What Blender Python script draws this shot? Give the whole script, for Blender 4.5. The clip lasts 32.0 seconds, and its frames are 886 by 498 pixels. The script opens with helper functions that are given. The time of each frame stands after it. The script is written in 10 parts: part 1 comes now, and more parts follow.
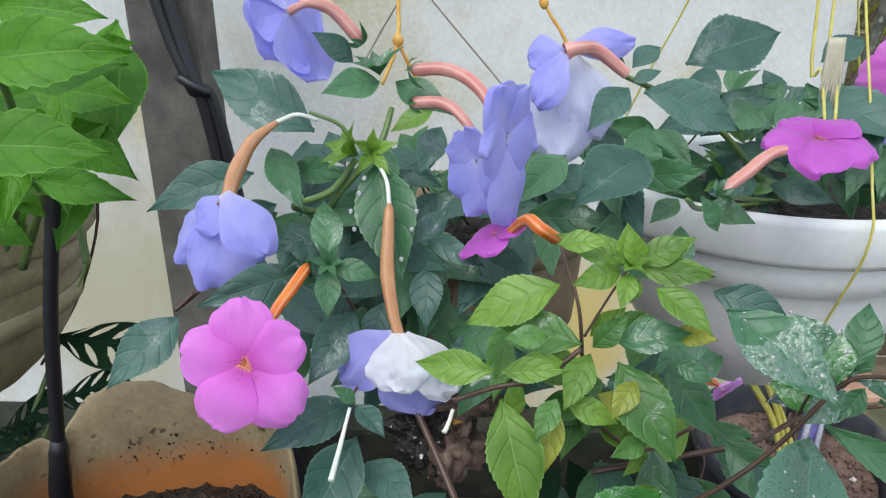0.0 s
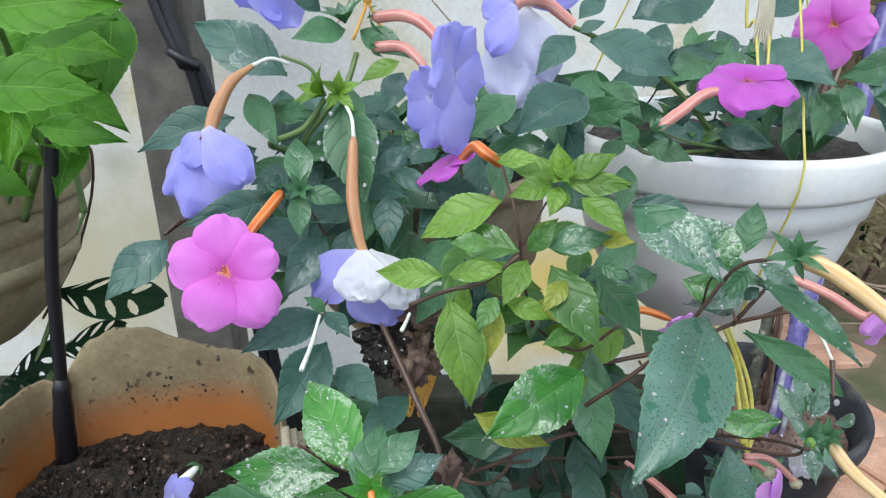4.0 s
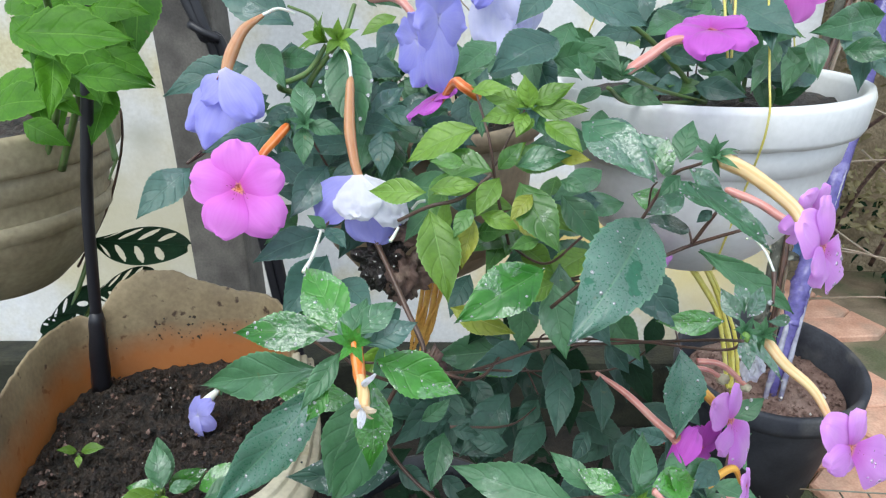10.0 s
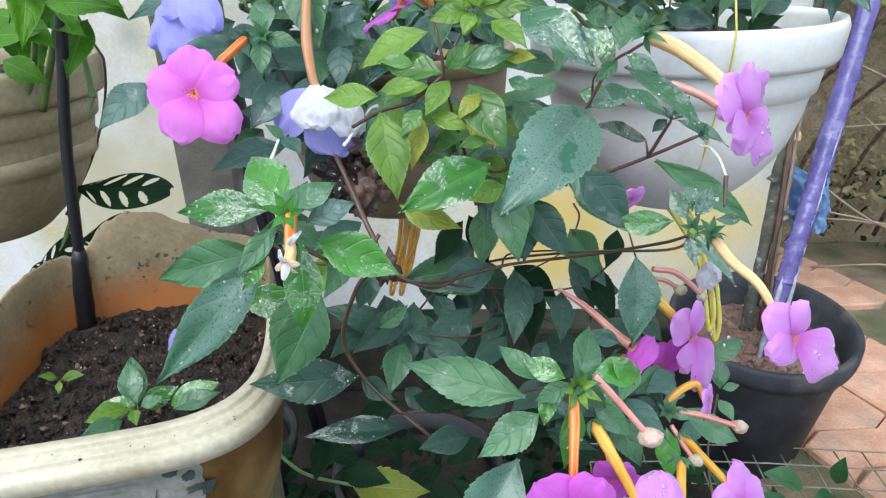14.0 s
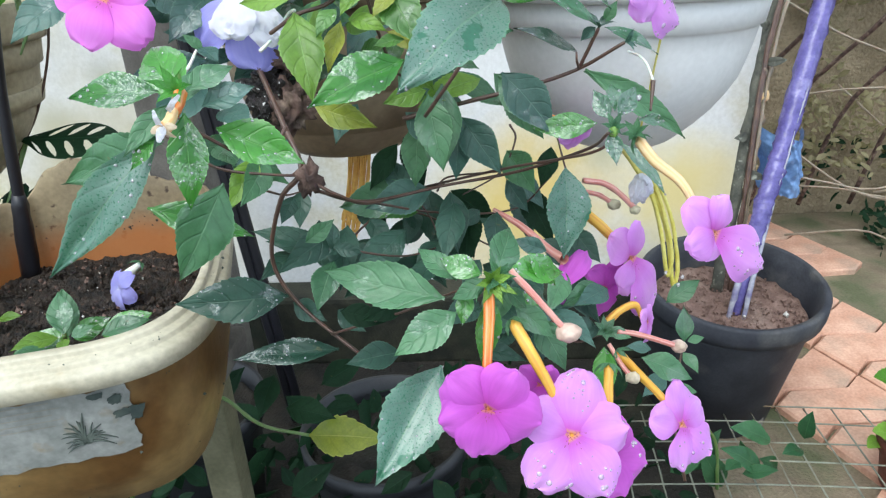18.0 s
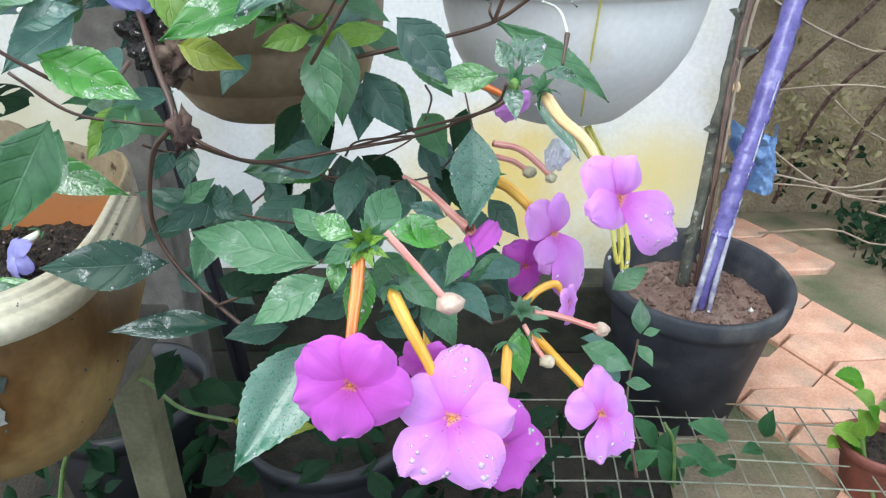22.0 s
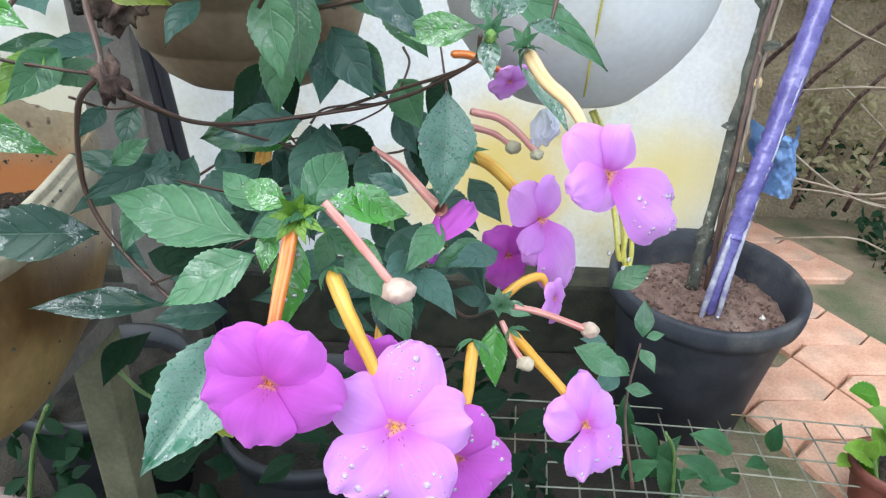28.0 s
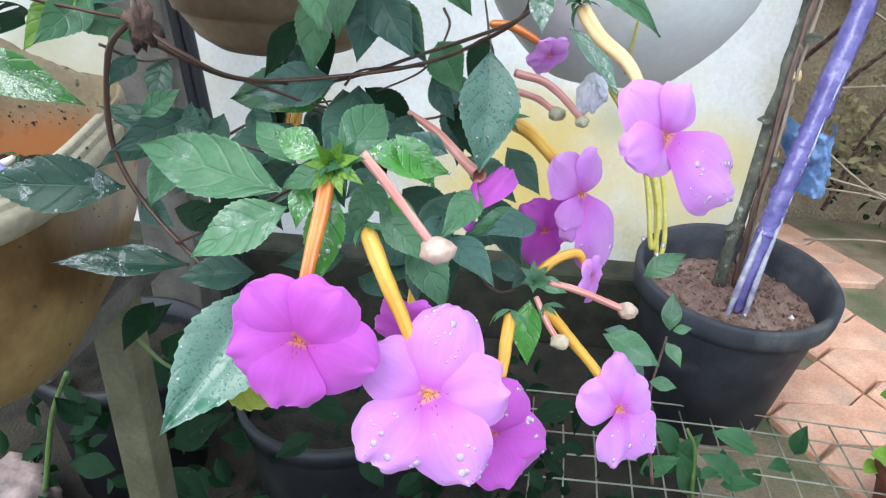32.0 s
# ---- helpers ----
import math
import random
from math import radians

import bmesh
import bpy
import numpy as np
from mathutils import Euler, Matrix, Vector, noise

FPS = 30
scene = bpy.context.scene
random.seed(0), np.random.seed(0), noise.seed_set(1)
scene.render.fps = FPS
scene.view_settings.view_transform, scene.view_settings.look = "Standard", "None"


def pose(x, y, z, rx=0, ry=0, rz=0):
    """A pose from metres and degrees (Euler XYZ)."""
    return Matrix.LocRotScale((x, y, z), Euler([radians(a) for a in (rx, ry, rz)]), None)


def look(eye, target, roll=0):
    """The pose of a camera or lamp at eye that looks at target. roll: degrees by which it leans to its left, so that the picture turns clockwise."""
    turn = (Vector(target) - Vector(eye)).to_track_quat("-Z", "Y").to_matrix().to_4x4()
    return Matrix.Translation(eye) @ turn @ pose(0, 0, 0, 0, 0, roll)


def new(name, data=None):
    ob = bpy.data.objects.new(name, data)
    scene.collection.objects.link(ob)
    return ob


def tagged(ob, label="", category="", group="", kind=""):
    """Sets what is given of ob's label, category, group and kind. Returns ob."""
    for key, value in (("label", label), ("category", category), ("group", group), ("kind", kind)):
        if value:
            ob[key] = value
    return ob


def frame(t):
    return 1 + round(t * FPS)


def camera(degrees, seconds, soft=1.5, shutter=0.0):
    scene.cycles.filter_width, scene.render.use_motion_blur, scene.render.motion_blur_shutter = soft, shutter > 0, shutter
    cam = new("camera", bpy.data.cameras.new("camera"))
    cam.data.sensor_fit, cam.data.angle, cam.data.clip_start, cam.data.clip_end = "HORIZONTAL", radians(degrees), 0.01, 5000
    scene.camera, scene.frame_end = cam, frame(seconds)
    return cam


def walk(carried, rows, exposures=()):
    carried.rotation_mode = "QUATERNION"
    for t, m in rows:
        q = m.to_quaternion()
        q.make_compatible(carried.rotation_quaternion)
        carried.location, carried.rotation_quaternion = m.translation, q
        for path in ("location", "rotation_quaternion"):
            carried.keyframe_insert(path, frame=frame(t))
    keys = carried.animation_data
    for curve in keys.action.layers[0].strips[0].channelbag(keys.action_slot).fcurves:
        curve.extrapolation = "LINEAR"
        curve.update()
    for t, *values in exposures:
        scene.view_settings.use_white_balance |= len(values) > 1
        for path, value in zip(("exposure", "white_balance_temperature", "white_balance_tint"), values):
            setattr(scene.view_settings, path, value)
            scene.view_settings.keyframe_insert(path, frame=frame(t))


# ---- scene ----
cam = camera(67.0, 32.0, soft=1.25)
ROWS = [
    (0, -0.0003, -0.0003, 0.9797, 69.094, -0.104, 0.915),
    (0.5, 0.0013, -0.0045, 0.976, 68.591, -0.17, 0.93),
    (1, 0.0035, -0.0095, 0.9743, 68.27, -0.094, 1.039),
    (1.5, 0.0055, -0.0145, 0.973, 68.095, -0.059, 0.937),
    (2, 0.0084, -0.0203, 0.9727, 68.123, 0.089, 0.655),
    (2.5, 0.0109, -0.0252, 0.9717, 68.178, 0.132, 0.332),
    (3, 0.0129, -0.0299, 0.9708, 68.067, 0.183, 0.22),
    (3.5, 0.015, -0.0359, 0.9684, 68.001, 0.296, 0.337),
    (5.5, 0.0218, -0.051, 0.9645, 67.882, 0.637, 0.519),
    (6, 0.0232, -0.0553, 0.9633, 67.76, 0.792, 0.592),
    (6.5, 0.024, -0.06, 0.9622, 67.413, 0.951, 0.805),
    (7, 0.0245, -0.065, 0.9608, 67.229, 0.799, 1.116),
    (7.5, 0.0266, -0.0703, 0.9613, 67.253, 0.834, 1.43),
    (8, 0.0296, -0.0742, 0.9614, 67.25, 0.873, 1.407),
    (8.5, 0.032, -0.0779, 0.9612, 67.289, 0.913, 1.331),
    (9, 0.0335, -0.0821, 0.9599, 67.332, 1.023, 1.471),
    (9.5, 0.0338, -0.0867, 0.9567, 67.2, 0.935, 1.771),
    (10, 0.0346, -0.0903, 0.9532, 66.911, 1.06, 2.06),
    (10.5, 0.0358, -0.094, 0.9489, 66.824, 0.987, 2.335),
    (11, 0.0385, -0.0974, 0.9445, 66.664, 0.782, 2.505),
    (11.5, 0.042, -0.1003, 0.94, 66.468, 0.729, 2.578),
    (12, 0.0462, -0.1026, 0.9348, 66.253, 0.875, 2.635),
    (12.5, 0.05, -0.1047, 0.9287, 66.137, 0.771, 2.669),
    (13, 0.0541, -0.1066, 0.9243, 65.962, 1.095, 2.758),
    (13.5, 0.0587, -0.1078, 0.9209, 65.83, 1.514, 2.705),
    (15.5, 0.0696, -0.1184, 0.9069, 66.218, 2.239, 2.924),
    (16, 0.0733, -0.1191, 0.9018, 66.02, 2.371, 2.76),
    (16.5, 0.0781, -0.1203, 0.8967, 65.753, 2.636, 2.464),
    (17, 0.0834, -0.1204, 0.8909, 65.432, 2.682, 2.079),
    (17.5, 0.0883, -0.1203, 0.8848, 65.198, 2.599, 1.759),
    (18, 0.0929, -0.1196, 0.879, 64.942, 2.256, 1.577),
    (18.5, 0.0965, -0.1186, 0.8738, 64.793, 1.78, 1.51),
    (19, 0.1003, -0.1147, 0.8687, 64.733, 1.324, 1.696),
    (19.5, 0.1047, -0.1119, 0.8651, 64.614, 1.107, 1.759),
    (20, 0.1109, -0.1092, 0.8626, 64.682, 1.119, 1.593),
    (20.5, 0.1183, -0.1065, 0.8613, 64.762, 0.961, 1.407),
    (21, 0.1251, -0.1037, 0.8593, 64.729, 0.746, 1.329),
    (21.5, 0.1306, -0.1005, 0.8558, 64.728, 0.58, 1.258),
    (22, 0.1356, -0.0967, 0.8528, 64.57, 0.559, 1.265),
    (22.5, 0.1399, -0.0919, 0.8498, 64.48, 0.426, 1.216),
    (23, 0.1432, -0.0877, 0.8479, 64.559, 0.304, 1.15),
    (23.5, 0.1451, -0.0849, 0.8468, 64.636, 0.004, 1.336),
    (24, 0.1462, -0.0819, 0.845, 64.56, -0.164, 1.499),
    (24.5, 0.147, -0.079, 0.8422, 64.468, -0.429, 1.732),
    (25, 0.1477, -0.0763, 0.8393, 64.317, -0.58, 1.894),
    (25.5, 0.1487, -0.0736, 0.8371, 64.214, -0.767, 2.109),
    (27.5, 0.1529, -0.065, 0.8336, 64.215, -1.053, 3.027),
    (28, 0.1543, -0.0624, 0.8311, 64.109, -1.132, 3.288),
    (28.5, 0.155, -0.0606, 0.8284, 63.891, -1.175, 3.505),
    (29, 0.1549, -0.059, 0.8259, 63.734, -1.257, 3.688),
    (29.5, 0.1541, -0.0577, 0.8247, 63.63, -1.492, 4.03),
    (30, 0.1527, -0.0569, 0.8235, 63.59, -1.904, 4.356),
    (30.5, 0.1513, -0.0566, 0.8222, 63.453, -1.906, 4.678),
    (31, 0.1492, -0.0572, 0.8199, 63.341, -2.184, 5.091),
    (31.5, 0.1478, -0.0565, 0.8183, 63.375, -2.218, 5.469),
    (32, 0.1473, -0.0563, 0.8167, 63.361, -2.423, 5.669),
]
walk(cam, [(t, pose(x, y, z, rx, ry, rz)) for t, x, y, z, rx, ry, rz in ROWS], [(0, -0.02, 6130, 4), (3, 0.1, 6080, 4), (6, 0.17, 6050, 4), (12, 0.32, 6000, 5), (16, 0.42, 5980, 3), (24, 0.59, 5950, 3), (32, 0.58, 5880, 4)])

# ---------------------------------------------------------------- light
world = bpy.data.worlds.new("overcast_sky")
scene.world = world
world.use_nodes = True
wn = world.node_tree.nodes
sky = wn.new("ShaderNodeTexSky")
sky.sky_type, sky.sun_disc = "NISHITA", False
sky.sun_elevation, sky.sun_rotation = radians(58), radians(200)
sky.air_density, sky.dust_density, sky.ozone_density = 1.0, 4.0, 1.0
haze = wn.new("ShaderNodeMix")
haze.data_type = "RGBA"
haze.inputs["Factor"].default_value = 0.65
haze.inputs["B"].default_value = (8.0, 8.4, 9.2, 1)
world.node_tree.links.new(sky.outputs["Color"], haze.inputs["A"])
world.node_tree.links.new(haze.outputs["Result"], wn["Background"].inputs["Color"])
wn["Background"].inputs["Strength"].default_value = 0.168
sun = new("sun", bpy.data.lights.new("sun", "SUN"))
sun.data.energy, sun.data.angle, sun.data.color = 1.4, radians(35), (1.0, 0.96, 0.9)
sun.matrix_world = look((-0.55, -1.0, 3.0), (0.1, 0.3, 0.6))


# ---------------------------------------------------------------- materials
def mat(name, rough=0.5, metal=0.0):
    m = bpy.data.materials.new(name)
    m.use_nodes = True
    b = m.node_tree.nodes["Principled BSDF"]
    b.inputs["Roughness"].default_value, b.inputs["Metallic"].default_value = rough, metal
    return m, m.node_tree, b


def node(nt, kind, **values):
    n = nt.nodes.new(kind)
    for key, value in values.items():
        n.inputs[key].default_value = value
    return n


def texture(nt, scale, detail=4.0, kind="ShaderNodeTexNoise", space="Object", stretch=(1, 1, 1)):
    co = nt.nodes.new("ShaderNodeTexCoord")
    mp = node(nt, "ShaderNodeMapping", Scale=stretch)
    nt.links.new(co.outputs[space], mp.inputs["Vector"])
    tx = node(nt, kind, Scale=scale)
    if kind == "ShaderNodeTexNoise":
        tx.inputs["Detail"].default_value = detail
    nt.links.new(mp.outputs["Vector"], tx.inputs["Vector"])
    return tx


def ramp(nt, source, stops):
    r = nt.nodes.new("ShaderNodeValToRGB")
    e = r.color_ramp.elements
    while len(e) < len(stops):
        e.new(0.5)
    for spot, (at, c) in zip(e, stops):
        spot.position, spot.color = at, (*c, 1) if len(c) == 3 else c
    nt.links.new(source, r.inputs["Fac"])
    return r.outputs["Color"]


def blend(nt, fac, a, b, mode="MIX"):
    m = nt.nodes.new("ShaderNodeMix")
    m.data_type, m.blend_type = "RGBA", mode
    for key, v in (("Factor", fac), ("A", a), ("B", b)):
        if isinstance(v, (tuple, float, int)):
            m.inputs[key].default_value = (*v, 1) if isinstance(v, tuple) else v
        else:
            nt.links.new(v, m.inputs[key])
    return m.outputs["Result"]


def bumped(nt, b, height, strength=0.3, distance=0.002):
    bp = node(nt, "ShaderNodeBump", Strength=strength, Distance=distance)
    nt.links.new(height, bp.inputs["Height"])
    nt.links.new(bp.outputs["Normal"], b.inputs["Normal"])


def surface(name, a, b_, c=None, scale=40.0, fine=300.0, rough=0.6, bump=0.3, dist=0.002, edges=(0.35, 0.65), c_edges=(0.55, 0.7), c_scale=9.0):
    """A plain rough surface: two tones at a middle scale, grain, and stains of a third tone."""
    m, nt, b = mat(name, rough)
    t1, t2 = texture(nt, scale, 6), texture(nt, fine, 3)
    col = ramp(nt, t1.outputs["Fac"], [(edges[0], a), (edges[1], b_)])
    if c:
        t3 = texture(nt, c_scale, 7)
        col = blend(nt, ramp(nt, t3.outputs["Fac"], [(c_edges[0], (0, 0, 0)), (c_edges[1], (1, 1, 1))]), col, c)
    grain = blend(nt, 0.25, col, ramp(nt, t2.outputs["Fac"], [(0.3, (0.25, 0.25, 0.25)), (0.7, (0.8, 0.8, 0.8))]), "OVERLAY")
    nt.links.new(grain, b.inputs["Base Color"])
    bumped(nt, b, blend(nt, 0.5, t1.outputs["Fac"], t2.outputs["Fac"]), bump, dist)
    return m


def calc(nt, op, x, y=None, z=None):
    n = nt.nodes.new("ShaderNodeMath")
    n.operation = op
    for k, v in enumerate((x, y, z)):
        if v is None:
            continue
        if isinstance(v, (int, float)):
            n.inputs[k].default_value = v
        else:
            nt.links.new(v, n.inputs[k])
    return n.outputs["Value"]


def leaf_material(name, dark, light, vein, cover, holes=0.4, crinkle=0.7, shine=0.42, spec=0.55, film_gloss=1.7, film_rough=0.1, glow=0.2, dot=640):
    """Leaf: blotched green, dark sunk veins that run out from the midrib, a paler edge, and a film of rain that lies in patches with small dry dots in it."""
    m, nt, b = mat(name, shine)
    uv = nt.nodes.new("ShaderNodeUVMap")
    sep = nt.nodes.new("ShaderNodeSeparateXYZ")
    nt.links.new(uv.outputs["UV"], sep.inputs["Vector"])
    side = calc(nt, "ABSOLUTE", calc(nt, "SUBTRACT", sep.outputs["Y"], 0.5))
    slant = calc(nt, "MULTIPLY", calc(nt, "POWER", side, 1.25), 0.62)
    wander = calc(nt, "MULTIPLY_ADD", texture(nt, 150, 2).outputs["Fac"], 0.05, -0.025)
    phase = calc(nt, "FRACT", calc(nt, "MULTIPLY", calc(nt, "ADD", calc(nt, "SUBTRACT", sep.outputs["X"], slant), wander), 5.0))
    away = calc(nt, "ABSOLUTE", calc(nt, "SUBTRACT", phase, 0.5))
    rib = ramp(nt, away, [(0.0, (1, 1, 1)), (0.035, (0.7, 0.7, 0.7)), (0.11, (0, 0, 0))])
    mid = ramp(nt, side, [(0.006, (1, 1, 1)), (0.024, (0, 0, 0))])
    groove = ramp(nt, side, [(0.02, (1, 1, 1)), (0.06, (0, 0, 0))])
    edge = ramp(nt, side, [(0.455, (0, 0, 0)), (0.498, (1, 1, 1))])
    t1, t2 = texture(nt, 60, 5), texture(nt, 520, 4)
    info = nt.nodes.new("ShaderNodeObjectInfo")
    tone = calc(nt, "ADD", calc(nt, "MULTIPLY", t1.outputs["Fac"], 0.7), calc(nt, "MULTIPLY", info.outputs["Random"], 0.34))
    col = ramp(nt, tone, [(0.26, dark), (0.78, light)])
    deep = tuple(0.55 * c for c in dark)
    col = blend(nt, calc(nt, "MULTIPLY", calc(nt, "MAXIMUM", rib, groove), calc(nt, "MULTIPLY_ADD", t1.outputs["Fac"], 0.8, -0.27)), col, deep)
    col = blend(nt, calc(nt, "MULTIPLY", mid, 0.5), col, vein)
    col = blend(nt, calc(nt, "MULTIPLY", edge, 0.4), col, tuple(1.25 * c for c in vein))
    col = blend(nt, 0.26, col, ramp(nt, t2.outputs["Fac"], [(0.3, (0.3, 0.3, 0.3)), (0.7, (0.72, 0.72, 0.72))]), "OVERLAY")
    spots = texture(nt, 170, 3)
    col = blend(nt, ramp(nt, spots.outputs["Fac"], [(0.7, (0, 0, 0)), (0.76, (0.4, 0.4, 0.4))]), col, (0.16, 0.14, 0.05))
    nt.links.new(col, b.inputs["Base Color"])
    height = calc(nt, "ADD", calc(nt, "MULTIPLY", calc(nt, "MAXIMUM", rib, mid), -0.4), calc(nt, "ADD", calc(nt, "MULTIPLY", away, 0.3), calc(nt, "MULTIPLY", t2.outputs["Fac"], 0.4)))
    bumped(nt, b, height, 0.6, 0.0007)
    t3, t4 = texture(nt, dot, 3), texture(nt, 55, 5)
    patch = ramp(nt, t4.outputs["Fac"], [(cover, (0, 0, 0)), (cover + 0.02, (1, 1, 1))])
    dots = ramp(nt, t3.outputs["Fac"], [(holes, (0, 0, 0)), (holes + 0.015, (1, 1, 1))])
    beads = node(nt, "ShaderNodeBump", Strength=crinkle, Distance=0.0012)
    nt.links.new(calc(nt, "ADD", t3.outputs["Fac"], calc(nt, "MULTIPLY", patch, 0.35)), beads.inputs["Height"])
    nt.links.new(beads.outputs["Normal"], b.inputs["Coat Normal"])
    nt.links.new(calc(nt, "MULTIPLY", patch, dots), b.inputs["Coat Weight"])
    b.inputs["Coat Roughness"].default_value, b.inputs["Coat IOR"].default_value = film_rough, film_gloss
    rough = calc(nt, "MULTIPLY_ADD", t1.outputs["Fac"], 0.3, shine - 0.15)
    nt.links.new(rough, b.inputs["Roughness"])
    b.inputs["Specular IOR Level"].default_value = spec
    trans = node(nt, "ShaderNodeBsdfTranslucent")
    nt.links.new(blend(nt, 1.0, col, (1.05, 1.25, 0.5), "MULTIPLY"), trans.inputs["Color"])
    mix = node(nt, "ShaderNodeMixShader", Fac=glow)
    nt.links.new(b.outputs["BSDF"], mix.inputs[1])
    nt.links.new(trans.outputs["BSDF"], mix.inputs[2])
    nt.links.new(mix.outputs["Shader"], nt.nodes["Material Output"].inputs["Surface"])
    return m


def petal_material(name, edge, middle, root, streak):
    m, nt, b = mat(name, 0.55)
    uv = nt.nodes.new("ShaderNodeUVMap")
    sep = nt.nodes.new("ShaderNodeSeparateXYZ")
    nt.links.new(uv.outputs["UV"], sep.inputs["Vector"])
    col = ramp(nt, sep.outputs["X"], [(0.12, root), (0.135, root), (0.175, streak), (0.42, middle), (0.9, edge), (1.0, tuple(min(0.92, c * 1.12) for c in edge))])
    t1 = texture(nt, 70, 5)
    col = blend(nt, 0.3, col, ramp(nt, t1.outputs["Fac"], [(0.3, (0.35, 0.35, 0.35)), (0.7, (0.75, 0.75, 0.75))]), "OVERLAY")
    vein = texture(nt, 16, 4, space="UV", stretch=(0.1, 1, 1))
    col = blend(nt, 0.15, col, ramp(nt, vein.outputs["Fac"], [(0.35, (0.3, 0.3, 0.3)), (0.65, (0.7, 0.7, 0.7))]), "OVERLAY")
    nt.links.new(col, b.inputs["Base Color"])
    bumped(nt, b, blend(nt, 0.5, vein.outputs["Fac"], texture(nt, 300, 4).outputs["Fac"]), 0.22, 0.0005)
    b.inputs["Sheen Weight"].default_value = 0.25
    trans = node(nt, "ShaderNodeBsdfTranslucent")
    nt.links.new(col, trans.inputs["Color"])
    mix = node(nt, "ShaderNodeMixShader", Fac=0.35)
    nt.links.new(b.outputs["BSDF"], mix.inputs[1])
    nt.links.new(trans.outputs["BSDF"], mix.inputs[2])
    nt.links.new(mix.outputs["Shader"], nt.nodes["Material Output"].inputs["Surface"])
    return m


LEAF = {
    "dark": leaf_material("dark_leaf", (0.03, 0.086, 0.066), (0.088, 0.18, 0.145), (0.13, 0.24, 0.18), 0.6),
    "mid": leaf_material("green_leaf", (0.035, 0.113, 0.047), (0.102, 0.238, 0.11), (0.16, 0.31, 0.16), 0.565, shine=0.4),
    "wet": leaf_material("wet_green_leaf", (0.024, 0.13, 0.014), (0.09, 0.31, 0.04), (0.14, 0.34, 0.08), 0.47, shine=0.34, film_gloss=2.1, film_rough=0.06),
    "glaze": leaf_material("rain_glazed_green_leaf", (0.026, 0.1, 0.045), (0.08, 0.21, 0.1), (0.12, 0.26, 0.14), 0.45, shine=0.34, film_gloss=2.1, film_rough=0.06),
    "fresh": leaf_material("fresh_green_leaf", (0.05, 0.14, 0.026), (0.135, 0.29, 0.06), (0.2, 0.37, 0.11), 0.56, shine=0.38, film_gloss=1.8, glow=0.24),
    # Darker copy of dark_leaf: shade inside the trailing plant put into its colour.
    "shadow": leaf_material("shaded_dark_leaf", (0.016, 0.055, 0.036), (0.05, 0.12, 0.082), (0.08, 0.16, 0.11), 0.63),
    "sheen": leaf_material("rain_filmed_leaf", (0.02, 0.105, 0.055), (0.055, 0.19, 0.115), (0.1, 0.26, 0.12), 0.33, holes=0.39, dot=1150, crinkle=0.08, shine=0.34, film_gloss=2.05, film_rough=0.5),
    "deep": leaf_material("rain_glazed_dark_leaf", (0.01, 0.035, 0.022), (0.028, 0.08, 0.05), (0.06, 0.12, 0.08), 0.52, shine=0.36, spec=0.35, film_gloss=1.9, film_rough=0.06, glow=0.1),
    "light": leaf_material("light_green_leaf", (0.09, 0.19, 0.018), (0.22, 0.38, 0.05), (0.28, 0.46, 0.13), 0.64, shine=0.4, glow=0.26),
    "lime": leaf_material("lime_green_leaf", (0.045, 0.15, 0.008), (0.11, 0.29, 0.016), (0.2, 0.42, 0.06), 0.8, shine=0.48, spec=0.3, glow=0.28),
    "weed": leaf_material("dim_green_leaf", (0.02, 0.075, 0.03), (0.055, 0.15, 0.06), (0.09, 0.19, 0.08), 0.7, shine=0.5, spec=0.4),
    "yellow": leaf_material("yellowing_leaf", (0.19, 0.24, 0.02), (0.4, 0.4, 0.05), (0.45, 0.46, 0.12), 0.65),
    # Near-black green: the shade below the pots is put into this leaf colour.
    "under": leaf_material("deep_green_shaded_leaf", (0.006, 0.02, 0.009), (0.014, 0.042, 0.018), (0.02, 0.06, 0.03), 0.9, shine=0.65, spec=0.15),
    "olive": leaf_material("olive_leaf", (0.17, 0.145, 0.07), (0.28, 0.245, 0.13), (0.3, 0.26, 0.14), 0.9, shine=0.6),
}
PETAL = {
    "magenta": petal_material("magenta_petal", (0.6, 0.12, 0.64), (0.55, 0.085, 0.57), (0.55, 0.16, 0.16), (0.46, 0.05, 0.42)),
    "rose": petal_material("rose_pink_petal", (0.82, 0.24, 0.8), (0.78, 0.17, 0.74), (0.75, 0.3, 0.18), (0.62, 0.08, 0.5)),
    "pink": petal_material("lilac_pink_petal", (0.74, 0.34, 0.86), (0.68, 0.25, 0.79), (0.7, 0.3, 0.2), (0.55, 0.1, 0.55)),
    "blue": petal_material("lavender_blue_petal", (0.36, 0.35, 0.88), (0.42, 0.41, 0.9), (0.6, 0.6, 0.85), (0.47, 0.46, 0.9)),
    "pale": petal_material("pale_lavender_petal", (0.62, 0.62, 0.9), (0.72, 0.72, 0.9), (0.85, 0.85, 0.8), (0.78, 0.78, 0.9)),
    "faded": petal_material("faded_petal", (0.7, 0.56, 0.4), (0.72, 0.55, 0.36), (0.7, 0.4, 0.15), (0.7, 0.45, 0.25)),
    "white": petal_material("white_petal", (0.8, 0.8, 0.88), (0.8, 0.8, 0.84), (0.8, 0.78, 0.8), (0.8, 0.8, 0.84)),
}


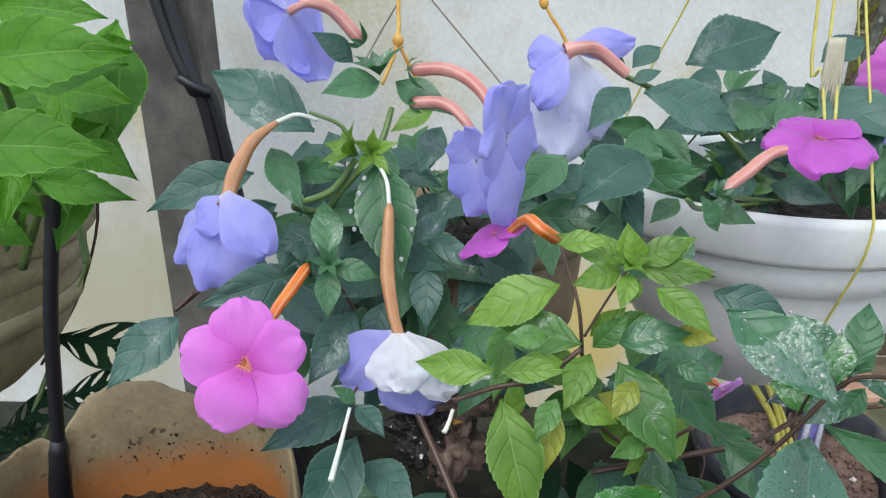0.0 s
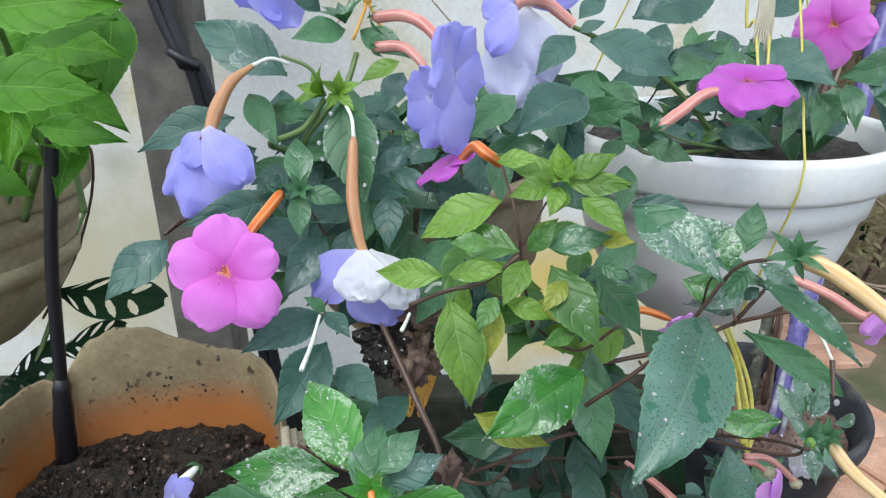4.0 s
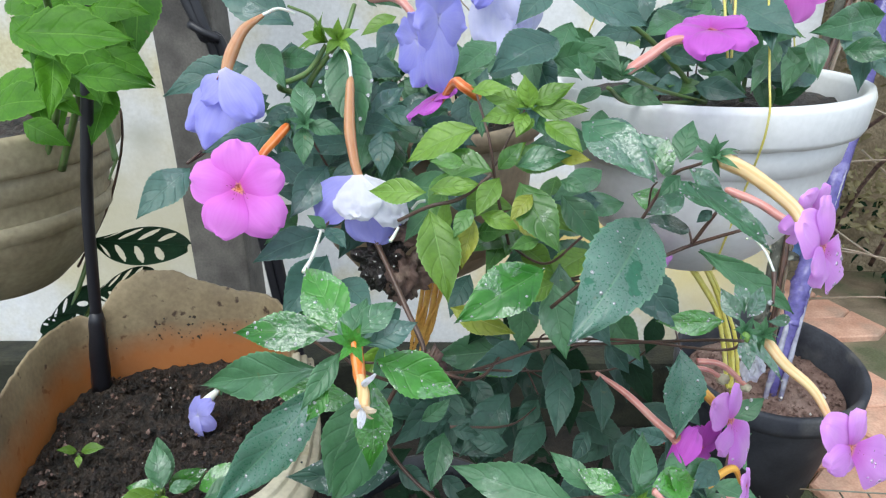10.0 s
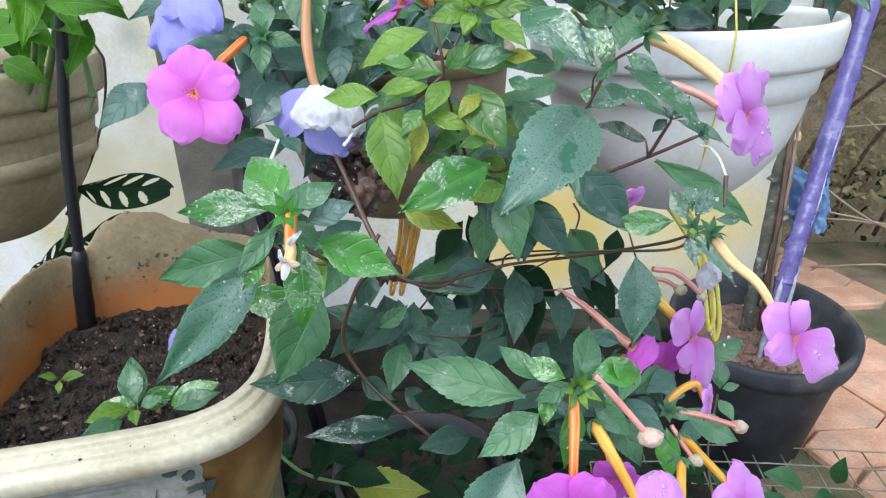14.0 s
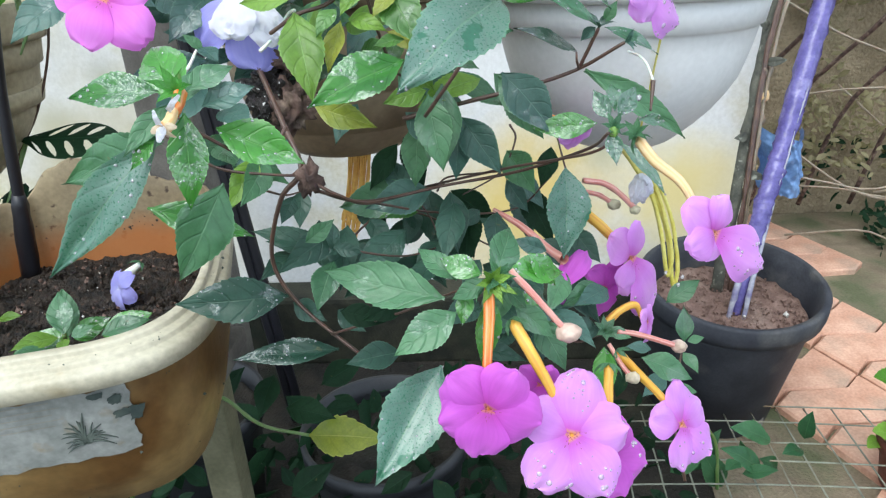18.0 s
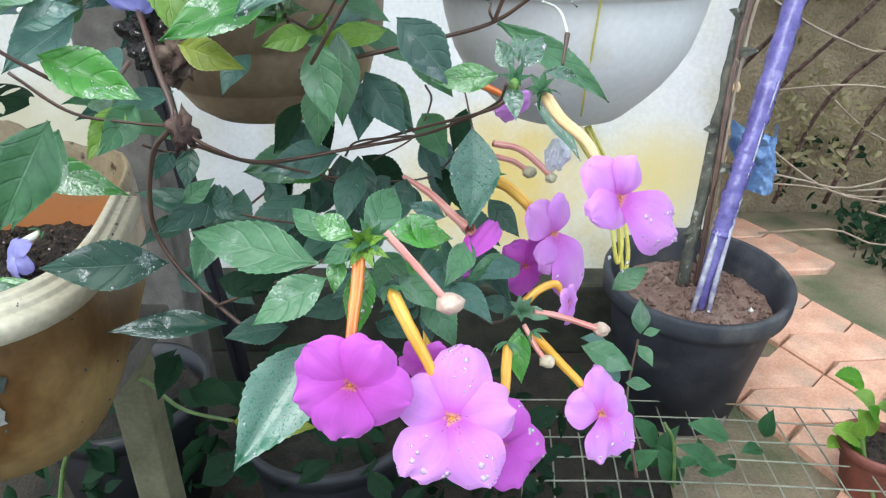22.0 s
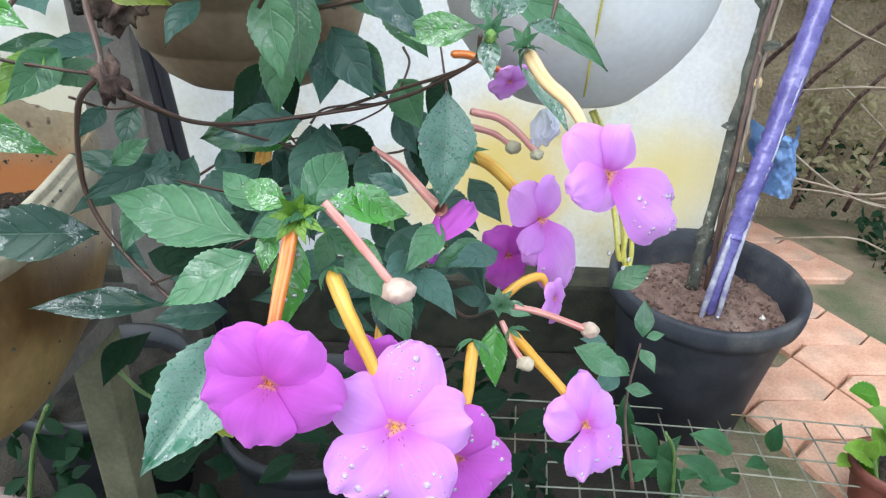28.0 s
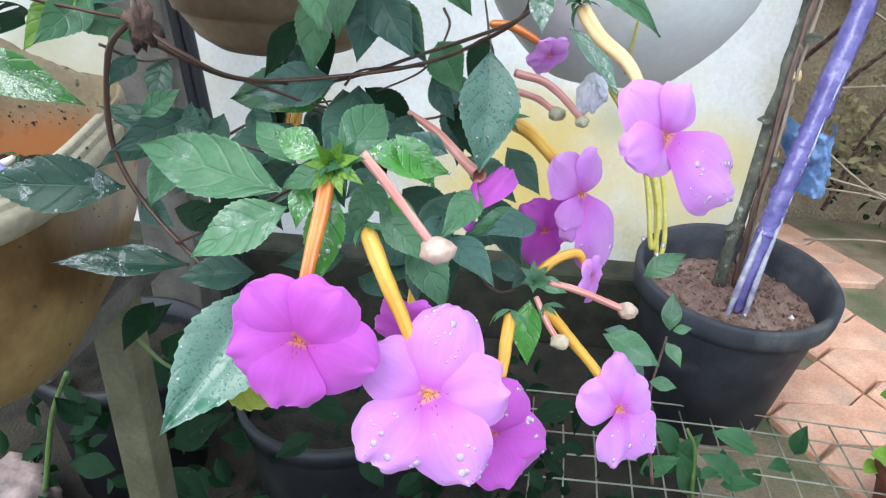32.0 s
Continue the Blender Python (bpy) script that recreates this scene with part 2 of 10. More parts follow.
def tube_material(name, a, b_, streak):
    m, nt, b = mat(name, 0.4)
    uv = nt.nodes.new("ShaderNodeUVMap")
    w = node(nt, "ShaderNodeTexWave", Scale=1.6, Distortion=2.5)
    w.bands_direction = "Y"
    nt.links.new(uv.outputs["UV"], w.inputs["Vector"])
    t1 = texture(nt, 60, 4)
    col = ramp(nt, t1.outputs["Fac"], [(0.35, a), (0.65, b_)])
    col = blend(nt, ramp(nt, w.outputs["Fac"], [(0.6, (0, 0, 0)), (0.9, (0.7, 0.7, 0.7))]), col, streak)
    nt.links.new(col, b.inputs["Base Color"])
    b.inputs["Subsurface Weight"].default_value = 0.15
    b.inputs["Subsurface Radius"].default_value = (0.003, 0.001, 0.0005)
    bumped(nt, b, texture(nt, 500, 3).outputs["Fac"], 0.3, 0.0005)
    return m


TUBE = {
    "orange": tube_material("orange_flower_tube", (0.62, 0.13, 0.02), (0.75, 0.25, 0.03), (0.8, 0.4, 0.2)),
    "amber": tube_material("amber_flower_tube", (0.72, 0.38, 0.04), (0.8, 0.5, 0.09), (0.62, 0.3, 0.05)),
    "cream": tube_material("cream_flower_tube", (0.75, 0.52, 0.25), (0.82, 0.63, 0.35), (0.7, 0.4, 0.15)),
    "tan": tube_material("tan_flower_tube", (0.4, 0.17, 0.07), (0.52, 0.26, 0.12), (0.55, 0.33, 0.2)),
    "pink": tube_material("pink_flower_tube", (0.55, 0.2, 0.17), (0.66, 0.32, 0.27), (0.7, 0.42, 0.36)),
    "white": tube_material("white_style", (0.75, 0.78, 0.68), (0.8, 0.82, 0.75), (0.8, 0.8, 0.7)),
    "stem": tube_material("brown_stem", (0.055, 0.03, 0.024), (0.115, 0.062, 0.045), (0.15, 0.1, 0.07)),
    "green": tube_material("green_stem", (0.09, 0.17, 0.04), (0.14, 0.23, 0.07), (0.16, 0.2, 0.08)),
    "twig": tube_material("dry_twig", (0.2, 0.155, 0.11), (0.32, 0.26, 0.19), (0.4, 0.34, 0.26)),
}
WALL = surface("lime_washed_wall", (0.65, 0.65, 0.635), (0.74, 0.74, 0.725), (0.6, 0.54, 0.34), 8, 160, 0.85, 0.3, 0.003, c_edges=(0.5, 0.72), c_scale=5.5)


def damp_patch(m, centre, radius, colour):
    """A yellow damp bloom of its own ragged outline on the wall."""
    nt = m.node_tree
    b = nt.nodes["Principled BSDF"]
    before = b.inputs["Base Color"].links[0].from_socket
    co = nt.nodes.new("ShaderNodeTexCoord")
    d = nt.nodes.new("ShaderNodeVectorMath")
    d.operation = "DISTANCE"
    nt.links.new(co.outputs["Object"], d.inputs[0])
    d.inputs[1].default_value = centre
    t = texture(nt, 9, 6)
    n = nt.nodes.new("ShaderNodeMath")
    n.operation = "MULTIPLY_ADD"
    nt.links.new(t.outputs["Fac"], n.inputs[0])
    n.inputs[1].default_value = radius * 1.2
    nt.links.new(d.outputs["Value"], n.inputs[2])
    fac = ramp(nt, n.outputs["Value"], [(radius * 0.75, (0.8, 0.8, 0.8)), (radius * 1.75, (0, 0, 0))])
    nt.links.new(blend(nt, fac, before, colour), b.inputs["Base Color"])


damp_patch(WALL, (0.174, 1.06, 0.398), 0.17, (0.72, 0.55, 0.16))
damp_patch(WALL, (0.464, 1.06, 0.426), 0.16, (0.74, 0.64, 0.32))
damp_patch(WALL, (0.269, 1.06, 0.430), 0.15, (0.68, 0.5, 0.12))
damp_patch(WALL, (0.482, 1.06, 0.437), 0.12, (0.7, 0.58, 0.25))
damp_patch(WALL, (-0.548, 1.06, 0.682), 0.035, (0.4, 0.41, 0.36))
damp_patch(WALL, (-0.535, 1.06, 0.8), 0.03, (0.38, 0.4, 0.35))
damp_patch(WALL, (-0.464, 1.06, 0.744), 0.022, (0.36, 0.37, 0.33))
damp_patch(WALL, (-0.658, 1.06, 0.6), 0.06, (0.42, 0.42, 0.33))
damp_patch(WALL, (0.34, 1.06, 0.52), 0.05, (0.46, 0.45, 0.3))
damp_patch(WALL, (-0.579, 1.06, 0.473), 0.27, (0.5, 0.45, 0.28))
SOIL = surface("wet_dark_soil", (0.007, 0.006, 0.005), (0.045, 0.03, 0.02), (0.15, 0.09, 0.055), 150, 600, 0.5, 1.0, 0.006, c_edges=(0.62, 0.72), c_scale=160)
DRYSOIL = surface("dry_brown_soil", (0.14, 0.085, 0.068), (0.23, 0.15, 0.122), (0.3, 0.22, 0.18), 70, 400, 0.9, 0.8, 0.005)
TUBPLASTIC = surface("stained_cream_plastic", (0.2, 0.12, 0.04), (0.35, 0.235, 0.095), (0.12, 0.06, 0.018), 14, 160, 0.33, 0.25, 0.002, c_edges=(0.5, 0.66), c_scale=13)
TUBRIM = surface("cream_plastic_rim", (0.43, 0.39, 0.28), (0.53, 0.49, 0.37), (0.34, 0.27, 0.15), 20, 260, 0.45, 0.3, 0.001, c_edges=(0.58, 0.72), c_scale=34)
RUST = surface("rust_stained_plastic", (0.2, 0.15, 0.085), (0.33, 0.26, 0.15), (0.06, 0.035, 0.02), 22, 250, 0.55, 0.3, 0.002, c_edges=(0.63, 0.68), c_scale=85)


def tide_stain(m, low, high, colour):
    """A rusty tide mark with a ragged upper edge where wet soil has stood."""
    nt = m.node_tree
    b = nt.nodes["Principled BSDF"]
    before = b.inputs["Base Color"].links[0].from_socket
    co = nt.nodes.new("ShaderNodeTexCoord")
    sep = nt.nodes.new("ShaderNodeSeparateXYZ")
    nt.links.new(co.outputs["Object"], sep.inputs["Vector"])
    n = nt.nodes.new("ShaderNodeMath")
    n.operation = "MULTIPLY_ADD"
    nt.links.new(texture(nt, 30, 5).outputs["Fac"], n.inputs[0])
    n.inputs[1].default_value = 0.03
    nt.links.new(sep.outputs["Z"], n.inputs[2])
    fac = ramp(nt, n.outputs["Value"], [(0.0, (0.85, 0.85, 0.85)), (1.0, (0, 0, 0))])
    span = nt.nodes.new("ShaderNodeMapRange")
    span.inputs["From Min"].default_value, span.inputs["From Max"].default_value = low + 0.015, high + 0.015
    nt.links.new(n.outputs["Value"], span.inputs["Value"])
    nt.links.new(span.outputs["Result"], fac.node.inputs["Fac"])
    nt.links.new(blend(nt, fac, before, colour), b.inputs["Base Color"])


tide_stain(RUST, 0.654, 0.68, (0.42, 0.14, 0.025))
damp_patch(TUBRIM, (-0.24, 0.39, 0.7), 0.23, (0.27, 0.2, 0.1))
WHITEPLASTIC = surface("weathered_white_plastic", (0.74, 0.75, 0.74), (0.81, 0.81, 0.8), (0.62, 0.58, 0.45), 10, 200, 0.42, 0.15, 0.001, c_edges=(0.62, 0.8), c_scale=14)
CREAMPLASTIC = surface("dirty_cream_plastic", (0.3, 0.255, 0.155), (0.42, 0.36, 0.235), (0.14, 0.1, 0.052), 10, 200, 0.5, 0.2, 0.001, c_scale=12)
BROWNPLASTIC = surface("brown_pot_plastic", (0.23, 0.165, 0.1), (0.36, 0.28, 0.18), (0.15, 0.1, 0.06), 18, 200, 0.5, 0.3, 0.001, c_edges=(0.55, 0.72), c_scale=16)
BLACKPLASTIC = surface("dusty_black_plastic", (0.024, 0.026, 0.034), (0.05, 0.053, 0.063), (0.095, 0.093, 0.09), 16, 250, 0.6, 0.2, 0.001, c_scale=12)
WOOD = surface("weathered_grey_timber", (0.09, 0.082, 0.072), (0.15, 0.138, 0.12), (0.06, 0.055, 0.05), 30, 300, 0.8, 0.5, 0.002)
PALEWOOD = surface("pale_mossy_timber", (0.09, 0.088, 0.046), (0.145, 0.135, 0.078), (0.07, 0.085, 0.036), 25, 240, 0.8, 0.5, 0.002)
BRICK = surface("orange_clay_paver", (0.5, 0.27, 0.18), (0.64, 0.39, 0.28), (0.44, 0.3, 0.22), 14, 220, 0.85, 0.5, 0.002, c_scale=10)
SAND = surface("sandy_soil", (0.17, 0.135, 0.09), (0.28, 0.225, 0.155), (0.1, 0.11, 0.055), 18, 200, 0.95, 0.8, 0.008, c_edges=(0.45, 0.65), c_scale=9)
BANK = surface("dry_brown_bank", (0.22, 0.175, 0.11), (0.36, 0.29, 0.19), (0.13, 0.13, 0.06), 10, 120, 0.95, 0.8, 0.02, c_scale=5)
DARKFOOT = surface("dark_wall_band", (0.012, 0.014, 0.009), (0.034, 0.034, 0.02), (0.012, 0.02, 0.009), 30, 200, 0.9, 0.6, 0.006, c_scale=10)
# Damp earth, darkened in colour to hold the shade under the stand.
EARTH = surface("shaded_damp_earth", (0.009, 0.008, 0.006), (0.03, 0.024, 0.016), (0.014, 0.02, 0.009), 22, 200, 0.95, 0.8, 0.01, c_scale=6)
BLACKPLASTIC.node_tree.nodes["Principled BSDF"].inputs["Specular IOR Level"].default_value = 0.28
CABLE, _n, _b = mat("black_cable_sheath", 0.4)
_b.inputs["Base Color"].default_value = (0.012, 0.012, 0.016, 1)
bumped(_n, _b, texture(_n, 200).outputs["Fac"], 0.3, 0.001)
PURPLE = surface("purple_plastic_wrap", (0.085, 0.07, 0.24), (0.14, 0.12, 0.34), (0.22, 0.2, 0.42), 45, 200, 0.25, 0.5, 0.003, c_edges=(0.58, 0.72), c_scale=40)
BLUEPLASTIC = surface("blue_plastic_sheet", (0.09, 0.17, 0.4), (0.2, 0.34, 0.6), None, 20, 150, 0.35, 0.4, 0.003)
YELLOWCORD = surface("yellow_plastic_cord", (0.6, 0.52, 0.08), (0.72, 0.66, 0.2), None, 60, 300, 0.4, 0.2, 0.001)
ORANGECORD = surface("orange_brown_cord", (0.6, 0.3, 0.05), (0.7, 0.42, 0.1), None, 60, 300, 0.6, 0.3, 0.001)
WIRE = surface("galvanised_wire", (0.17, 0.18, 0.14), (0.27, 0.28, 0.22), (0.2, 0.14, 0.08), 40, 300, 0.45, 0.2, 0.0005)
PAPER = surface("worn_paper_label", (0.2, 0.21, 0.19), (0.3, 0.305, 0.28), (0.24, 0.17, 0.08), 60, 300, 0.7, 0.2, 0.0005, c_edges=(0.58, 0.8), c_scale=70)
INK = surface("faded_grey_ink", (0.2, 0.19, 0.16), (0.32, 0.3, 0.25), None, 60, 300, 0.7, 0.1, 0.0005)
SCUFF = surface("dark_green_scuff", (0.03, 0.045, 0.04), (0.09, 0.11, 0.09), None, 60, 300, 0.7, 0.3, 0.001)
DEAD = surface("withered_brown_flower", (0.05, 0.03, 0.025), (0.16, 0.1, 0.08), (0.3, 0.22, 0.17), 90, 400, 0.8, 0.8, 0.003, c_scale=60)
WATER = bpy.data.materials.new("water_drop")
WATER.use_nodes = True
_n = WATER.node_tree
_n.nodes.remove(_n.nodes["Principled BSDF"])
# Clear water plus a white diffuse share that paints in the drops' glints.
_clear, _glint = node(_n, "ShaderNodeBsdfTransparent"), node(_n, "ShaderNodeBsdfDiffuse", Color=(0.9, 0.88, 0.92, 1))
_gloss, _rim = node(_n, "ShaderNodeBsdfGlossy", Roughness=0.04), node(_n, "ShaderNodeFresnel", IOR=1.6)
_body, _all = node(_n, "ShaderNodeMixShader", Fac=0.32), node(_n, "ShaderNodeMixShader")
_n.links.new(_clear.outputs["BSDF"], _body.inputs[1])
_n.links.new(_glint.outputs["BSDF"], _body.inputs[2])
_n.links.new(_rim.outputs["Fac"], _all.inputs["Fac"])
_n.links.new(_body.outputs["Shader"], _all.inputs[1])
_n.links.new(_gloss.outputs["BSDF"], _all.inputs[2])
_n.links.new(_all.outputs["Shader"], _n.nodes["Material Output"].inputs["Surface"])
SPOT = surface("dark_red_throat_spot", (0.16, 0.01, 0.03), (0.3, 0.04, 0.06), None, 200, 900, 0.6, 0.1, 0.0002)
# Darker copy of BLACKPLASTIC, with the shade below the stand in its colour.
SHADEPLASTIC = surface("shaded_wet_black_plastic", (0.009, 0.01, 0.013), (0.022, 0.024, 0.028), (0.04, 0.04, 0.038), 16, 250, 0.5, 0.2, 0.001, c_scale=12)
SLEEVE = surface("clear_plastic_sleeve", (0.24, 0.24, 0.31), (0.4, 0.4, 0.46), (0.17, 0.15, 0.29), 60, 200, 0.25, 0.4, 0.002, c_scale=40)
BUD = surface("greenish_pink_bud", (0.5, 0.36, 0.28), (0.66, 0.5, 0.42), (0.4, 0.4, 0.25), 90, 400, 0.5, 0.2, 0.0005)


# ---------------------------------------------------------------- shapes
rnd = random.Random(7)


def mesh_from(name, verts, faces, uvs=None, smooth=True):
    me = bpy.data.meshes.new(name)
    me.from_pydata([tuple(v) for v in verts], [], faces)
    if uvs:
        lay = me.uv_layers.new(name="UVMap")
        for loop in me.loops:
            lay.data[loop.index].uv = uvs[loop.vertex_index]
    if smooth:
        for p in me.polygons:
            p.use_smooth = True
    return me


def part(name, me, material, parent=None, label=""):
    if isinstance(me, bmesh.types.BMesh):
        bm, me = me, bpy.data.meshes.new(name)
        bm.to_mesh(me)
        bm.free()
        for p in me.polygons:
            p.use_smooth = True
    me.materials.append(material)
    ob = new(name, me)
    ob.parent = parent
    if label:
        tagged(ob, label)
    return ob


def thing(name, label, category, group="", kind="", at=(0, 0, 0)):
    ob = new(name)
    ob.empty_display_size = 0.02
    ob.location = at
    return tagged(ob, label, category, group, kind)


def under(parent, child):
    """Hang a child that was built in world places under a thing that may stand away from the origin."""
    child.parent = parent
    base, up = Matrix.Identity(4), parent
    while up:
        base = up.matrix_basis @ base
        up = up.parent
    child.matrix_parent_inverse = base.inverted()
    return child


def spline(points, count):
    """Catmull-Rom through the points."""
    pts = [Vector(p) for p in points]
    pts = [pts[0] * 2 - pts[1], *pts, pts[-1] * 2 - pts[-2]]
    out, spans = [], len(pts) - 3
    for i in range(count):
        s = i / (count - 1) * spans
        k = min(int(s), spans - 1)
        u = s - k
        a, b, c, d = pts[k : k + 4]
        out.append(0.5 * ((2 * b) + (c - a) * u + (2 * a - 5 * b + 4 * c - d) * u * u + (3 * b - a - 3 * c + d) * u**3))
    return out


def tube_mesh(name, points, radius, count=12, sides=8, cap=True, wobble=0.0):
    """A tube through the points; radius is one number or a list along the way."""
    line = spline(points, count)
    radii = [radius] * 2 if isinstance(radius, (int, float)) else list(radius)
    verts, faces, uvs = [], [], []
    side = None
    for i, p in enumerate(line):
        ahead = (line[min(i + 1, count - 1)] - line[max(i - 1, 0)]).normalized()
        if side is None:
            side = ahead.orthogonal().normalized()
        side = (side - ahead * side.dot(ahead)).normalized()
        over = ahead.cross(side)
        s = i / (count - 1) * (len(radii) - 1)
        k = min(int(s), len(radii) - 2)
        r = radii[k] + (radii[k + 1] - radii[k]) * (s - k)
        for j in range(sides):
            a = 2 * math.pi * j / sides
            rr = r * (1 + wobble * noise.noise(p * 220 + Vector((j * 1.7, 0, 0))))
            verts.append(p + (side * math.cos(a) + over * math.sin(a)) * rr)
            uvs.append((i / (count - 1), j / sides))
    for i in range(count - 1):
        for j in range(sides):
            k = (j + 1) % sides
            faces.append((i * sides + j, i * sides + k, (i + 1) * sides + k, (i + 1) * sides + j))
    if cap:
        faces.append(tuple(range(sides))[::-1])
        faces.append(tuple((count - 1) * sides + j for j in range(sides)))
    return mesh_from(name, verts, faces, uvs)


def turned(name, profile, sides=48, centre=(0, 0, 0), oval=1.0, square=0.0, ripple=0.0, cap=True, turn=0.0):
    """A pot: the profile (radius, height) turned round; oval squeezes y, square fills the corners."""
    verts, faces = [], []
    for r, h in profile:
        for j in range(sides):
            a = 2 * math.pi * j / sides
            c, s = math.cos(a), math.sin(a)
            k = 1 / (abs(c) ** (2 + 6 * square) + abs(s) ** (2 + 6 * square)) ** (1 / (2 + 6 * square))
            rr = r * k * (1 + ripple * noise.noise(Vector((c * 3, s * 3, h * 20))))
            x, y = rr * c, rr * s * oval
            verts.append((centre[0] + x * math.cos(turn) - y * math.sin(turn), centre[1] + x * math.sin(turn) + y * math.cos(turn), centre[2] + h))
    for i in range(len(profile) - 1):
        for j in range(sides):
            k = (j + 1) % sides
            faces.append((i * sides + j, i * sides + k, (i + 1) * sides + k, (i + 1) * sides + j))
    if cap:
        faces.append(tuple(range(sides))[::-1])
    return mesh_from(name, verts, faces)


def disc(name, radius, centre, oval=1.0, square=0.0, rings=16, sides=56, rough=0.006, seed=0.0, dish=0.0, tilt=0.0, turn=0.0):
    """Soil: a lumpy round sheet with a rim that goes down a little way."""
    verts, faces = [(centre[0], centre[1], centre[2])], []
    for i in range(1, rings + 2):
        r = radius * min(i, rings) / rings
        for j in range(sides):
            a = 2 * math.pi * j / sides
            c, s = math.cos(a), math.sin(a)
            k = 1 / (abs(c) ** (2 + 6 * square) + abs(s) ** (2 + 6 * square)) ** (1 / (2 + 6 * square))
            x, y = r * k * c, r * k * s * oval
            p = Vector((centre[0] + x * math.cos(turn) - y * math.sin(turn), centre[1] + x * math.sin(turn) + y * math.cos(turn), centre[2]))
            z = rough * (noise.noise(p * 60 + Vector((seed, 0, 0))) + 0.6 * noise.noise(p * 170) + 0.4 * noise.noise(p * 400)) + dish * (i / rings) ** 2 + tilt * (p.y - centre[1])
            verts.append(p + Vector((0, 0, z if i <= rings else z - 0.004)))
    for j in range(sides):
        faces.append((0, 1 + j, 1 + (j + 1) % sides))
    for i in range(rings):
        for j in range(sides):
            k = (j + 1) % sides
            faces.append((1 + i * sides + j, 1 + (i + 1) * sides + j, 1 + (i + 1) * sides + k, 1 + i * sides + k))
    return mesh_from(name, verts, faces)


def box_mesh(name, size, bevel=0.003, at=(0, 0, 0)):
    bm = bmesh.new()
    bmesh.ops.create_cube(bm, size=1.0, matrix=Matrix.Translation(at) @ Matrix.Diagonal((*size, 1)))
    if bevel:
        bmesh.ops.bevel(bm, geom=bm.edges[:], offset=bevel, segments=2, affect="EDGES", profile=0.6)
    me = bpy.data.meshes.new(name)
    bm.to_mesh(me)
    bm.free()
    return me


def blob_mesh(name, centre, size, lumps=0.3, freq=60.0, level=3, seed=0.0):
    bm = bmesh.new()
    bmesh.ops.create_icosphere(bm, subdivisions=level, radius=1.0)
    for v in bm.verts:
        n = v.co.normalized()
        k = 1 + lumps * noise.noise(n * 2.2 + Vector((seed, seed, 0))) + 0.5 * lumps * noise.noise(n * 5 + Vector((0, seed, 3)))
        v.co = Vector(centre) + Vector((n.x * size[0], n.y * size[1], n.z * size[2])) * k
    me = bpy.data.meshes.new(name)
    bm.to_mesh(me)
    bm.free()
    for p in me.polygons:
        p.use_smooth = True
    return me


def leaf_mesh(base, tip, width, facing, droop=0.08, fold=0.18, teeth=12, blunt=0.0, rows=0, wave=0.05):
    """A saw-toothed leaf blade from base to tip: arched, folded at the midrib, twisted, its side veins sunk and the blade puckered between them."""
    base, tip, facing = Vector(base), Vector(tip), Vector(facing)
    way = tip - base
    length = way.length
    way.normalize()
    up = (facing - way * facing.dot(way)).normalized()
    side = way.cross(up)
    rows = rows or 4 * teeth
    cols = (-1, -0.78, -0.52, -0.26, 0, 0.26, 0.52, 0.78, 1)
    verts, faces, uvs = [], [], []
    seed = Vector((base.x * 91, tip.y * 77, base.z * 53))
    twist, sickle = 0.5 * noise.noise(seed * 3.1), 0.14 * noise.noise(seed * 5.3 + Vector((7, 1, 2)))
    for i in range(rows + 1):
        u = i / rows
        shape = math.sin(math.pi * u**0.91) ** (1.16 - 0.4 * blunt) * (1 - 0.34 * (1 - blunt) * max(0.0, u - 0.45)) if 0 < u < 1 else 0.0
        half = max(0.53 * width * shape, 0.015 * length * (1 - u))
        tooth = (u * teeth) % 1.0
        saw = ((0.17 if teeth < 10 else 0.1) * (tooth - 0.55) if 0.1 < u < 0.96 else 0) * (0.75 + 0.5 * noise.noise(seed + Vector((u * 9, 3, 0))))
        turn = twist * (u - 0.35)
        s_, u_ = side * math.cos(turn) + up * math.sin(turn), up * math.cos(turn) - side * math.sin(turn)
        for v in cols:
            x = v * half * (1 + saw if abs(v) == 1 else 1)
            z = droop * length * (4 * u * (1 - u)) + fold * abs(x) - 0.55 * fold * x * x / max(width, 1e-5)
            z += wave * length * 0.6 * noise.noise(seed + Vector((u * 3.0, v * 1.5, 0)))
            lane = 5 * (u - 0.62 * (0.5 * abs(v)) ** 1.25) - 0.5
            z += 0.011 * width * (0.5 - 0.5 * math.cos(2 * math.pi * lane)) * abs(v) * (1.15 - abs(v)) * 2 * shape
            z += 0.02 * width * noise.noise(seed + Vector((u * 14, v * 3, 5.0))) * (abs(v) == 1)
            shift = -0.1 * abs(v) * half * (0 if u > 0.95 else 1) + (0.3 * saw * half if abs(v) == 1 else 0)
            verts.append(base + way * (u * length + shift) + s_ * (x + sickle * length * u * (1 - u)) + u_ * z)
            uvs.append((u, 0.5 + 0.5 * v))
    n = len(cols)
    for i in range(rows):
        for j in range(n - 1):
            faces.append((i * n + j, i * n + j + 1, (i + 1) * n + j + 1, (i + 1) * n + j))
    return mesh_from("leaf", verts, faces, uvs)


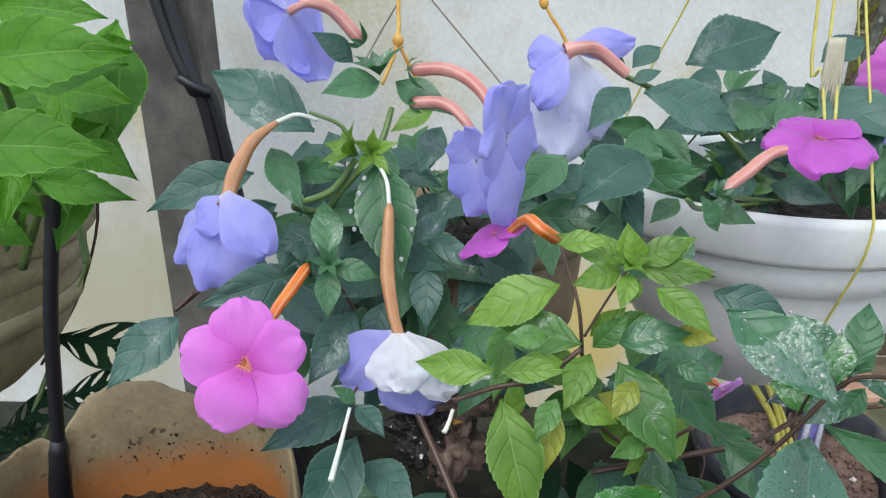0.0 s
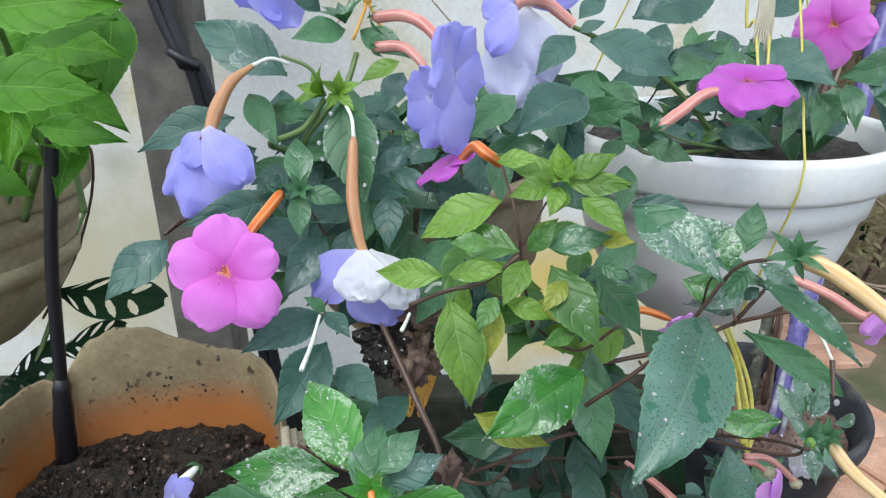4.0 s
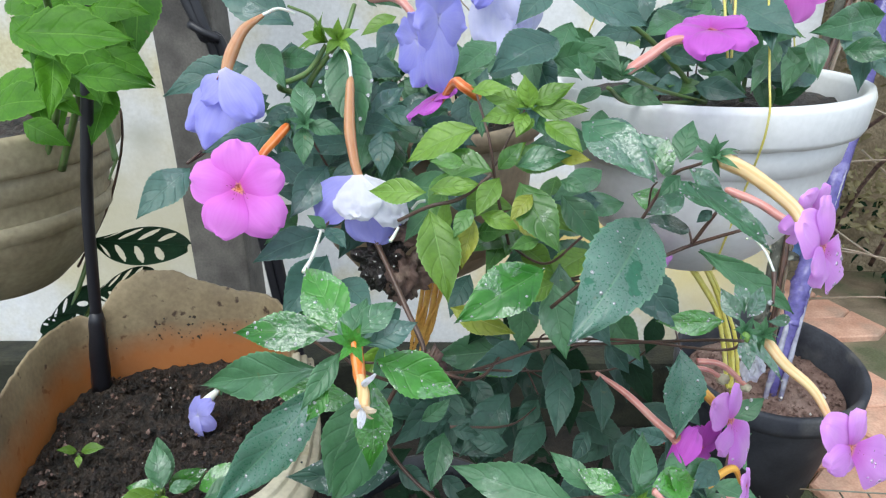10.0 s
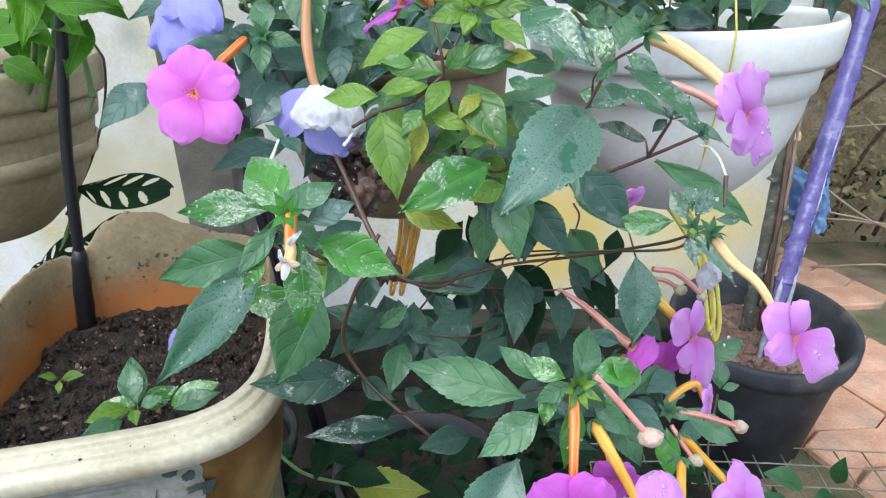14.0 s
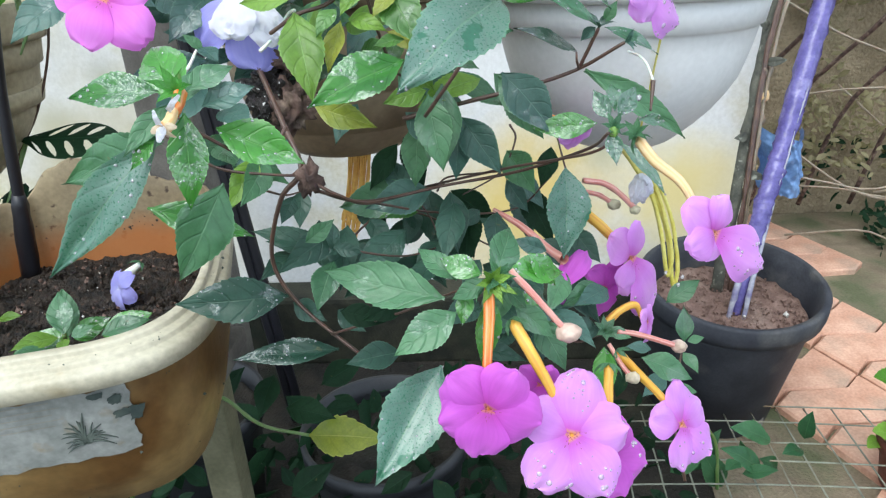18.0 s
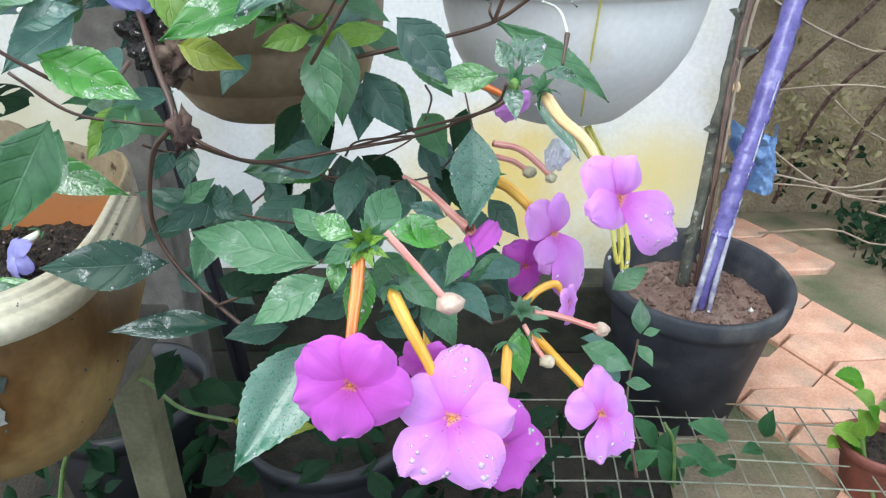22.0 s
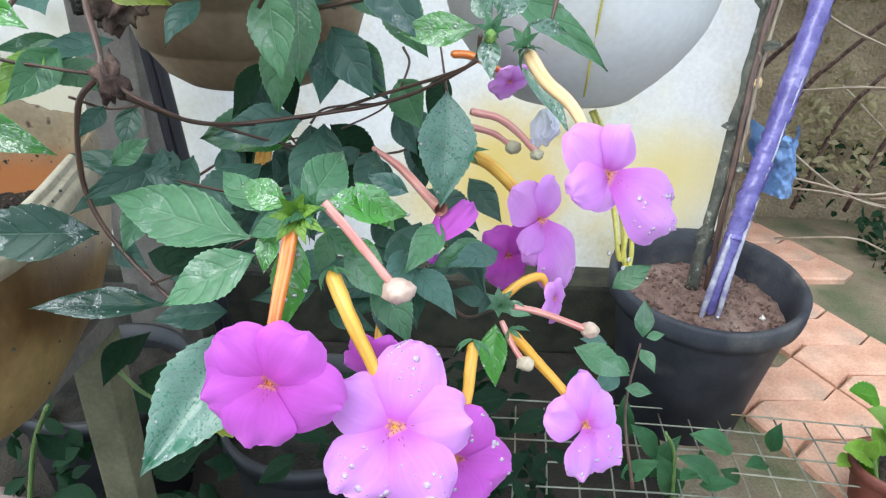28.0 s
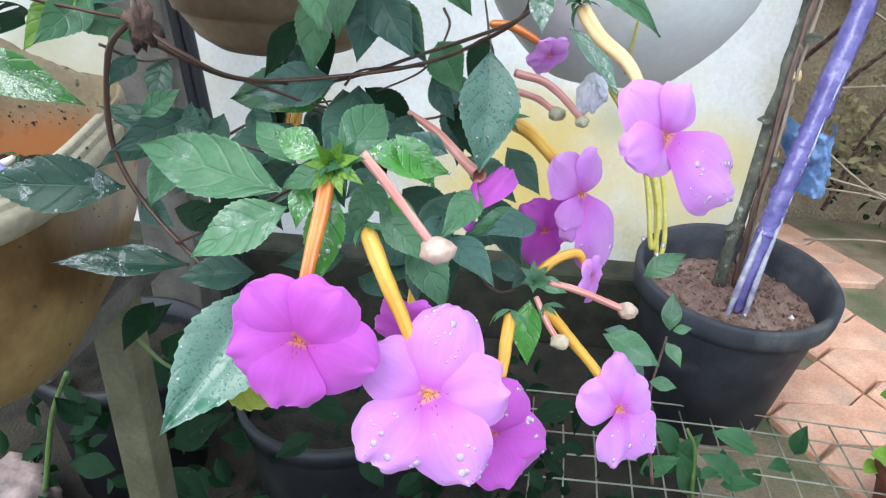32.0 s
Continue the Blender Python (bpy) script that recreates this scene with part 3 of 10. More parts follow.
def dome(verts, faces, at, normal, size, flat=0.55, sides=8):
    """Adds one water bead, a low dome that sits on a surface."""
    a = normal.orthogonal().normalized()
    b = normal.cross(a)
    n = len(verts)
    for k, (r, h) in enumerate(((1.0, -0.15), (0.92, 0.4), (0.6, 0.8))):
        for j in range(sides):
            t = 2 * math.pi * j / sides
            verts.append(at + (a * math.cos(t) + b * math.sin(t)) * size * r + normal * size * flat * h)
    verts.append(at + normal * size * flat)
    for k in range(2):
        for j in range(sides):
            i = (j + 1) % sides
            faces.append((n + k * sides + j, n + k * sides + i, n + (k + 1) * sides + i, n + (k + 1) * sides + j))
    for j in range(sides):
        faces.append((n + 2 * sides + j, n + 2 * sides + (j + 1) % sides, n + 3 * sides))


def beads_on(me, face, count, small, large, draw, low=0, high=1.0):
    """Points on a blade or petal where water beads sit: place, normal and size."""
    out = []
    for k in range(count):
        p = me.polygons[draw.randrange(low, int(high * len(me.polygons)))]
        n = p.normal if p.normal.dot(face) > 0 else -p.normal
        out.append((p.center.copy(), n.copy(), small + (large - small) * draw.random() ** 3))
    return out


def leaf(plant, base, tip, width, facing, look_="mid", droop=0.06, fold=0.26, blunt=0.0, label="", teeth=15):
    vary = noise.noise(Vector(base) * 310 + Vector(tip) * 170)
    me = leaf_mesh(base, tip, width, facing, droop * (1 + 1.3 * vary), fold * (1 - 0.8 * vary), teeth, blunt + 0.35 * max(0.0, vary))
    ob = part("leaf", me, LEAF[look_], plant, label)
    if look_ in ("wet", "sheen", "glaze", "deep"):
        draw, verts, faces = random.Random(int(1e5 * (base[0] + 3 * tip[1] + 7 * base[2]))), [], []
        long = (Vector(tip) - Vector(base)).length
        for at_, n, size in beads_on(me, Vector(facing), int(420 * long) + 5, 0.0002, 0.0008, draw):
            dome(verts, faces, at_, n, size)
        tagged(part("rain_water", mesh_from("rain_water", verts, faces), WATER, ob, "rain water beads with glints put in as white"), kind="stuff")
    return ob


def stem(plant, points, r0, r1, look_="stem", label="", count=None, name="stem"):
    return part(name, tube_mesh(name, points, [r0 * 0.55, r1 * 0.5] if look_ == "stem" else [r0, r1], count or 6 * len(points), 8, True, 0.15), TUBE[look_], plant, label)


def petal_mesh(centre, out, face, length, width, cup, curl, seed, throat, crinkle=0.0):
    """One lobe of a flat flower: runs from the throat outwards, broad and rounded, with a wavy edge and a sunk middle."""
    side = face.cross(out).normalized()
    rows, cols = 18, 15
    verts, faces, uvs = [], [], []
    lean = 0.16 * noise.noise(Vector((seed * 2.3, 1.7, 0)))
    for i in range(rows + 1):
        u = math.sin(math.pi / 2 * i / rows) if i > rows * 0.4 else i / rows * 1.47
        half = width * 0.5 * (0.2 + 0.8 * math.sin(min(1.0, u / 0.6) * math.pi / 2) ** 1.25) * math.sqrt(max(0.0, 1 - max(0.0, (u - 0.5) / 0.5) ** 2.1))
        for j in range(cols):
            v = -1 + 2 * j / (cols - 1)
            w = 2 * v * half / width
            rag = 1 + 0.11 * noise.noise(Vector((w * 2.2 + seed, seed * 2, 0))) * u + 0.035 * noise.noise(Vector((w * 8, seed, 2.0))) * u
            r = throat + (length - throat) * u * rag
            x = v * half * (1 + 0.08 * noise.noise(Vector((u * 3, seed + v, 4.0))))
            z = cup * length * (1 - (1 - u) ** 2) - curl * length * u**3 - 0.13 * length * abs(v) ** 2.2 * u + lean * x * u
            z += 0.1 * length * noise.noise(Vector((u * 2.0 + seed, v * 1.5, seed * 3))) * u
            z += 0.045 * length * noise.noise(Vector((u * 5.0 + seed, v * 4.5, seed))) * u * u
            z += crinkle * length * (noise.noise(Vector((u * 6 + seed, v * 5, 8.0))) + 0.6 * noise.noise(Vector((u * 15, v * 12, seed)))) * min(1.0, 2 * u)
            z -= 0.018 * length * math.exp(-((v / 0.16) ** 2)) * u * (1 - 0.6 * u)
            z -= 0.35 * throat * 6 * (1 - u) ** 4
            verts.append(centre + out * r + side * x + face * z)
            uvs.append((0.12 + 0.88 * u, 0.5 + 0.5 * v))
    for i in range(rows):
        for j in range(cols - 1):
            a = i * cols + j
            faces.append((a, a + 1, a + cols + 1, a + cols))
    return mesh_from("petal", verts, faces, uvs)


def lobe(parent, base, tip, width, face, look_, cup=0.0, curl=0.15):
    """One lobe of a nodding flower, laid from its throat to its rounded tip."""
    base, tip, face = Vector(base), Vector(tip), Vector(face)
    out = tip - base
    length = out.length
    out.normalize()
    face = (face - out * face.dot(out)).normalized()
    return part("petal", petal_mesh(base, out, face, length, width, cup, curl, base.x * 77 + tip.z * 31, 0.0, 0.13 if look_ == "white" else 0.03), PETAL[look_], parent)


def flower(plant, centre, face, radius, tube, look_="pink", tube_look="amber", roll=0.0, lobes=(0.92, 1.0, 1.12, 1.0, 0.92), r_tube=(0.0022, 0.0032, 0.0026), drops=0, label="", reflex=0.12, spread=0.0, angles=None, wide=0.95):
    """An achimenes flower: a long curved tube, five lobes set round its mouth, and a speckled throat."""
    centre, face = Vector(centre), Vector(face).normalized()
    up = Vector((0, 0, 1))
    up = (up - face * up.dot(face)).normalized()
    right = up.cross(face)
    throat = radius * 0.062
    neck = centre - face * radius * 0.3
    foot, n_way = Vector(tube[0]), len(tube) + 1
    line = spline([*tube, neck, centre - face * radius * 0.1], 20)
    keys = [(k / n_way, r_tube[min(2, int(2 * k / (n_way - 2) + 0.5))] * (1.12 if k == 0 else 0.98)) for k in range(n_way - 1)] + [(1 - 1 / n_way, throat * 0.95), (1.0, throat * 1.1)]
    girth = [np.interp(k / 60, [a for a, _ in keys], [r for _, r in keys]) * math.sqrt(max(0.12, 1 - max(0.0, 1 - k / 3.2) ** 2)) for k in range(61)]
    body = part("flower", tube_mesh("flower", line, girth, 72, 12, True, 0.08), TUBE[tube_look], plant, label)
    if radius > 0.015:
        draw, way = random.Random(int(centre.y * 1e5)), (line[1] - foot).normalized()
        a = way.orthogonal().normalized()
        b = way.cross(a)
        for k in range(5):
            t = 1.257 * k + draw.uniform(-0.3, 0.3)
            out = (a * math.cos(t) + b * math.sin(t)) * 0.75 + way * draw.uniform(0.5, 0.9)
            part("sepal", leaf_mesh(foot - way * 0.001, foot + out.normalized() * draw.uniform(0.006, 0.01), 0.0024, Vector((0, -0.6, 0.6)) - way, 0.15, 0.3, 4, rows=10), LEAF["mid"], body)
    looks = (look_,) * 5 if isinstance(look_, str) else look_
    cone, faces, uvs = [], [], []
    for i in range(4):
        for j in range(16):
            a = 2 * math.pi * j / 16
            r = throat * (1.5, 0.75, 0.4, 0.05)[i]
            cone.append(centre + (right * math.cos(a) + up * math.sin(a)) * r - face * radius * (0.03, 0.09, 0.2, 0.26)[i])
            uvs.append(((0.16, 0.13, 0.05, 0.02)[i], j / 16))
    for i in range(3):
        for j in range(16):
            k = (j + 1) % 16
            faces.append((i * 16 + j, i * 16 + k, i * 16 + 16 + k, i * 16 + 16 + j))
    part("throat", mesh_from("throat", cone, faces, uvs), PETAL[looks[0]], body)
    petals = []
    turns = [t + rnd.uniform(-5, 5) for t in (angles or [126 + roll + 72 * k for k in range(5)])]
    for k in range(5):
        a = math.radians(turns[k])
        out = right * math.cos(a) + up * math.sin(a)
        size = radius * lobes[k] * rnd.uniform(0.96, 1.04)
        layer = centre + face * radius * 0.016 * ((k * 2) % 5 - 2)
        petals.append(part("petal", petal_mesh(layer, out, face, size, size**0.5 * radius**0.5 * 1.05 * wide, 0.05 - spread + rnd.uniform(-0.05, 0.05), reflex, k * 1.7 + centre.x * 50, throat * 0.5), PETAL[looks[k]], body))
    if looks[0] in ("magenta", "pink", "rose") and radius > 0.015:
        verts, faces, draw = [], [], random.Random(int(centre.z * 1e5))
        for k in sorted(range(5), key=lambda q: math.sin(math.radians(turns[q])))[:3]:
            pv_ = petals[k].data.vertices
            for row, lanes in ((0, (4, 7, 10)), (1, (6, 8)), (2, (7,))):
                for lane in lanes:
                    a, b = pv_[row * 15 + lane].co, pv_[(row + 1) * 15 + lane].co
                    along = (b - a).normalized()
                    side, n = face.cross(along) * radius * 0.0062, len(verts)
                    a = a.lerp(b, draw.uniform(0.0, 0.3)) + face * radius * 0.012
                    b = a + along * radius * draw.uniform(0.03, 0.05)
                    verts += [a - side, a + side, b + side * 0.6, b - side * 0.6]
                    faces.append((n, n + 1, n + 2, n + 3))
        part("throat_marking", mesh_from("throat_marking", verts, faces, [(0, 0)] * len(verts)), SPOT, body, "rows of dark red throat spots")
    if drops:
        draw = random.Random(int(centre.x * 1e5))
        for k in range(int(drops * 2.4)):
            big = draw.choice(sorted(range(5), key=lambda i: -lobes[i])[:3 if max(lobes) < 1.4 else 1])
            for at_, n, size in beads_on(petals[big].data, face, 1, 0.0003, 0.0013, draw, 60, 0.85):
                verts, faces = [], []
                dome(verts, faces, at_, n, size, 0.42, 12)
                part("water_drop", mesh_from("water_drop", verts, faces), WATER, body, "rain drop with its glint put in as white")
    return body


def calyx(plant, at, way, size, look_="mid", count=5, spread=1.0, label=""):
    """A ring of narrow green sepals or bracts round a joint."""
    at, way = Vector(at), Vector(way).normalized()
    a, b = way.orthogonal().normalized(), None
    b = way.cross(a)
    for k in range(count):
        t = 2 * math.pi * (k + 0.2 * rnd.random()) / count
        out = (a * math.cos(t) + b * math.sin(t)) * spread + way * 0.8
        part("sepal", leaf_mesh(at, at + out.normalized() * size * rnd.uniform(0.8, 1.15), size * 0.35, way + Vector((0, -0.4, 0.5)), 0.1, 0.3, 4, rows=12), LEAF[look_], plant)


def rosette(plant, at, way, size, count, look_, spread=1.0, pairs=2):
    """Leaves in crossed pairs round a shoot tip, the lower ones longer and drooping."""
    at, way = Vector(at), Vector(way).normalized()
    a = way.orthogonal().normalized()
    b = way.cross(a)
    turn = rnd.uniform(0, 3)
    for k in range(count):
        t = turn + 2.4 * k
        lift = 0.15 + 0.5 * k / count
        out = ((a * math.cos(t) + b * math.sin(t)) * spread + way * lift).normalized()
        length = size * (1.1 - 0.55 * k / count) * rnd.uniform(0.85, 1.15)
        start = at - way * size * 0.25 * (1 - k / count) + out * size * 0.06
        leaf(plant, start, start + out * length, length * rnd.uniform(0.42, 0.55), way + Vector((0, -0.5, 0.3)), look_, rnd.uniform(0.02, 0.12))
    stem(plant, [at - way * size * 0.9 + Vector((0, 0.01, 0)), at - way * size * 0.4, at], 0.0016, 0.0011, "stem")



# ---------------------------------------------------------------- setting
ground = tagged(part("ground", mesh_from("ground", [(-40, -20, 0.12), (40, -20, 0.12), (40, 60, 0.12), (-40, 60, 0.12)], [(0, 1, 2, 3)]), EARTH), "bare damp earth round the paved path, shade put into its colour", "ground", kind="structure")
wall_back = tagged(part("wall_back", box_mesh("wall_back", (4.0, 0.12, 2.6), 0.004, (-1.4, 1.12, 1.4)), WALL), "white lime-washed wall with yellow damp stains", "wall", kind="structure")


def pot(name, label, centre, profile, material, category="flower pot", soil=None, soil_r=0.05, soil_h=0.1, group="", rim=None, rim_material=None, **shape):
    ob = thing(name, label, category, group)
    part("pot_body", turned("pot_body", profile, 56, centre, **shape), material, ob)
    if rim:
        part("rim", turned("rim", rim, 64, centre, cap=False, **shape), rim_material or material, ob)
    if soil:
        bed = tagged(part("soil", disc("soil", soil_r, (centre[0], centre[1], centre[2] + soil_h), **shape), soil), "loose dark potting soil in the pot", "soil", kind="stuff")
    return ob


# Unseen slab added behind the camera; it bounces light onto low surfaces.
BOUNCE = surface("bounce_slab", (0.17, 0.165, 0.15), (0.24, 0.23, 0.21), (0.13, 0.13, 0.1), 3, 60, 0.9, 0.4, 0.003, c_scale=1.2)
yard = tagged(part("yard", box_mesh("yard", (12.0, 8.0, 0.04), 0.005, (0.0, -4.5, 0.115)), BOUNCE), "unseen slab added behind the camera to bounce light", "yard", kind="structure")
# Dark box added along the wall foot to darken the wall's lower band.
wall_foot = tagged(part("wall_foot", box_mesh("wall_foot", (4.0, 0.08, 0.15), 0.01, (-1.4, 1.02, 0.19)), DARKFOOT), "dark band added along the foot of the wall", "wall base", kind="structure")

# the timber post and its cable
post = thing("wooden_post", "weathered grey square timber post before the wall", "post")
part("shaft", box_mesh("shaft", (0.082, 0.07, 2.3), 0.004, (-0.343, 0.855, 1.25)), WOOD, post)
cable = thing("cable", "black insulated cable tied along the post", "cable")
for d in (0.0, 0.013):
    part("strand", tube_mesh("strand", [(-0.397 + d, 0.8, 1.3), (-0.337 + d, 0.8, 0.972), (-0.308 + d * 0.5, 0.795, 0.879), (-0.288 + d, 0.8, 0.794), (-0.218 + d, 0.8, 0.13)], 0.008, 40, 8), CABLE, cable)
part("tie", tube_mesh("tie", [(-0.320, 0.79, 0.889), (-0.302, 0.786, 0.879), (-0.284, 0.79, 0.869)], 0.006, 8, 6), CABLE, cable)

# the hanging pot of the trailing plant
POT = (-0.004, 0.41, 0.722)
pot("hanging_pot", "stained brown plastic hanging pot under trailing stems", POT,
               [(0.03, 0.008), (0.046, 0.009), (0.058, 0.017), (0.068, 0.031), (0.0695, 0.034), (0.072, 0.034), (0.08, 0.06), (0.0815, 0.064), (0.0835, 0.064), (0.0855, 0.09), (0.088, 0.125), (0.082, 0.125), (0.078, 0.1)], BROWNPLASTIC,
               soil=SOIL, soil_r=0.081, soil_h=0.112, rim=[(0.086, 0.118), (0.092, 0.118), (0.093, 0.128), (0.09, 0.131), (0.083, 0.129), (0.082, 0.118)])
# the white hanging pot
WP = (0.225, 0.47, 0.7)
BOWL = [(0.03, 0.012), (0.046, 0.0125), (0.05, 0.015), (0.066, 0.029), (0.078, 0.0415), (0.088, 0.055), (0.0955, 0.068), (0.1, 0.082), (0.1035, 0.095), (0.106, 0.108), (0.1075, 0.11), (0.11, 0.111), (0.114, 0.136), (0.108, 0.136), (0.1, 0.11)]
BOWLRIM = [(0.114, 0.133), (0.12, 0.133), (0.122, 0.137), (0.124, 0.158), (0.122, 0.164), (0.117, 0.163), (0.115, 0.158), (0.112, 0.133)]
BOWL, BOWLRIM = [(r * 0.98, h) for r, h in BOWL], [(r * 0.98, h) for r, h in BOWLRIM]
pot("hanging_pot", "white plastic hanging pot with a broad rim and step", WP, BOWL, WHITEPLASTIC, soil=SOIL, soil_r=0.106, soil_h=0.145, rim=BOWLRIM)
# the cream pot of the bright green plant
CP = (-0.39, 0.45, 0.68)
cream_pot = pot("hanging_pot", "dirty cream plastic hanging pot with a broad rim", CP, BOWL, CREAMPLASTIC, soil=SOIL, soil_r=0.106, soil_h=0.145, rim=BOWLRIM)
part("band", turned("band", [(0.0975, 0.076), (0.1005, 0.077), (0.104, 0.091), (0.1015, 0.0925)], 56, CP, cap=False), CREAMPLASTIC, cream_pot, "raised paler band")
# the large tub: its rim runs round the front, the back wall has lost it and stands up in a hump beside a crease
TUB = (-0.1768, 0.2722, 0.5877)
TUBSHAPE = dict(oval=1.404, square=0.344, turn=0.2755)
TUBSCALE = 0.839
TUBPROF = [(0.06, -0.022), (0.078, -0.018), (0.098, -0.002), (0.11, 0.026), (0.115, 0.055), (0.116, 0.085), (0.1155, 0.1)]
HUMP = [(-20, -0.002), (20, 0.0), (60, 0.002), (78, 0.014), (88, 0.024), (102, 0.027), (113, 0.019), (121, 0.002), (125, -0.004), (129, 0.001), (215, 0.0)]
tub = pot("planter_tub", "large cream plastic tub, rimless and humped at the back, rust-stained", TUB, [(TUBSCALE * r, h) for r, h in TUBPROF], TUBPLASTIC, category="planter", **TUBSHAPE)
tagged(part("soil", disc("soil", 0.1015 * TUBSCALE, (TUB[0], TUB[1], TUB[2] + 0.058), rings=70, sides=180, rough=0.008, tilt=-0.05, **TUBSHAPE), SOIL), "wet dark crumbly soil in the tub", "soil", kind="stuff")


def tub_point(angle, r, h):
    c, s, e, q_ = math.cos(angle), math.sin(angle), 2 + 6 * TUBSHAPE["square"], TUBSHAPE["turn"]
    k = 1 / (abs(c) ** e + abs(s) ** e) ** (1 / e)
    k *= 1 - 0.05 * math.exp(-(((math.degrees(angle) - 124) / 2.6) ** 2)) * min(1.0, max(0.0, (h - 0.05) / 0.04))
    u, v = r * TUBSCALE * k * c, r * TUBSCALE * k * s * TUBSHAPE["oval"]
    return Vector((TUB[0] + u * math.cos(q_) - v * math.sin(q_), TUB[1] + u * math.sin(q_) + v * math.cos(q_), TUB[2] + h))


def tub_arc(name, first, last, profile, material, label, count=150, hump=False):
    """A strip swept round part of the tub; with hump its upper points rise with the broken back wall."""
    verts, faces, n = [], [], len(profile)
    for i in range(count + 1):
        deg = first + (last - first) * i / count
        rise = np.interp(deg, [d for d, _ in HUMP], [z for _, z in HUMP]) + 0.0012 * noise.noise(Vector((deg * 0.3, 2, 0))) if hump else 0.0
        for r, h in profile:
            up = max(0.0, (h - 0.06) / 0.051) if hump else 0.0
            verts.append(tub_point(radians(deg), r + 0.012 * up * rise / 0.027 * 0.4, h + rise * up))
    for i in range(count):
        for j in range(n - 1):
            faces.append((i * n + j, i * n + j + 1, (i + 1) * n + j + 1, (i + 1) * n + j))
    for i, way in ((0, 1), (count, -1)):
        faces.append(tuple(i * n + j for j in range(n))[::way])
    return part(name, mesh_from(name, verts, faces), material, tub, label)


tub_arc("back_wall", -14, 212, [(0.097, 0.03), (0.104, 0.06), (0.1075, 0.085), (0.1095, 0.1), (0.1103, 0.1105), (0.1112, 0.1118), (0.113, 0.1112), (0.1145, 0.106), (0.116, 0.09), (0.115, 0.06)], RUST, "rust-stained wall that has lost its rim", 220, True)
tub_arc("inner_wall", 206, 350, [(0.097, 0.03), (0.104, 0.06), (0.1075, 0.085), (0.11, 0.111)], RUST, "rust-stained inner side")
tub_arc("rim", 204, 366, [(0.1105, 0.1), (0.1105, 0.1128), (0.1118, 0.1146), (0.1164, 0.1148), (0.1172, 0.114), (0.1173, 0.1122), (0.118, 0.1116), (0.1218, 0.1115), (0.1226, 0.1108), (0.1228, 0.109), (0.1236, 0.1083), (0.1268, 0.1078), (0.1281, 0.1052), (0.1274, 0.0975), (0.1225, 0.0945), (0.115, 0.096)], TUBRIM, "pale cream rim in two steps")


def on_tub(angle, height, off=0.0008):
    """A place on the tub's bulging outside."""
    for (r0, h0), (r1, h1) in zip(TUBPROF, TUBPROF[1:]):
        if h0 <= height <= h1:
            r = r0 + (r1 - r0) * (height - h0) / (h1 - h0)
    c, s, e = math.cos(angle), math.sin(angle), 2 + 6 * TUBSHAPE["square"]
    k = 1 / (abs(c) ** e + abs(s) ** e) ** (1 / e)
    u, v, q_ = (r * TUBSCALE + off) * k * c, (r * TUBSCALE + off) * k * s * TUBSHAPE["oval"], TUBSHAPE["turn"]
    return Vector((TUB[0] + u * math.cos(q_) - v * math.sin(q_), TUB[1] + u * math.sin(q_) + v * math.cos(q_), TUB[2] + height))


def tub_patch(name, a0, a1, h0, h1, material, label="", off=0.0008, ragged=0.0):
    verts, faces, n, m = [], [], 22, 12
    for i in range(n + 1):
        for j in range(m + 1):
            a, h = a0 + (a1 - a0) * i / n, h0 + (h1 - h0) * j / m
            edge = i in (0, n) or j in (0, m)
            d = ragged * (noise.noise(Vector((a * 14, h * 160, 2.0))) + 0.4 * noise.noise(Vector((a * 60, h * 700, 5.0)))) if edge else 0
            verts.append(on_tub(a + d * 0.03, min(max(h + d * 0.004, 0.009), 0.099), off))
    for i in range(n):
        for j in range(m):
            k = i * (m + 1) + j
            faces.append((k, k + m + 1, k + m + 2, k + 1))
    return part(name, mesh_from(name, verts, faces), material, tub, label)


front = -math.pi / 2
tub_patch("paper_label", front - 1.1, front + 0.53, 0.046, 0.09, PAPER, "worn grey paper label, torn at its edges", ragged=0.9)
for k in range(5):
    tub_patch("print_line", front - 1.0 + 0.05 * (k % 3), front + 0.2 + 0.04 * (k % 2), 0.0875 - 0.0036 * k, 0.0881 - 0.0036 * k, INK, "unreadable line of print", 0.0012)
tuft = random.Random(21)
for k in range(26):
    way, reach = tuft.uniform(-1.5, 1.5), tuft.uniform(0.006, 0.014)
    line = [on_tub(front + 0.31 + 0.012 * math.sin(k) + 9.5 * reach * f * math.sin(way), 0.06 + 0.0016 * math.cos(3 * k) + 2.1 * reach * (f * math.cos(way) - 0.3 * f * f), 0.0012) for f in (0, 0.5, 1)]
    part("printed_blade", tube_mesh("printed_blade", line, [0.0008, 0.0006, 0.0002], 7, 5), SCUFF, tub, "dark blade of a printed tuft")
for a, h, w, t in ((0.47, 0.082, 0.05, 0.004), (0.5, 0.073, 0.09, 0.005), (0.54, 0.07, 0.05, 0.006), (0.4, 0.087, 0.06, 0.003)):
    tub_patch("scuff", front + a - w / 2, front + a + w / 2, h - t / 2, h + t / 2, SCUFF, "dark dirty scuff", 0.0014, 0.8)

# the black pot on the path
BP = (0.497, 0.84, 0.128)
black_pot = pot("nursery_pot", "black plastic nursery pot of dry soil with stakes", BP,
                [(0.09, 0.0), (0.096, 0.006), (0.127, 0.23), (0.129, 0.235)], BLACKPLASTIC,
                soil=DRYSOIL, soil_r=0.119, soil_h=0.2, rim=[(0.1285, 0.222), (0.137, 0.222), (0.139, 0.232), (0.139, 0.252), (0.135, 0.256), (0.128, 0.254), (0.126, 0.21)])

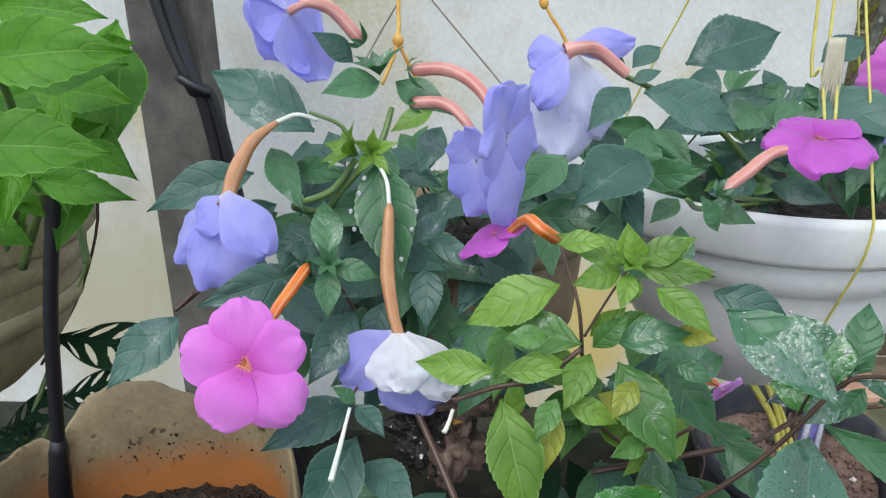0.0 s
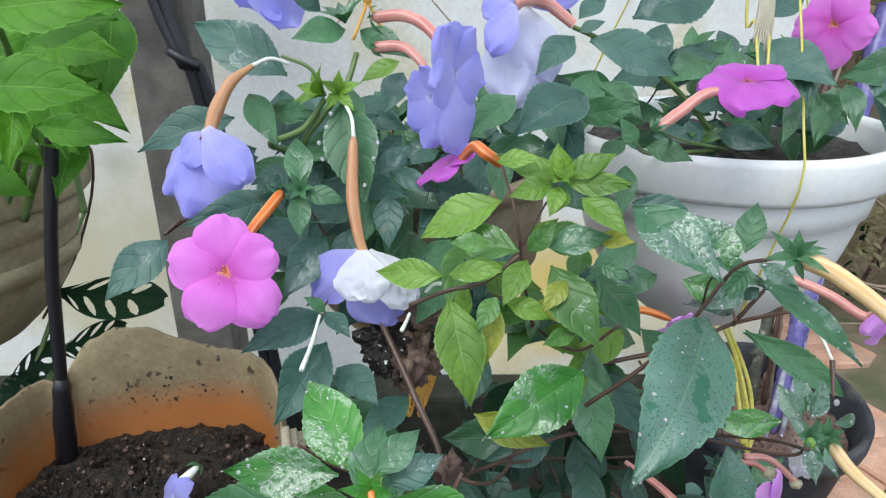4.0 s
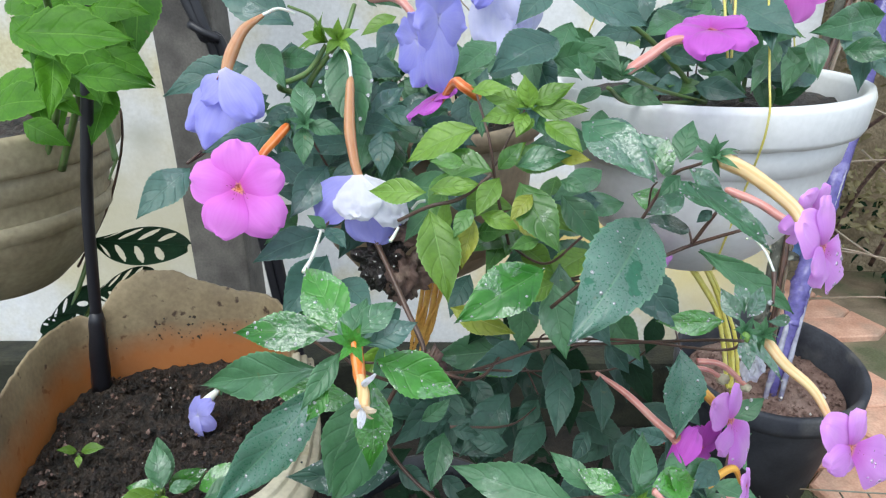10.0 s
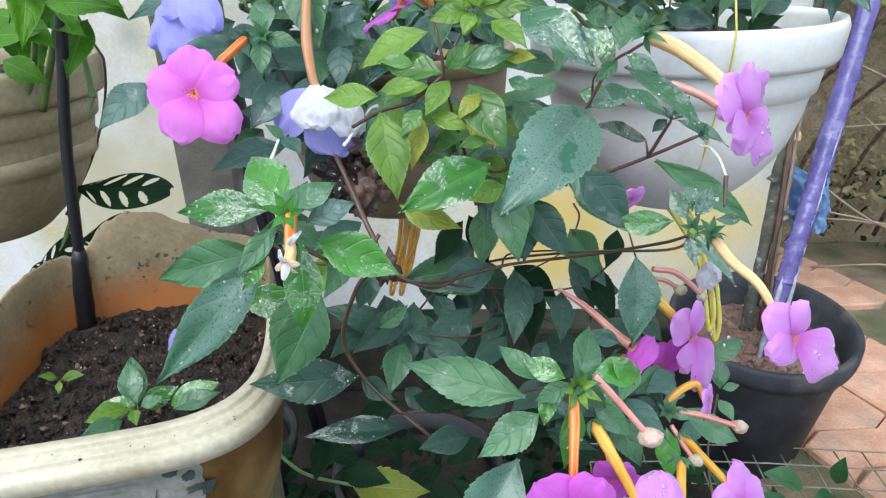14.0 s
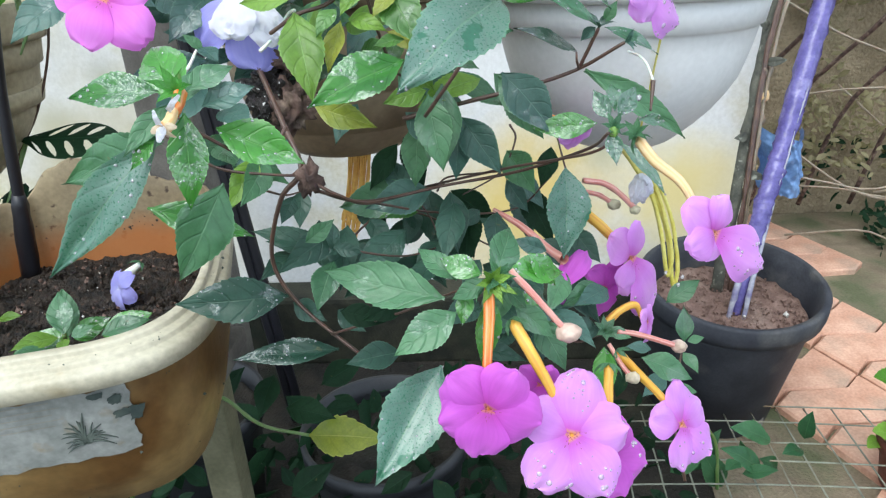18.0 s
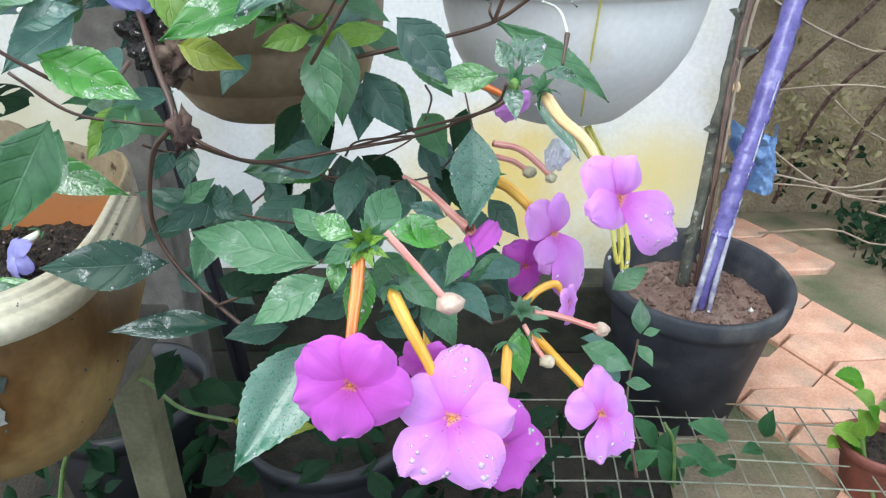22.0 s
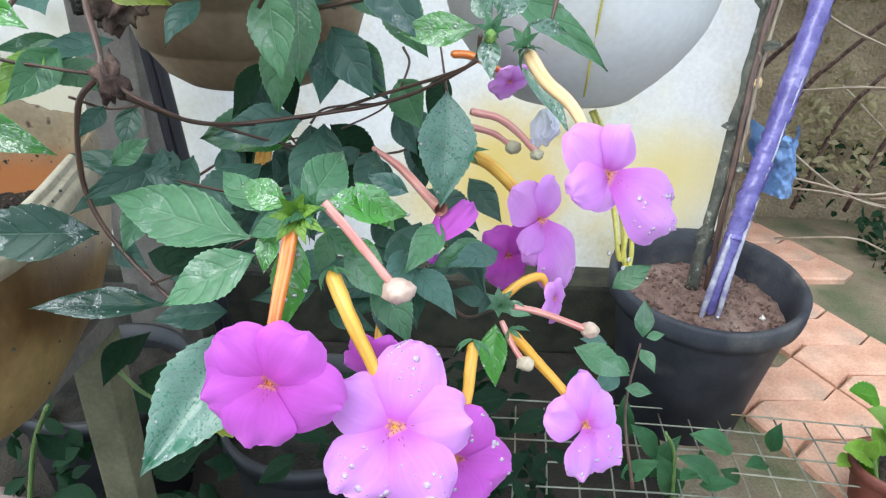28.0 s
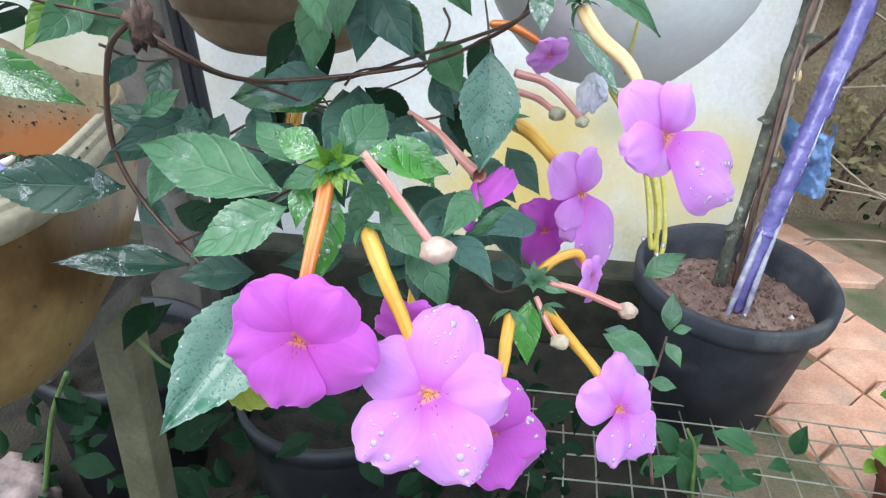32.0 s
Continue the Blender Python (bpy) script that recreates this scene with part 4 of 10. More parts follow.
# it leans a little towards the path's near side
for ob in (black_pot, *[o for o in scene.objects if o.name.startswith("soil") and o.data and abs((o.data.vertices[0].co - Vector((BP[0], BP[1], 0.322))).length) < 0.03]):
    ob.matrix_world = Matrix.Translation(BP) @ Matrix.Rotation(radians(6), 4, "X") @ Matrix.Translation(-Vector(BP))

# ---------------------------------------------------------------- plants
blue_plant = thing("achimenes_plant", "lavender-blue flowered achimenes with dark toothed leaves", "flowering plant", at=(0, 0, 0))
pink_plant = thing("achimenes_plant", "trailing magenta and lilac flowered achimenes, wet with rain", "flowering plant")
back_plant = thing("achimenes_plant", "pink flowered achimenes in the white hanging pot", "flowering plant")
lime_plant = thing("foliage_plant", "bright green plant with broad toothed leaves", "plant")


def holed_leaf(base, tip, width):
    """A broad leaf with long holes between its side veins."""
    base, tip = Vector(base), Vector(tip)
    way, up = tip - base, Vector((0, -0.6, 0.8))
    side = way.cross(up).normalized()
    verts, faces, uvs, n, m = [], [], [], 36, 120
    for i in range(m + 1):
        u = i / m
        half = width * 0.5 * math.sin(math.pi * min(1, u * 0.92 + 0.06)) ** 0.6
        for j in range(n + 1):
            v_ = -1 + 2 * j / n
            verts.append(base + way * min(1.0, u + 0.2 * (abs(v_) - 0.4) * (1 - u)) + side * half * v_ + up * width * 0.1 * (1 - v_ * v_))
            uvs.append((u, 0.5 + 0.5 * v_))
    for i in range(m):
        for j in range(n):
            v_, slot = abs(-1 + 2 * (j + 0.5) / n), ((i - 10 * abs(-1 + 2 * (j + 0.5) / n)) % 24) / 24 - 0.5
            if 16 < i < 106 and (slot / 0.2) ** 2 + ((v_ - 0.52) / 0.36) ** 2 < 1:
                continue
            k = i * (n + 1) + j
            faces.append((k, k + 1, k + n + 2, k + n + 1))
    return mesh_from("leaf", verts, faces, uvs)


leaf(blue_plant, (-0.0317, 0.2912, 0.9446), (-0.0542, 0.2736, 0.9416), 0.0140, (-0.0158, -0.9057, 0.4236), "mid")
leaf(blue_plant, (-0.0594, 0.2829, 0.9247), (-0.1084, 0.3024, 0.9479), 0.0248, (0.345, -0.9046, 0.2501), "dark")
leaf(blue_plant, (-0.094, 0.3051, 0.9005), (-0.1395, 0.2881, 0.8865), 0.0217, (0.0174, -0.8552, 0.5179), "dark")
leaf(blue_plant, (-0.0332, 0.272, 0.9129), (-0.0205, 0.2433, 0.8734), 0.0245, (-0.07, -0.9224, 0.3798), "mid", blunt=0.5)
leaf(blue_plant, (-0.0059, 0.3043, 0.9226), (-0.0159, 0.2862, 0.9048), 0.0132, (0.2342, -0.7811, 0.5788), "dark")
leaf(blue_plant, (-0.0107, 0.3476, 0.9234), (-0.0329, 0.3431, 0.9128), 0.0121, (-0.1259, -0.7405, 0.6601), "light")
leaf(blue_plant, (-0.0255, 0.2961, 0.9439), (-0.0009, 0.2812, 0.9319), 0.0144, (0.0512, -0.7958, 0.6034), "mid")
leaf(blue_plant, (-0.0424, 0.2886, 0.9528), (-0.0581, 0.2823, 0.965), 0.0101, (-0.1203, -0.8404, 0.5284), "dark")
leaf(blue_plant, (-0.0603, 0.2759, 0.8806), (-0.077, 0.2633, 0.8765), 0.0104, (0.074, -0.7089, 0.7014), "dark")
leaf(blue_plant, (-0.0495, 0.2464, 0.879), (-0.0556, 0.2721, 0.8976), 0.0126, (0.1656, -0.7984, 0.5789), "mid")
leaf(blue_plant, (-0.0477, 0.2432, 0.8792), (-0.0288, 0.2416, 0.8747), 0.0095, (0.2738, -0.7337, 0.6218), "mid")
leaf(blue_plant, (-0.0493, 0.2429, 0.8785), (-0.0487, 0.2318, 0.8615), 0.0099, (0.3261, -0.7262, 0.6052), "mid")
leaf(blue_plant, (-0.0595, 0.2471, 0.8757), (-0.0961, 0.223, 0.8705), 0.0153, (0.4537, -0.7779, 0.4347), "dark")
leaf(blue_plant, (-0.11, 0.2395, 0.8584), (-0.131, 0.2154, 0.8393), 0.0181, (0.2463, -0.7898, 0.5618), "dark")
leaf(blue_plant, (-0.0407, 0.2502, 0.8561), (-0.057, 0.2255, 0.8353), 0.0176, (0.2574, -0.8342, 0.4877), "dark")
leaf(blue_plant, (-0.0108, 0.2577, 0.8739), (-0.0107, 0.2405, 0.8525), 0.0133, (-0.0133, -0.9097, 0.415), "dark")
leaf(blue_plant, (-0.0289, 0.2563, 0.8576), (-0.0364, 0.2477, 0.8365), 0.0117, (0.1495, -0.6294, 0.7626), "dark")
leaf(blue_plant, (-0.0389, 0.2274, 0.8261), (-0.0713, 0.2033, 0.8209), 0.0173, (0.3259, -0.4696, 0.8205), "dark")
leaf(blue_plant, (-0.0367, 0.2141, 0.8198), (-0.0534, 0.1796, 0.8015), 0.0206, (0.2399, -0.6531, 0.7183), "dark")
leaf(blue_plant, (-0.0364, 0.2145, 0.8343), (-0.0242, 0.2017, 0.8288), 0.0090, (0.3454, -0.5617, 0.7518), "dark")
leaf(blue_plant, (-0.0372, 0.219, 0.8321), (-0.0456, 0.217, 0.8406), 0.0058, (0.216, -0.6001, 0.7702), "mid")
leaf(blue_plant, (-0.0112, 0.2664, 0.8823), (0.0135, 0.2531, 0.875), 0.0095, (0.0695, -0.9039, 0.422), "dark")
leaf(blue_plant, (-0.0188, 0.2649, 0.8788), (-0.0014, 0.281, 0.8914), 0.0115, (0.3034, -0.845, 0.4405), "dark")
leaf(blue_plant, (-0.0466, 0.2968, 0.8785), (-0.072, 0.2899, 0.8889), 0.0137, (0.3607, -0.8367, 0.4121), "dark")
leaf(blue_plant, (-0.0355, 0.3001, 0.8862), (-0.0578, 0.2967, 0.8785), 0.0115, (0.0148, -0.6745, 0.7381), "dark")
leaf(blue_plant, (-0.0187, 0.2878, 0.8552), (-0.0354, 0.2824, 0.8423), 0.0106, (-0.2016, -0.8537, 0.4802), "dark")
leaf(blue_plant, (-0.002, 0.2869, 0.8526), (-0.0178, 0.2734, 0.8462), 0.0106, (0.1423, -0.6514, 0.7453), "dark")
leaf(blue_plant, (0.0197, 0.2598, 0.8379), (-0.006, 0.2467, 0.8329), 0.0142, (0.2174, -0.5681, 0.7937), "dark")
leaf(blue_plant, (0.0295, 0.2433, 0.8235), (0.0068, 0.2297, 0.8171), 0.0132, (-0.1178, -0.6711, 0.7319), "dark")
leaf(blue_plant, (-0.0502, 0.268, 0.8337), (-0.0772, 0.2687, 0.8363), 0.0132, (-0.0869, -0.7568, 0.6478), "dark")
leaf(blue_plant, (-0.0081, 0.3122, 0.8889), (-0.0215, 0.2971, 0.8784), 0.0110, (0.1314, -0.9263, 0.3533), "dark")
leaf(blue_plant, (0.0092, 0.284, 0.8448), (0.0287, 0.28, 0.8344), 0.0109, (0.1476, -0.6231, 0.7681), "dark")
leaf(blue_plant, (-0.0884, 0.3189, 0.8811), (-0.1114, 0.3046, 0.8731), 0.0137, (0.4437, -0.7242, 0.5279), "dark")
leaf(blue_plant, (-0.0855, 0.286, 0.8527), (-0.1023, 0.291, 0.8656), 0.0106, (0.2486, -0.6933, 0.6764), "dark")
leaf(blue_plant, (-0.034, 0.2642, 0.8237), (-0.0535, 0.2511, 0.8186), 0.0117, (0.1356, -0.5596, 0.8176), "dark")
leaf(blue_plant, (-0.0196, 0.3164, 0.8996), (-0.034, 0.313, 0.8916), 0.0081, (0.0829, -0.7625, 0.6416), "dark")
leaf(blue_plant, (0.0371, 0.2863, 0.8499), (0.0175, 0.2882, 0.8551), 0.0098, (-0.1582, -0.6373, 0.7542), "dark")
leaf(blue_plant, (0.0669, 0.2486, 0.8087), (0.0905, 0.244, 0.7965), 0.0131, (-0.1923, -0.7745, 0.6026), "dark")
leaf(blue_plant, (0.0346, 0.2339, 0.8), (0.024, 0.2162, 0.783), 0.0130, (-0.1199, -0.7386, 0.6634), "dark")
leaf(blue_plant, (0.06, 0.2323, 0.7952), (0.0803, 0.225, 0.7764), 0.0139, (-0.107, -0.7158, 0.69), "dark")
leaf(blue_plant, (-0.0348, 0.2228, 0.8013), (-0.0135, 0.1995, 0.7961), 0.0155, (0.1401, -0.5586, 0.8175), "dark")
leaf(blue_plant, (-0.0145, 0.3069, 0.8448), (-0.0164, 0.273, 0.8194), 0.0171, (-0.0269, -0.7024, 0.7113), "dark")
leaf(blue_plant, (0.0311, 0.2936, 0.8476), (0.0065, 0.2657, 0.8379), 0.0176, (-0.2716, -0.7455, 0.6086), "mid")
leaf(blue_plant, (-0.0018, 0.2623, 0.8399), (0.0367, 0.2396, 0.8412), 0.0189, (0.2416, -0.778, 0.58), "mid")
leaf(blue_plant, (0.0188, 0.2968, 0.8297), (-0.0101, 0.2725, 0.8291), 0.0134, (0.0678, -0.8291, 0.555), "mid")
leaf(blue_plant, (-0.0698, 0.2857, 0.8519), (-0.0365, 0.2582, 0.8415), 0.0161, (0.0491, -0.7745, 0.6307), "dark")
leaf(blue_plant, (-0.054, 0.3078, 0.8807), (-0.0597, 0.2727, 0.8524), 0.0169, (0.0442, -0.762, 0.646), "dark")
leaf(blue_plant, (0.0175, 0.2822, 0.866), (0.0017, 0.2527, 0.8521), 0.0140, (-0.2612, -0.7147, 0.6488), "dark")
leaf(blue_plant, (-0.0281, 0.2722, 0.8623), (-0.0562, 0.2487, 0.8637), 0.0178, (0.0248, -0.745, 0.6666), "dark")
leaf(blue_plant, (0.0054, 0.2707, 0.8176), (-0.0286, 0.2457, 0.8154), 0.0171, (-0.1005, -0.7785, 0.6195), "dark")
leaf(blue_plant, (-0.0193, 0.2748, 0.8747), (-0.0256, 0.2417, 0.8515), 0.0177, (0.2069, -0.8621, 0.4626), "mid")
leaf(blue_plant, (-0.0362, 0.3117, 0.8727), (-0.0608, 0.2822, 0.8589), 0.0177, (0.0493, -0.834, 0.5495), "dark")
leaf(blue_plant, (0.0416, 0.2811, 0.8398), (0.0283, 0.2485, 0.818), 0.0153, (0.1433, -0.8247, 0.5472), "dark")
leaf(blue_plant, (-0.0235, 0.2904, 0.8185), (-0.0411, 0.2584, 0.7983), 0.0195, (0.2024, -0.7108, 0.6737), "dark")
leaf(blue_plant, (0.0515, 0.2868, 0.8347), (0.0219, 0.2634, 0.8363), 0.0144, (-0.2217, -0.7779, 0.5879), "dark")
leaf(blue_plant, (0.0288, 0.2822, 0.8576), (0.0024, 0.2576, 0.8562), 0.0151, (-0.1873, -0.6788, 0.71), "dark")
leaf(blue_plant, (-0.0403, 0.2958, 0.8543), (-0.0698, 0.2677, 0.8443), 0.0187, (-0.0235, -0.7321, 0.6807), "dark")
leaf(blue_plant, (0.0072, 0.2803, 0.8708), (0.0381, 0.2545, 0.8647), 0.0179, (0.0516, -0.8532, 0.5191), "dark")
leaf(blue_plant, (-0.0519, 0.2879, 0.8433), (-0.032, 0.2576, 0.8262), 0.0152, (-0.0799, -0.7083, 0.7013), "dark")
leaf(blue_plant, (-0.0312, 0.2756, 0.8742), (-0.0008, 0.2521, 0.8738), 0.0134, (-0.0702, -0.861, 0.5037), "dark")
leaf(blue_plant, (-0.0192, 0.2821, 0.8353), (-0.0148, 0.2457, 0.8037), 0.0190, (0.0161, -0.6428, 0.7659), "dark")
leaf(blue_plant, (-0.0443, 0.3031, 0.8447), (-0.03, 0.2705, 0.8222), 0.0151, (-0.0745, -0.6989, 0.7113), "dark")
leaf(blue_plant, (0.0218, 0.2952, 0.8763), (0.0049, 0.2667, 0.8651), 0.0127, (0.2373, -0.8047, 0.5442), "mid")
leaf(blue_plant, (-0.0229, 0.291, 0.8731), (0.0156, 0.2634, 0.8623), 0.0202, (0.3447, -0.8359, 0.4272), "mid")
leaf(blue_plant, (-0.0244, 0.2786, 0.8148), (0.0076, 0.2548, 0.8138), 0.0174, (0.1819, -0.6579, 0.7308), "dark")
leaf(blue_plant, (0.035, 0.3094, 0.8843), (0.0316, 0.2747, 0.8569), 0.0179, (-0.056, -0.8918, 0.449), "dark")
leaf(blue_plant, (-0.072, 0.2953, 0.8401), (-0.031, 0.269, 0.8324), 0.0183, (-0.0105, -0.7886, 0.6148), "dark")
leaf(blue_plant, (-0.043, 0.2989, 0.8283), (-0.0085, 0.2723, 0.8202), 0.0162, (-0.0526, -0.8935, 0.4459), "dark")
leaf(blue_plant, (-0.0071, 0.2821, 0.848), (0.0011, 0.2506, 0.8285), 0.0172, (0.2315, -0.6293, 0.7418), "mid")
leaf(blue_plant, (-0.0366, 0.2935, 0.8733), (-0.0521, 0.2587, 0.8462), 0.0187, (0.3732, -0.7113, 0.5956), "dark")
leaf(blue_plant, (-0.0235, 0.2625, 0.8359), (-0.0049, 0.2356, 0.8275), 0.0122, (-0.2601, -0.8139, 0.5194), "dark")
leaf(blue_plant, (-0.1087, 0.2827, 0.8569), (-0.0725, 0.2568, 0.8505), 0.0157, (0.1465, -0.7726, 0.6177), "dark")
leaf(blue_plant, (-0.0743, 0.3316, 0.9106), (-0.0665, 0.2966, 0.8823), 0.0170, (0.1542, -0.8132, 0.5612), "dark")
leaf(blue_plant, (-0.0443, 0.3164, 0.8997), (-0.0702, 0.2866, 0.8853), 0.0173, (0.0651, -0.7833, 0.6182), "dark")
leaf(blue_plant, (-0.0206, 0.3217, 0.8883), (-0.0368, 0.2921, 0.874), 0.0135, (0.0911, -0.8853, 0.456), "dark")
leaf(blue_plant, (-0.027, 0.29, 0.8507), (-0.0523, 0.2661, 0.8509), 0.0169, (-0.0504, -0.7113, 0.7011), "dark")
leaf(blue_plant, (-0.0464, 0.3202, 0.8937), (-0.0195, 0.2876, 0.8709), 0.0170, (-0.0865, -0.7187, 0.6899), "mid")
leaf(blue_plant, (-0.0734, 0.2984, 0.9059), (-0.0424, 0.2756, 0.9071), 0.0117, (0.421, -0.8926, 0.1613), "mid")
leaf(blue_plant, (-0.0814, 0.3139, 0.8732), (-0.0607, 0.2836, 0.8563), 0.0150, (0.3347, -0.8896, 0.3108), "dark")
leaf(blue_plant, (-0.084, 0.3021, 0.9132), (-0.0633, 0.2703, 0.8926), 0.0140, (0.0821, -0.8772, 0.4731), "mid")
leaf(blue_plant, (-0.0301, 0.2959, 0.892), (-0.0568, 0.2693, 0.8857), 0.0178, (0.089, -0.7811, 0.618), "mid")
leaf(blue_plant, (-0.0894, 0.3226, 0.8751), (-0.1108, 0.2975, 0.8721), 0.0146, (-0.0462, -0.9536, 0.2974), "mid")
leaf(blue_plant, (-0.0054, 0.3366, 0.8694), (-0.0446, 0.3109, 0.8656), 0.0220, (-0.1216, -0.7418, 0.6595), "dark")
leaf(blue_plant, (-0.0799, 0.3098, 0.8418), (-0.1077, 0.2872, 0.8453), 0.0160, (0.4131, -0.7527, 0.5125), "dark")
leaf(blue_plant, (-0.0944, 0.3292, 0.8695), (-0.052, 0.3023, 0.8602), 0.0194, (0.0886, -0.8868, 0.4535), "mid")
leaf(blue_plant, (-0.0407, 0.3418, 0.9009), (-0.0046, 0.3146, 0.8913), 0.0197, (0.179, -0.902, 0.3929), "dark")
leaf(blue_plant, (-0.0334, 0.3271, 0.8492), (-0.0256, 0.2928, 0.8226), 0.0190, (-0.1059, -0.911, 0.3987), "mid")
leaf(blue_plant, (-0.0254, 0.3005, 0.9027), (-0.0304, 0.2667, 0.8779), 0.0147, (0.1472, -0.8776, 0.4563), "dark")
leaf(blue_plant, (-0.0245, 0.3411, 0.8986), (-0.0299, 0.3091, 0.8781), 0.0142, (-0.1704, -0.904, 0.3921), "mid")
leaf(blue_plant, (-0.0363, 0.3095, 0.9166), (-0.0309, 0.274, 0.8871), 0.0160, (0.1975, -0.8843, 0.4231), "mid")
leaf(blue_plant, (-0.079, 0.3089, 0.8586), (-0.0499, 0.2785, 0.8411), 0.0180, (0.3656, -0.7673, 0.5268), "mid")
leaf(blue_plant, (-0.0814, 0.3179, 0.8731), (-0.0723, 0.2827, 0.8442), 0.0176, (0.1278, -0.76, 0.6373), "dark")
leaf(blue_plant, (-0.0559, 0.3206, 0.848), (-0.0402, 0.2903, 0.8311), 0.0150, (0.0942, -0.8009, 0.5913), "mid")
leaf(blue_plant, (0.0696, 0.2961, 0.8946), (0.0697, 0.2632, 0.8716), 0.0142, (-0.3002, -0.7563, 0.5813), "dark")
leaf(blue_plant, (0.078, 0.3509, 0.9154), (0.0802, 0.3149, 0.8847), 0.0196, (-0.4168, -0.8269, 0.3775), "dark")
leaf(blue_plant, (0.095, 0.3285, 0.9202), (0.0761, 0.2913, 0.8871), 0.0183, (0.0447, -0.9026, 0.4282), "mid")
leaf(blue_plant, (0.0329, 0.2995, 0.8818), (0.0709, 0.2782, 0.8866), 0.0176, (0.1455, -0.9009, 0.4089), "mid")
leaf(blue_plant, (0.0459, 0.3218, 0.892), (0.0729, 0.3011, 0.8988), 0.0146, (-0.1344, -0.8058, 0.5768), "dark")
leaf(blue_plant, (0.0493, 0.291, 0.913), (0.0247, 0.2613, 0.8987), 0.0157, (0.0175, -0.7772, 0.6291), "mid")
leaf(blue_plant, (0.0424, 0.287, 0.8852), (0.0411, 0.2565, 0.8684), 0.0128, (0.0087, -0.808, 0.5891), "mid")
leaf(blue_plant, (0.0856, 0.3293, 0.9072), (0.1133, 0.3035, 0.9012), 0.0160, (-0.4933, -0.8593, 0.1348), "mid")
leaf(blue_plant, (0.0702, 0.3037, 0.9111), (0.0707, 0.2712, 0.8892), 0.0154, (-0.4316, -0.8793, 0.2013), "mid")
leaf(blue_plant, (0.072, 0.2994, 0.9058), (0.0801, 0.2666, 0.8829), 0.0161, (-0.355, -0.7337, 0.5794), "dark")
leaf(blue_plant, (0.087, 0.3046, 0.909), (0.1006, 0.2768, 0.8985), 0.0129, (-0.3534, -0.759, 0.5469), "mid")
leaf(blue_plant, (0.0655, 0.2926, 0.8861), (0.076, 0.2614, 0.8671), 0.0158, (-0.3784, -0.7101, 0.5938), "mid")
leaf(blue_plant, (0.1128, 0.3276, 0.8482), (0.07, 0.3051, 0.8525), 0.0177, (0.0091, -0.7681, 0.6403), "mid")
leaf(blue_plant, (0.1159, 0.3251, 0.8685), (0.1074, 0.2932, 0.8482), 0.0128, (-0.0583, -0.7786, 0.6248), "mid")
leaf(blue_plant, (0.0848, 0.2891, 0.8855), (0.0532, 0.2638, 0.8823), 0.0126, (-0.1904, -0.9292, 0.3168), "mid")
leaf(blue_plant, (0.0807, 0.2906, 0.9028), (0.1057, 0.271, 0.9123), 0.0138, (-0.1031, -0.9694, 0.2228), "mid")
leaf(pink_plant, (0.0619, 0.2465, 0.8184), (0.0313, 0.222, 0.8173), 0.0148, (-0.1837, -0.6135, 0.768), "fresh")
leaf(pink_plant, (0.0813, 0.2589, 0.834), (0.0983, 0.233, 0.8281), 0.0144, (-0.3768, -0.7834, 0.4943), "light")
leaf(pink_plant, (0.0686, 0.2396, 0.8362), (0.086, 0.2142, 0.8315), 0.0123, (-0.1444, -0.7427, 0.6539), "light")
leaf(pink_plant, (0.0811, 0.2576, 0.8472), (0.0731, 0.2289, 0.8352), 0.0112, (-0.281, -0.784, 0.5535), "fresh")
leaf(pink_plant, (0.0563, 0.2825, 0.8128), (0.0742, 0.2503, 0.7913), 0.0182, (-0.18, -0.7442, 0.6432), "mid")
leaf(pink_plant, (0.0238, 0.2525, 0.8517), (0.0159, 0.2206, 0.8317), 0.0148, (0.2192, -0.6826, 0.6972), "fresh")
leaf(pink_plant, (0.0196, 0.249, 0.8376), (0.0015, 0.2199, 0.8245), 0.0160, (-0.1883, -0.643, 0.7423), "mid")
leaf(pink_plant, (0.1186, 0.2593, 0.8312), (0.08, 0.2356, 0.8324), 0.0152, (-0.1467, -0.7463, 0.6492), "mid")
leaf(pink_plant, (0.0564, 0.2438, 0.8222), (0.0424, 0.2148, 0.8093), 0.0131, (-0.0392, -0.7933, 0.6076), "fresh")
leaf(pink_plant, (0.0627, 0.2402, 0.8132), (0.0768, 0.2153, 0.8096), 0.0134, (-0.3355, -0.5326, 0.777), "light")
leaf(pink_plant, (0.0999, 0.2674, 0.8102), (0.0653, 0.2496, 0.8258), 0.0143, (-0.167, -0.6724, 0.7211), "mid")
leaf(pink_plant, (0.104, 0.2498, 0.8349), (0.0672, 0.2281, 0.8409), 0.0146, (-0.4119, -0.7842, 0.4641), "dark")
leaf(pink_plant, (0.1, 0.2435, 0.8092), (0.0674, 0.2161, 0.8009), 0.0153, (-0.1688, -0.7793, 0.6034), "light")
leaf(pink_plant, (0.1024, 0.2439, 0.8539), (0.0731, 0.2166, 0.846), 0.0132, (-0.1431, -0.7917, 0.5939), "mid")
leaf(pink_plant, (0.0186, 0.2667, 0.8106), (0.0441, 0.2478, 0.8218), 0.0149, (0.0527, -0.6487, 0.7592), "dark")
leaf(pink_plant, (0.0567, 0.2505, 0.8309), (0.0527, 0.2206, 0.8155), 0.0121, (-0.0874, -0.8285, 0.5531), "fresh")
leaf(pink_plant, (0.0306, 0.2427, 0.8395), (0.0572, 0.2203, 0.8419), 0.0150, (-0.3802, -0.7334, 0.5636), "light")
leaf(pink_plant, (0.0377, 0.2333, 0.8243), (0.0565, 0.2133, 0.833), 0.0113, (-0.3115, -0.7524, 0.5804), "fresh")
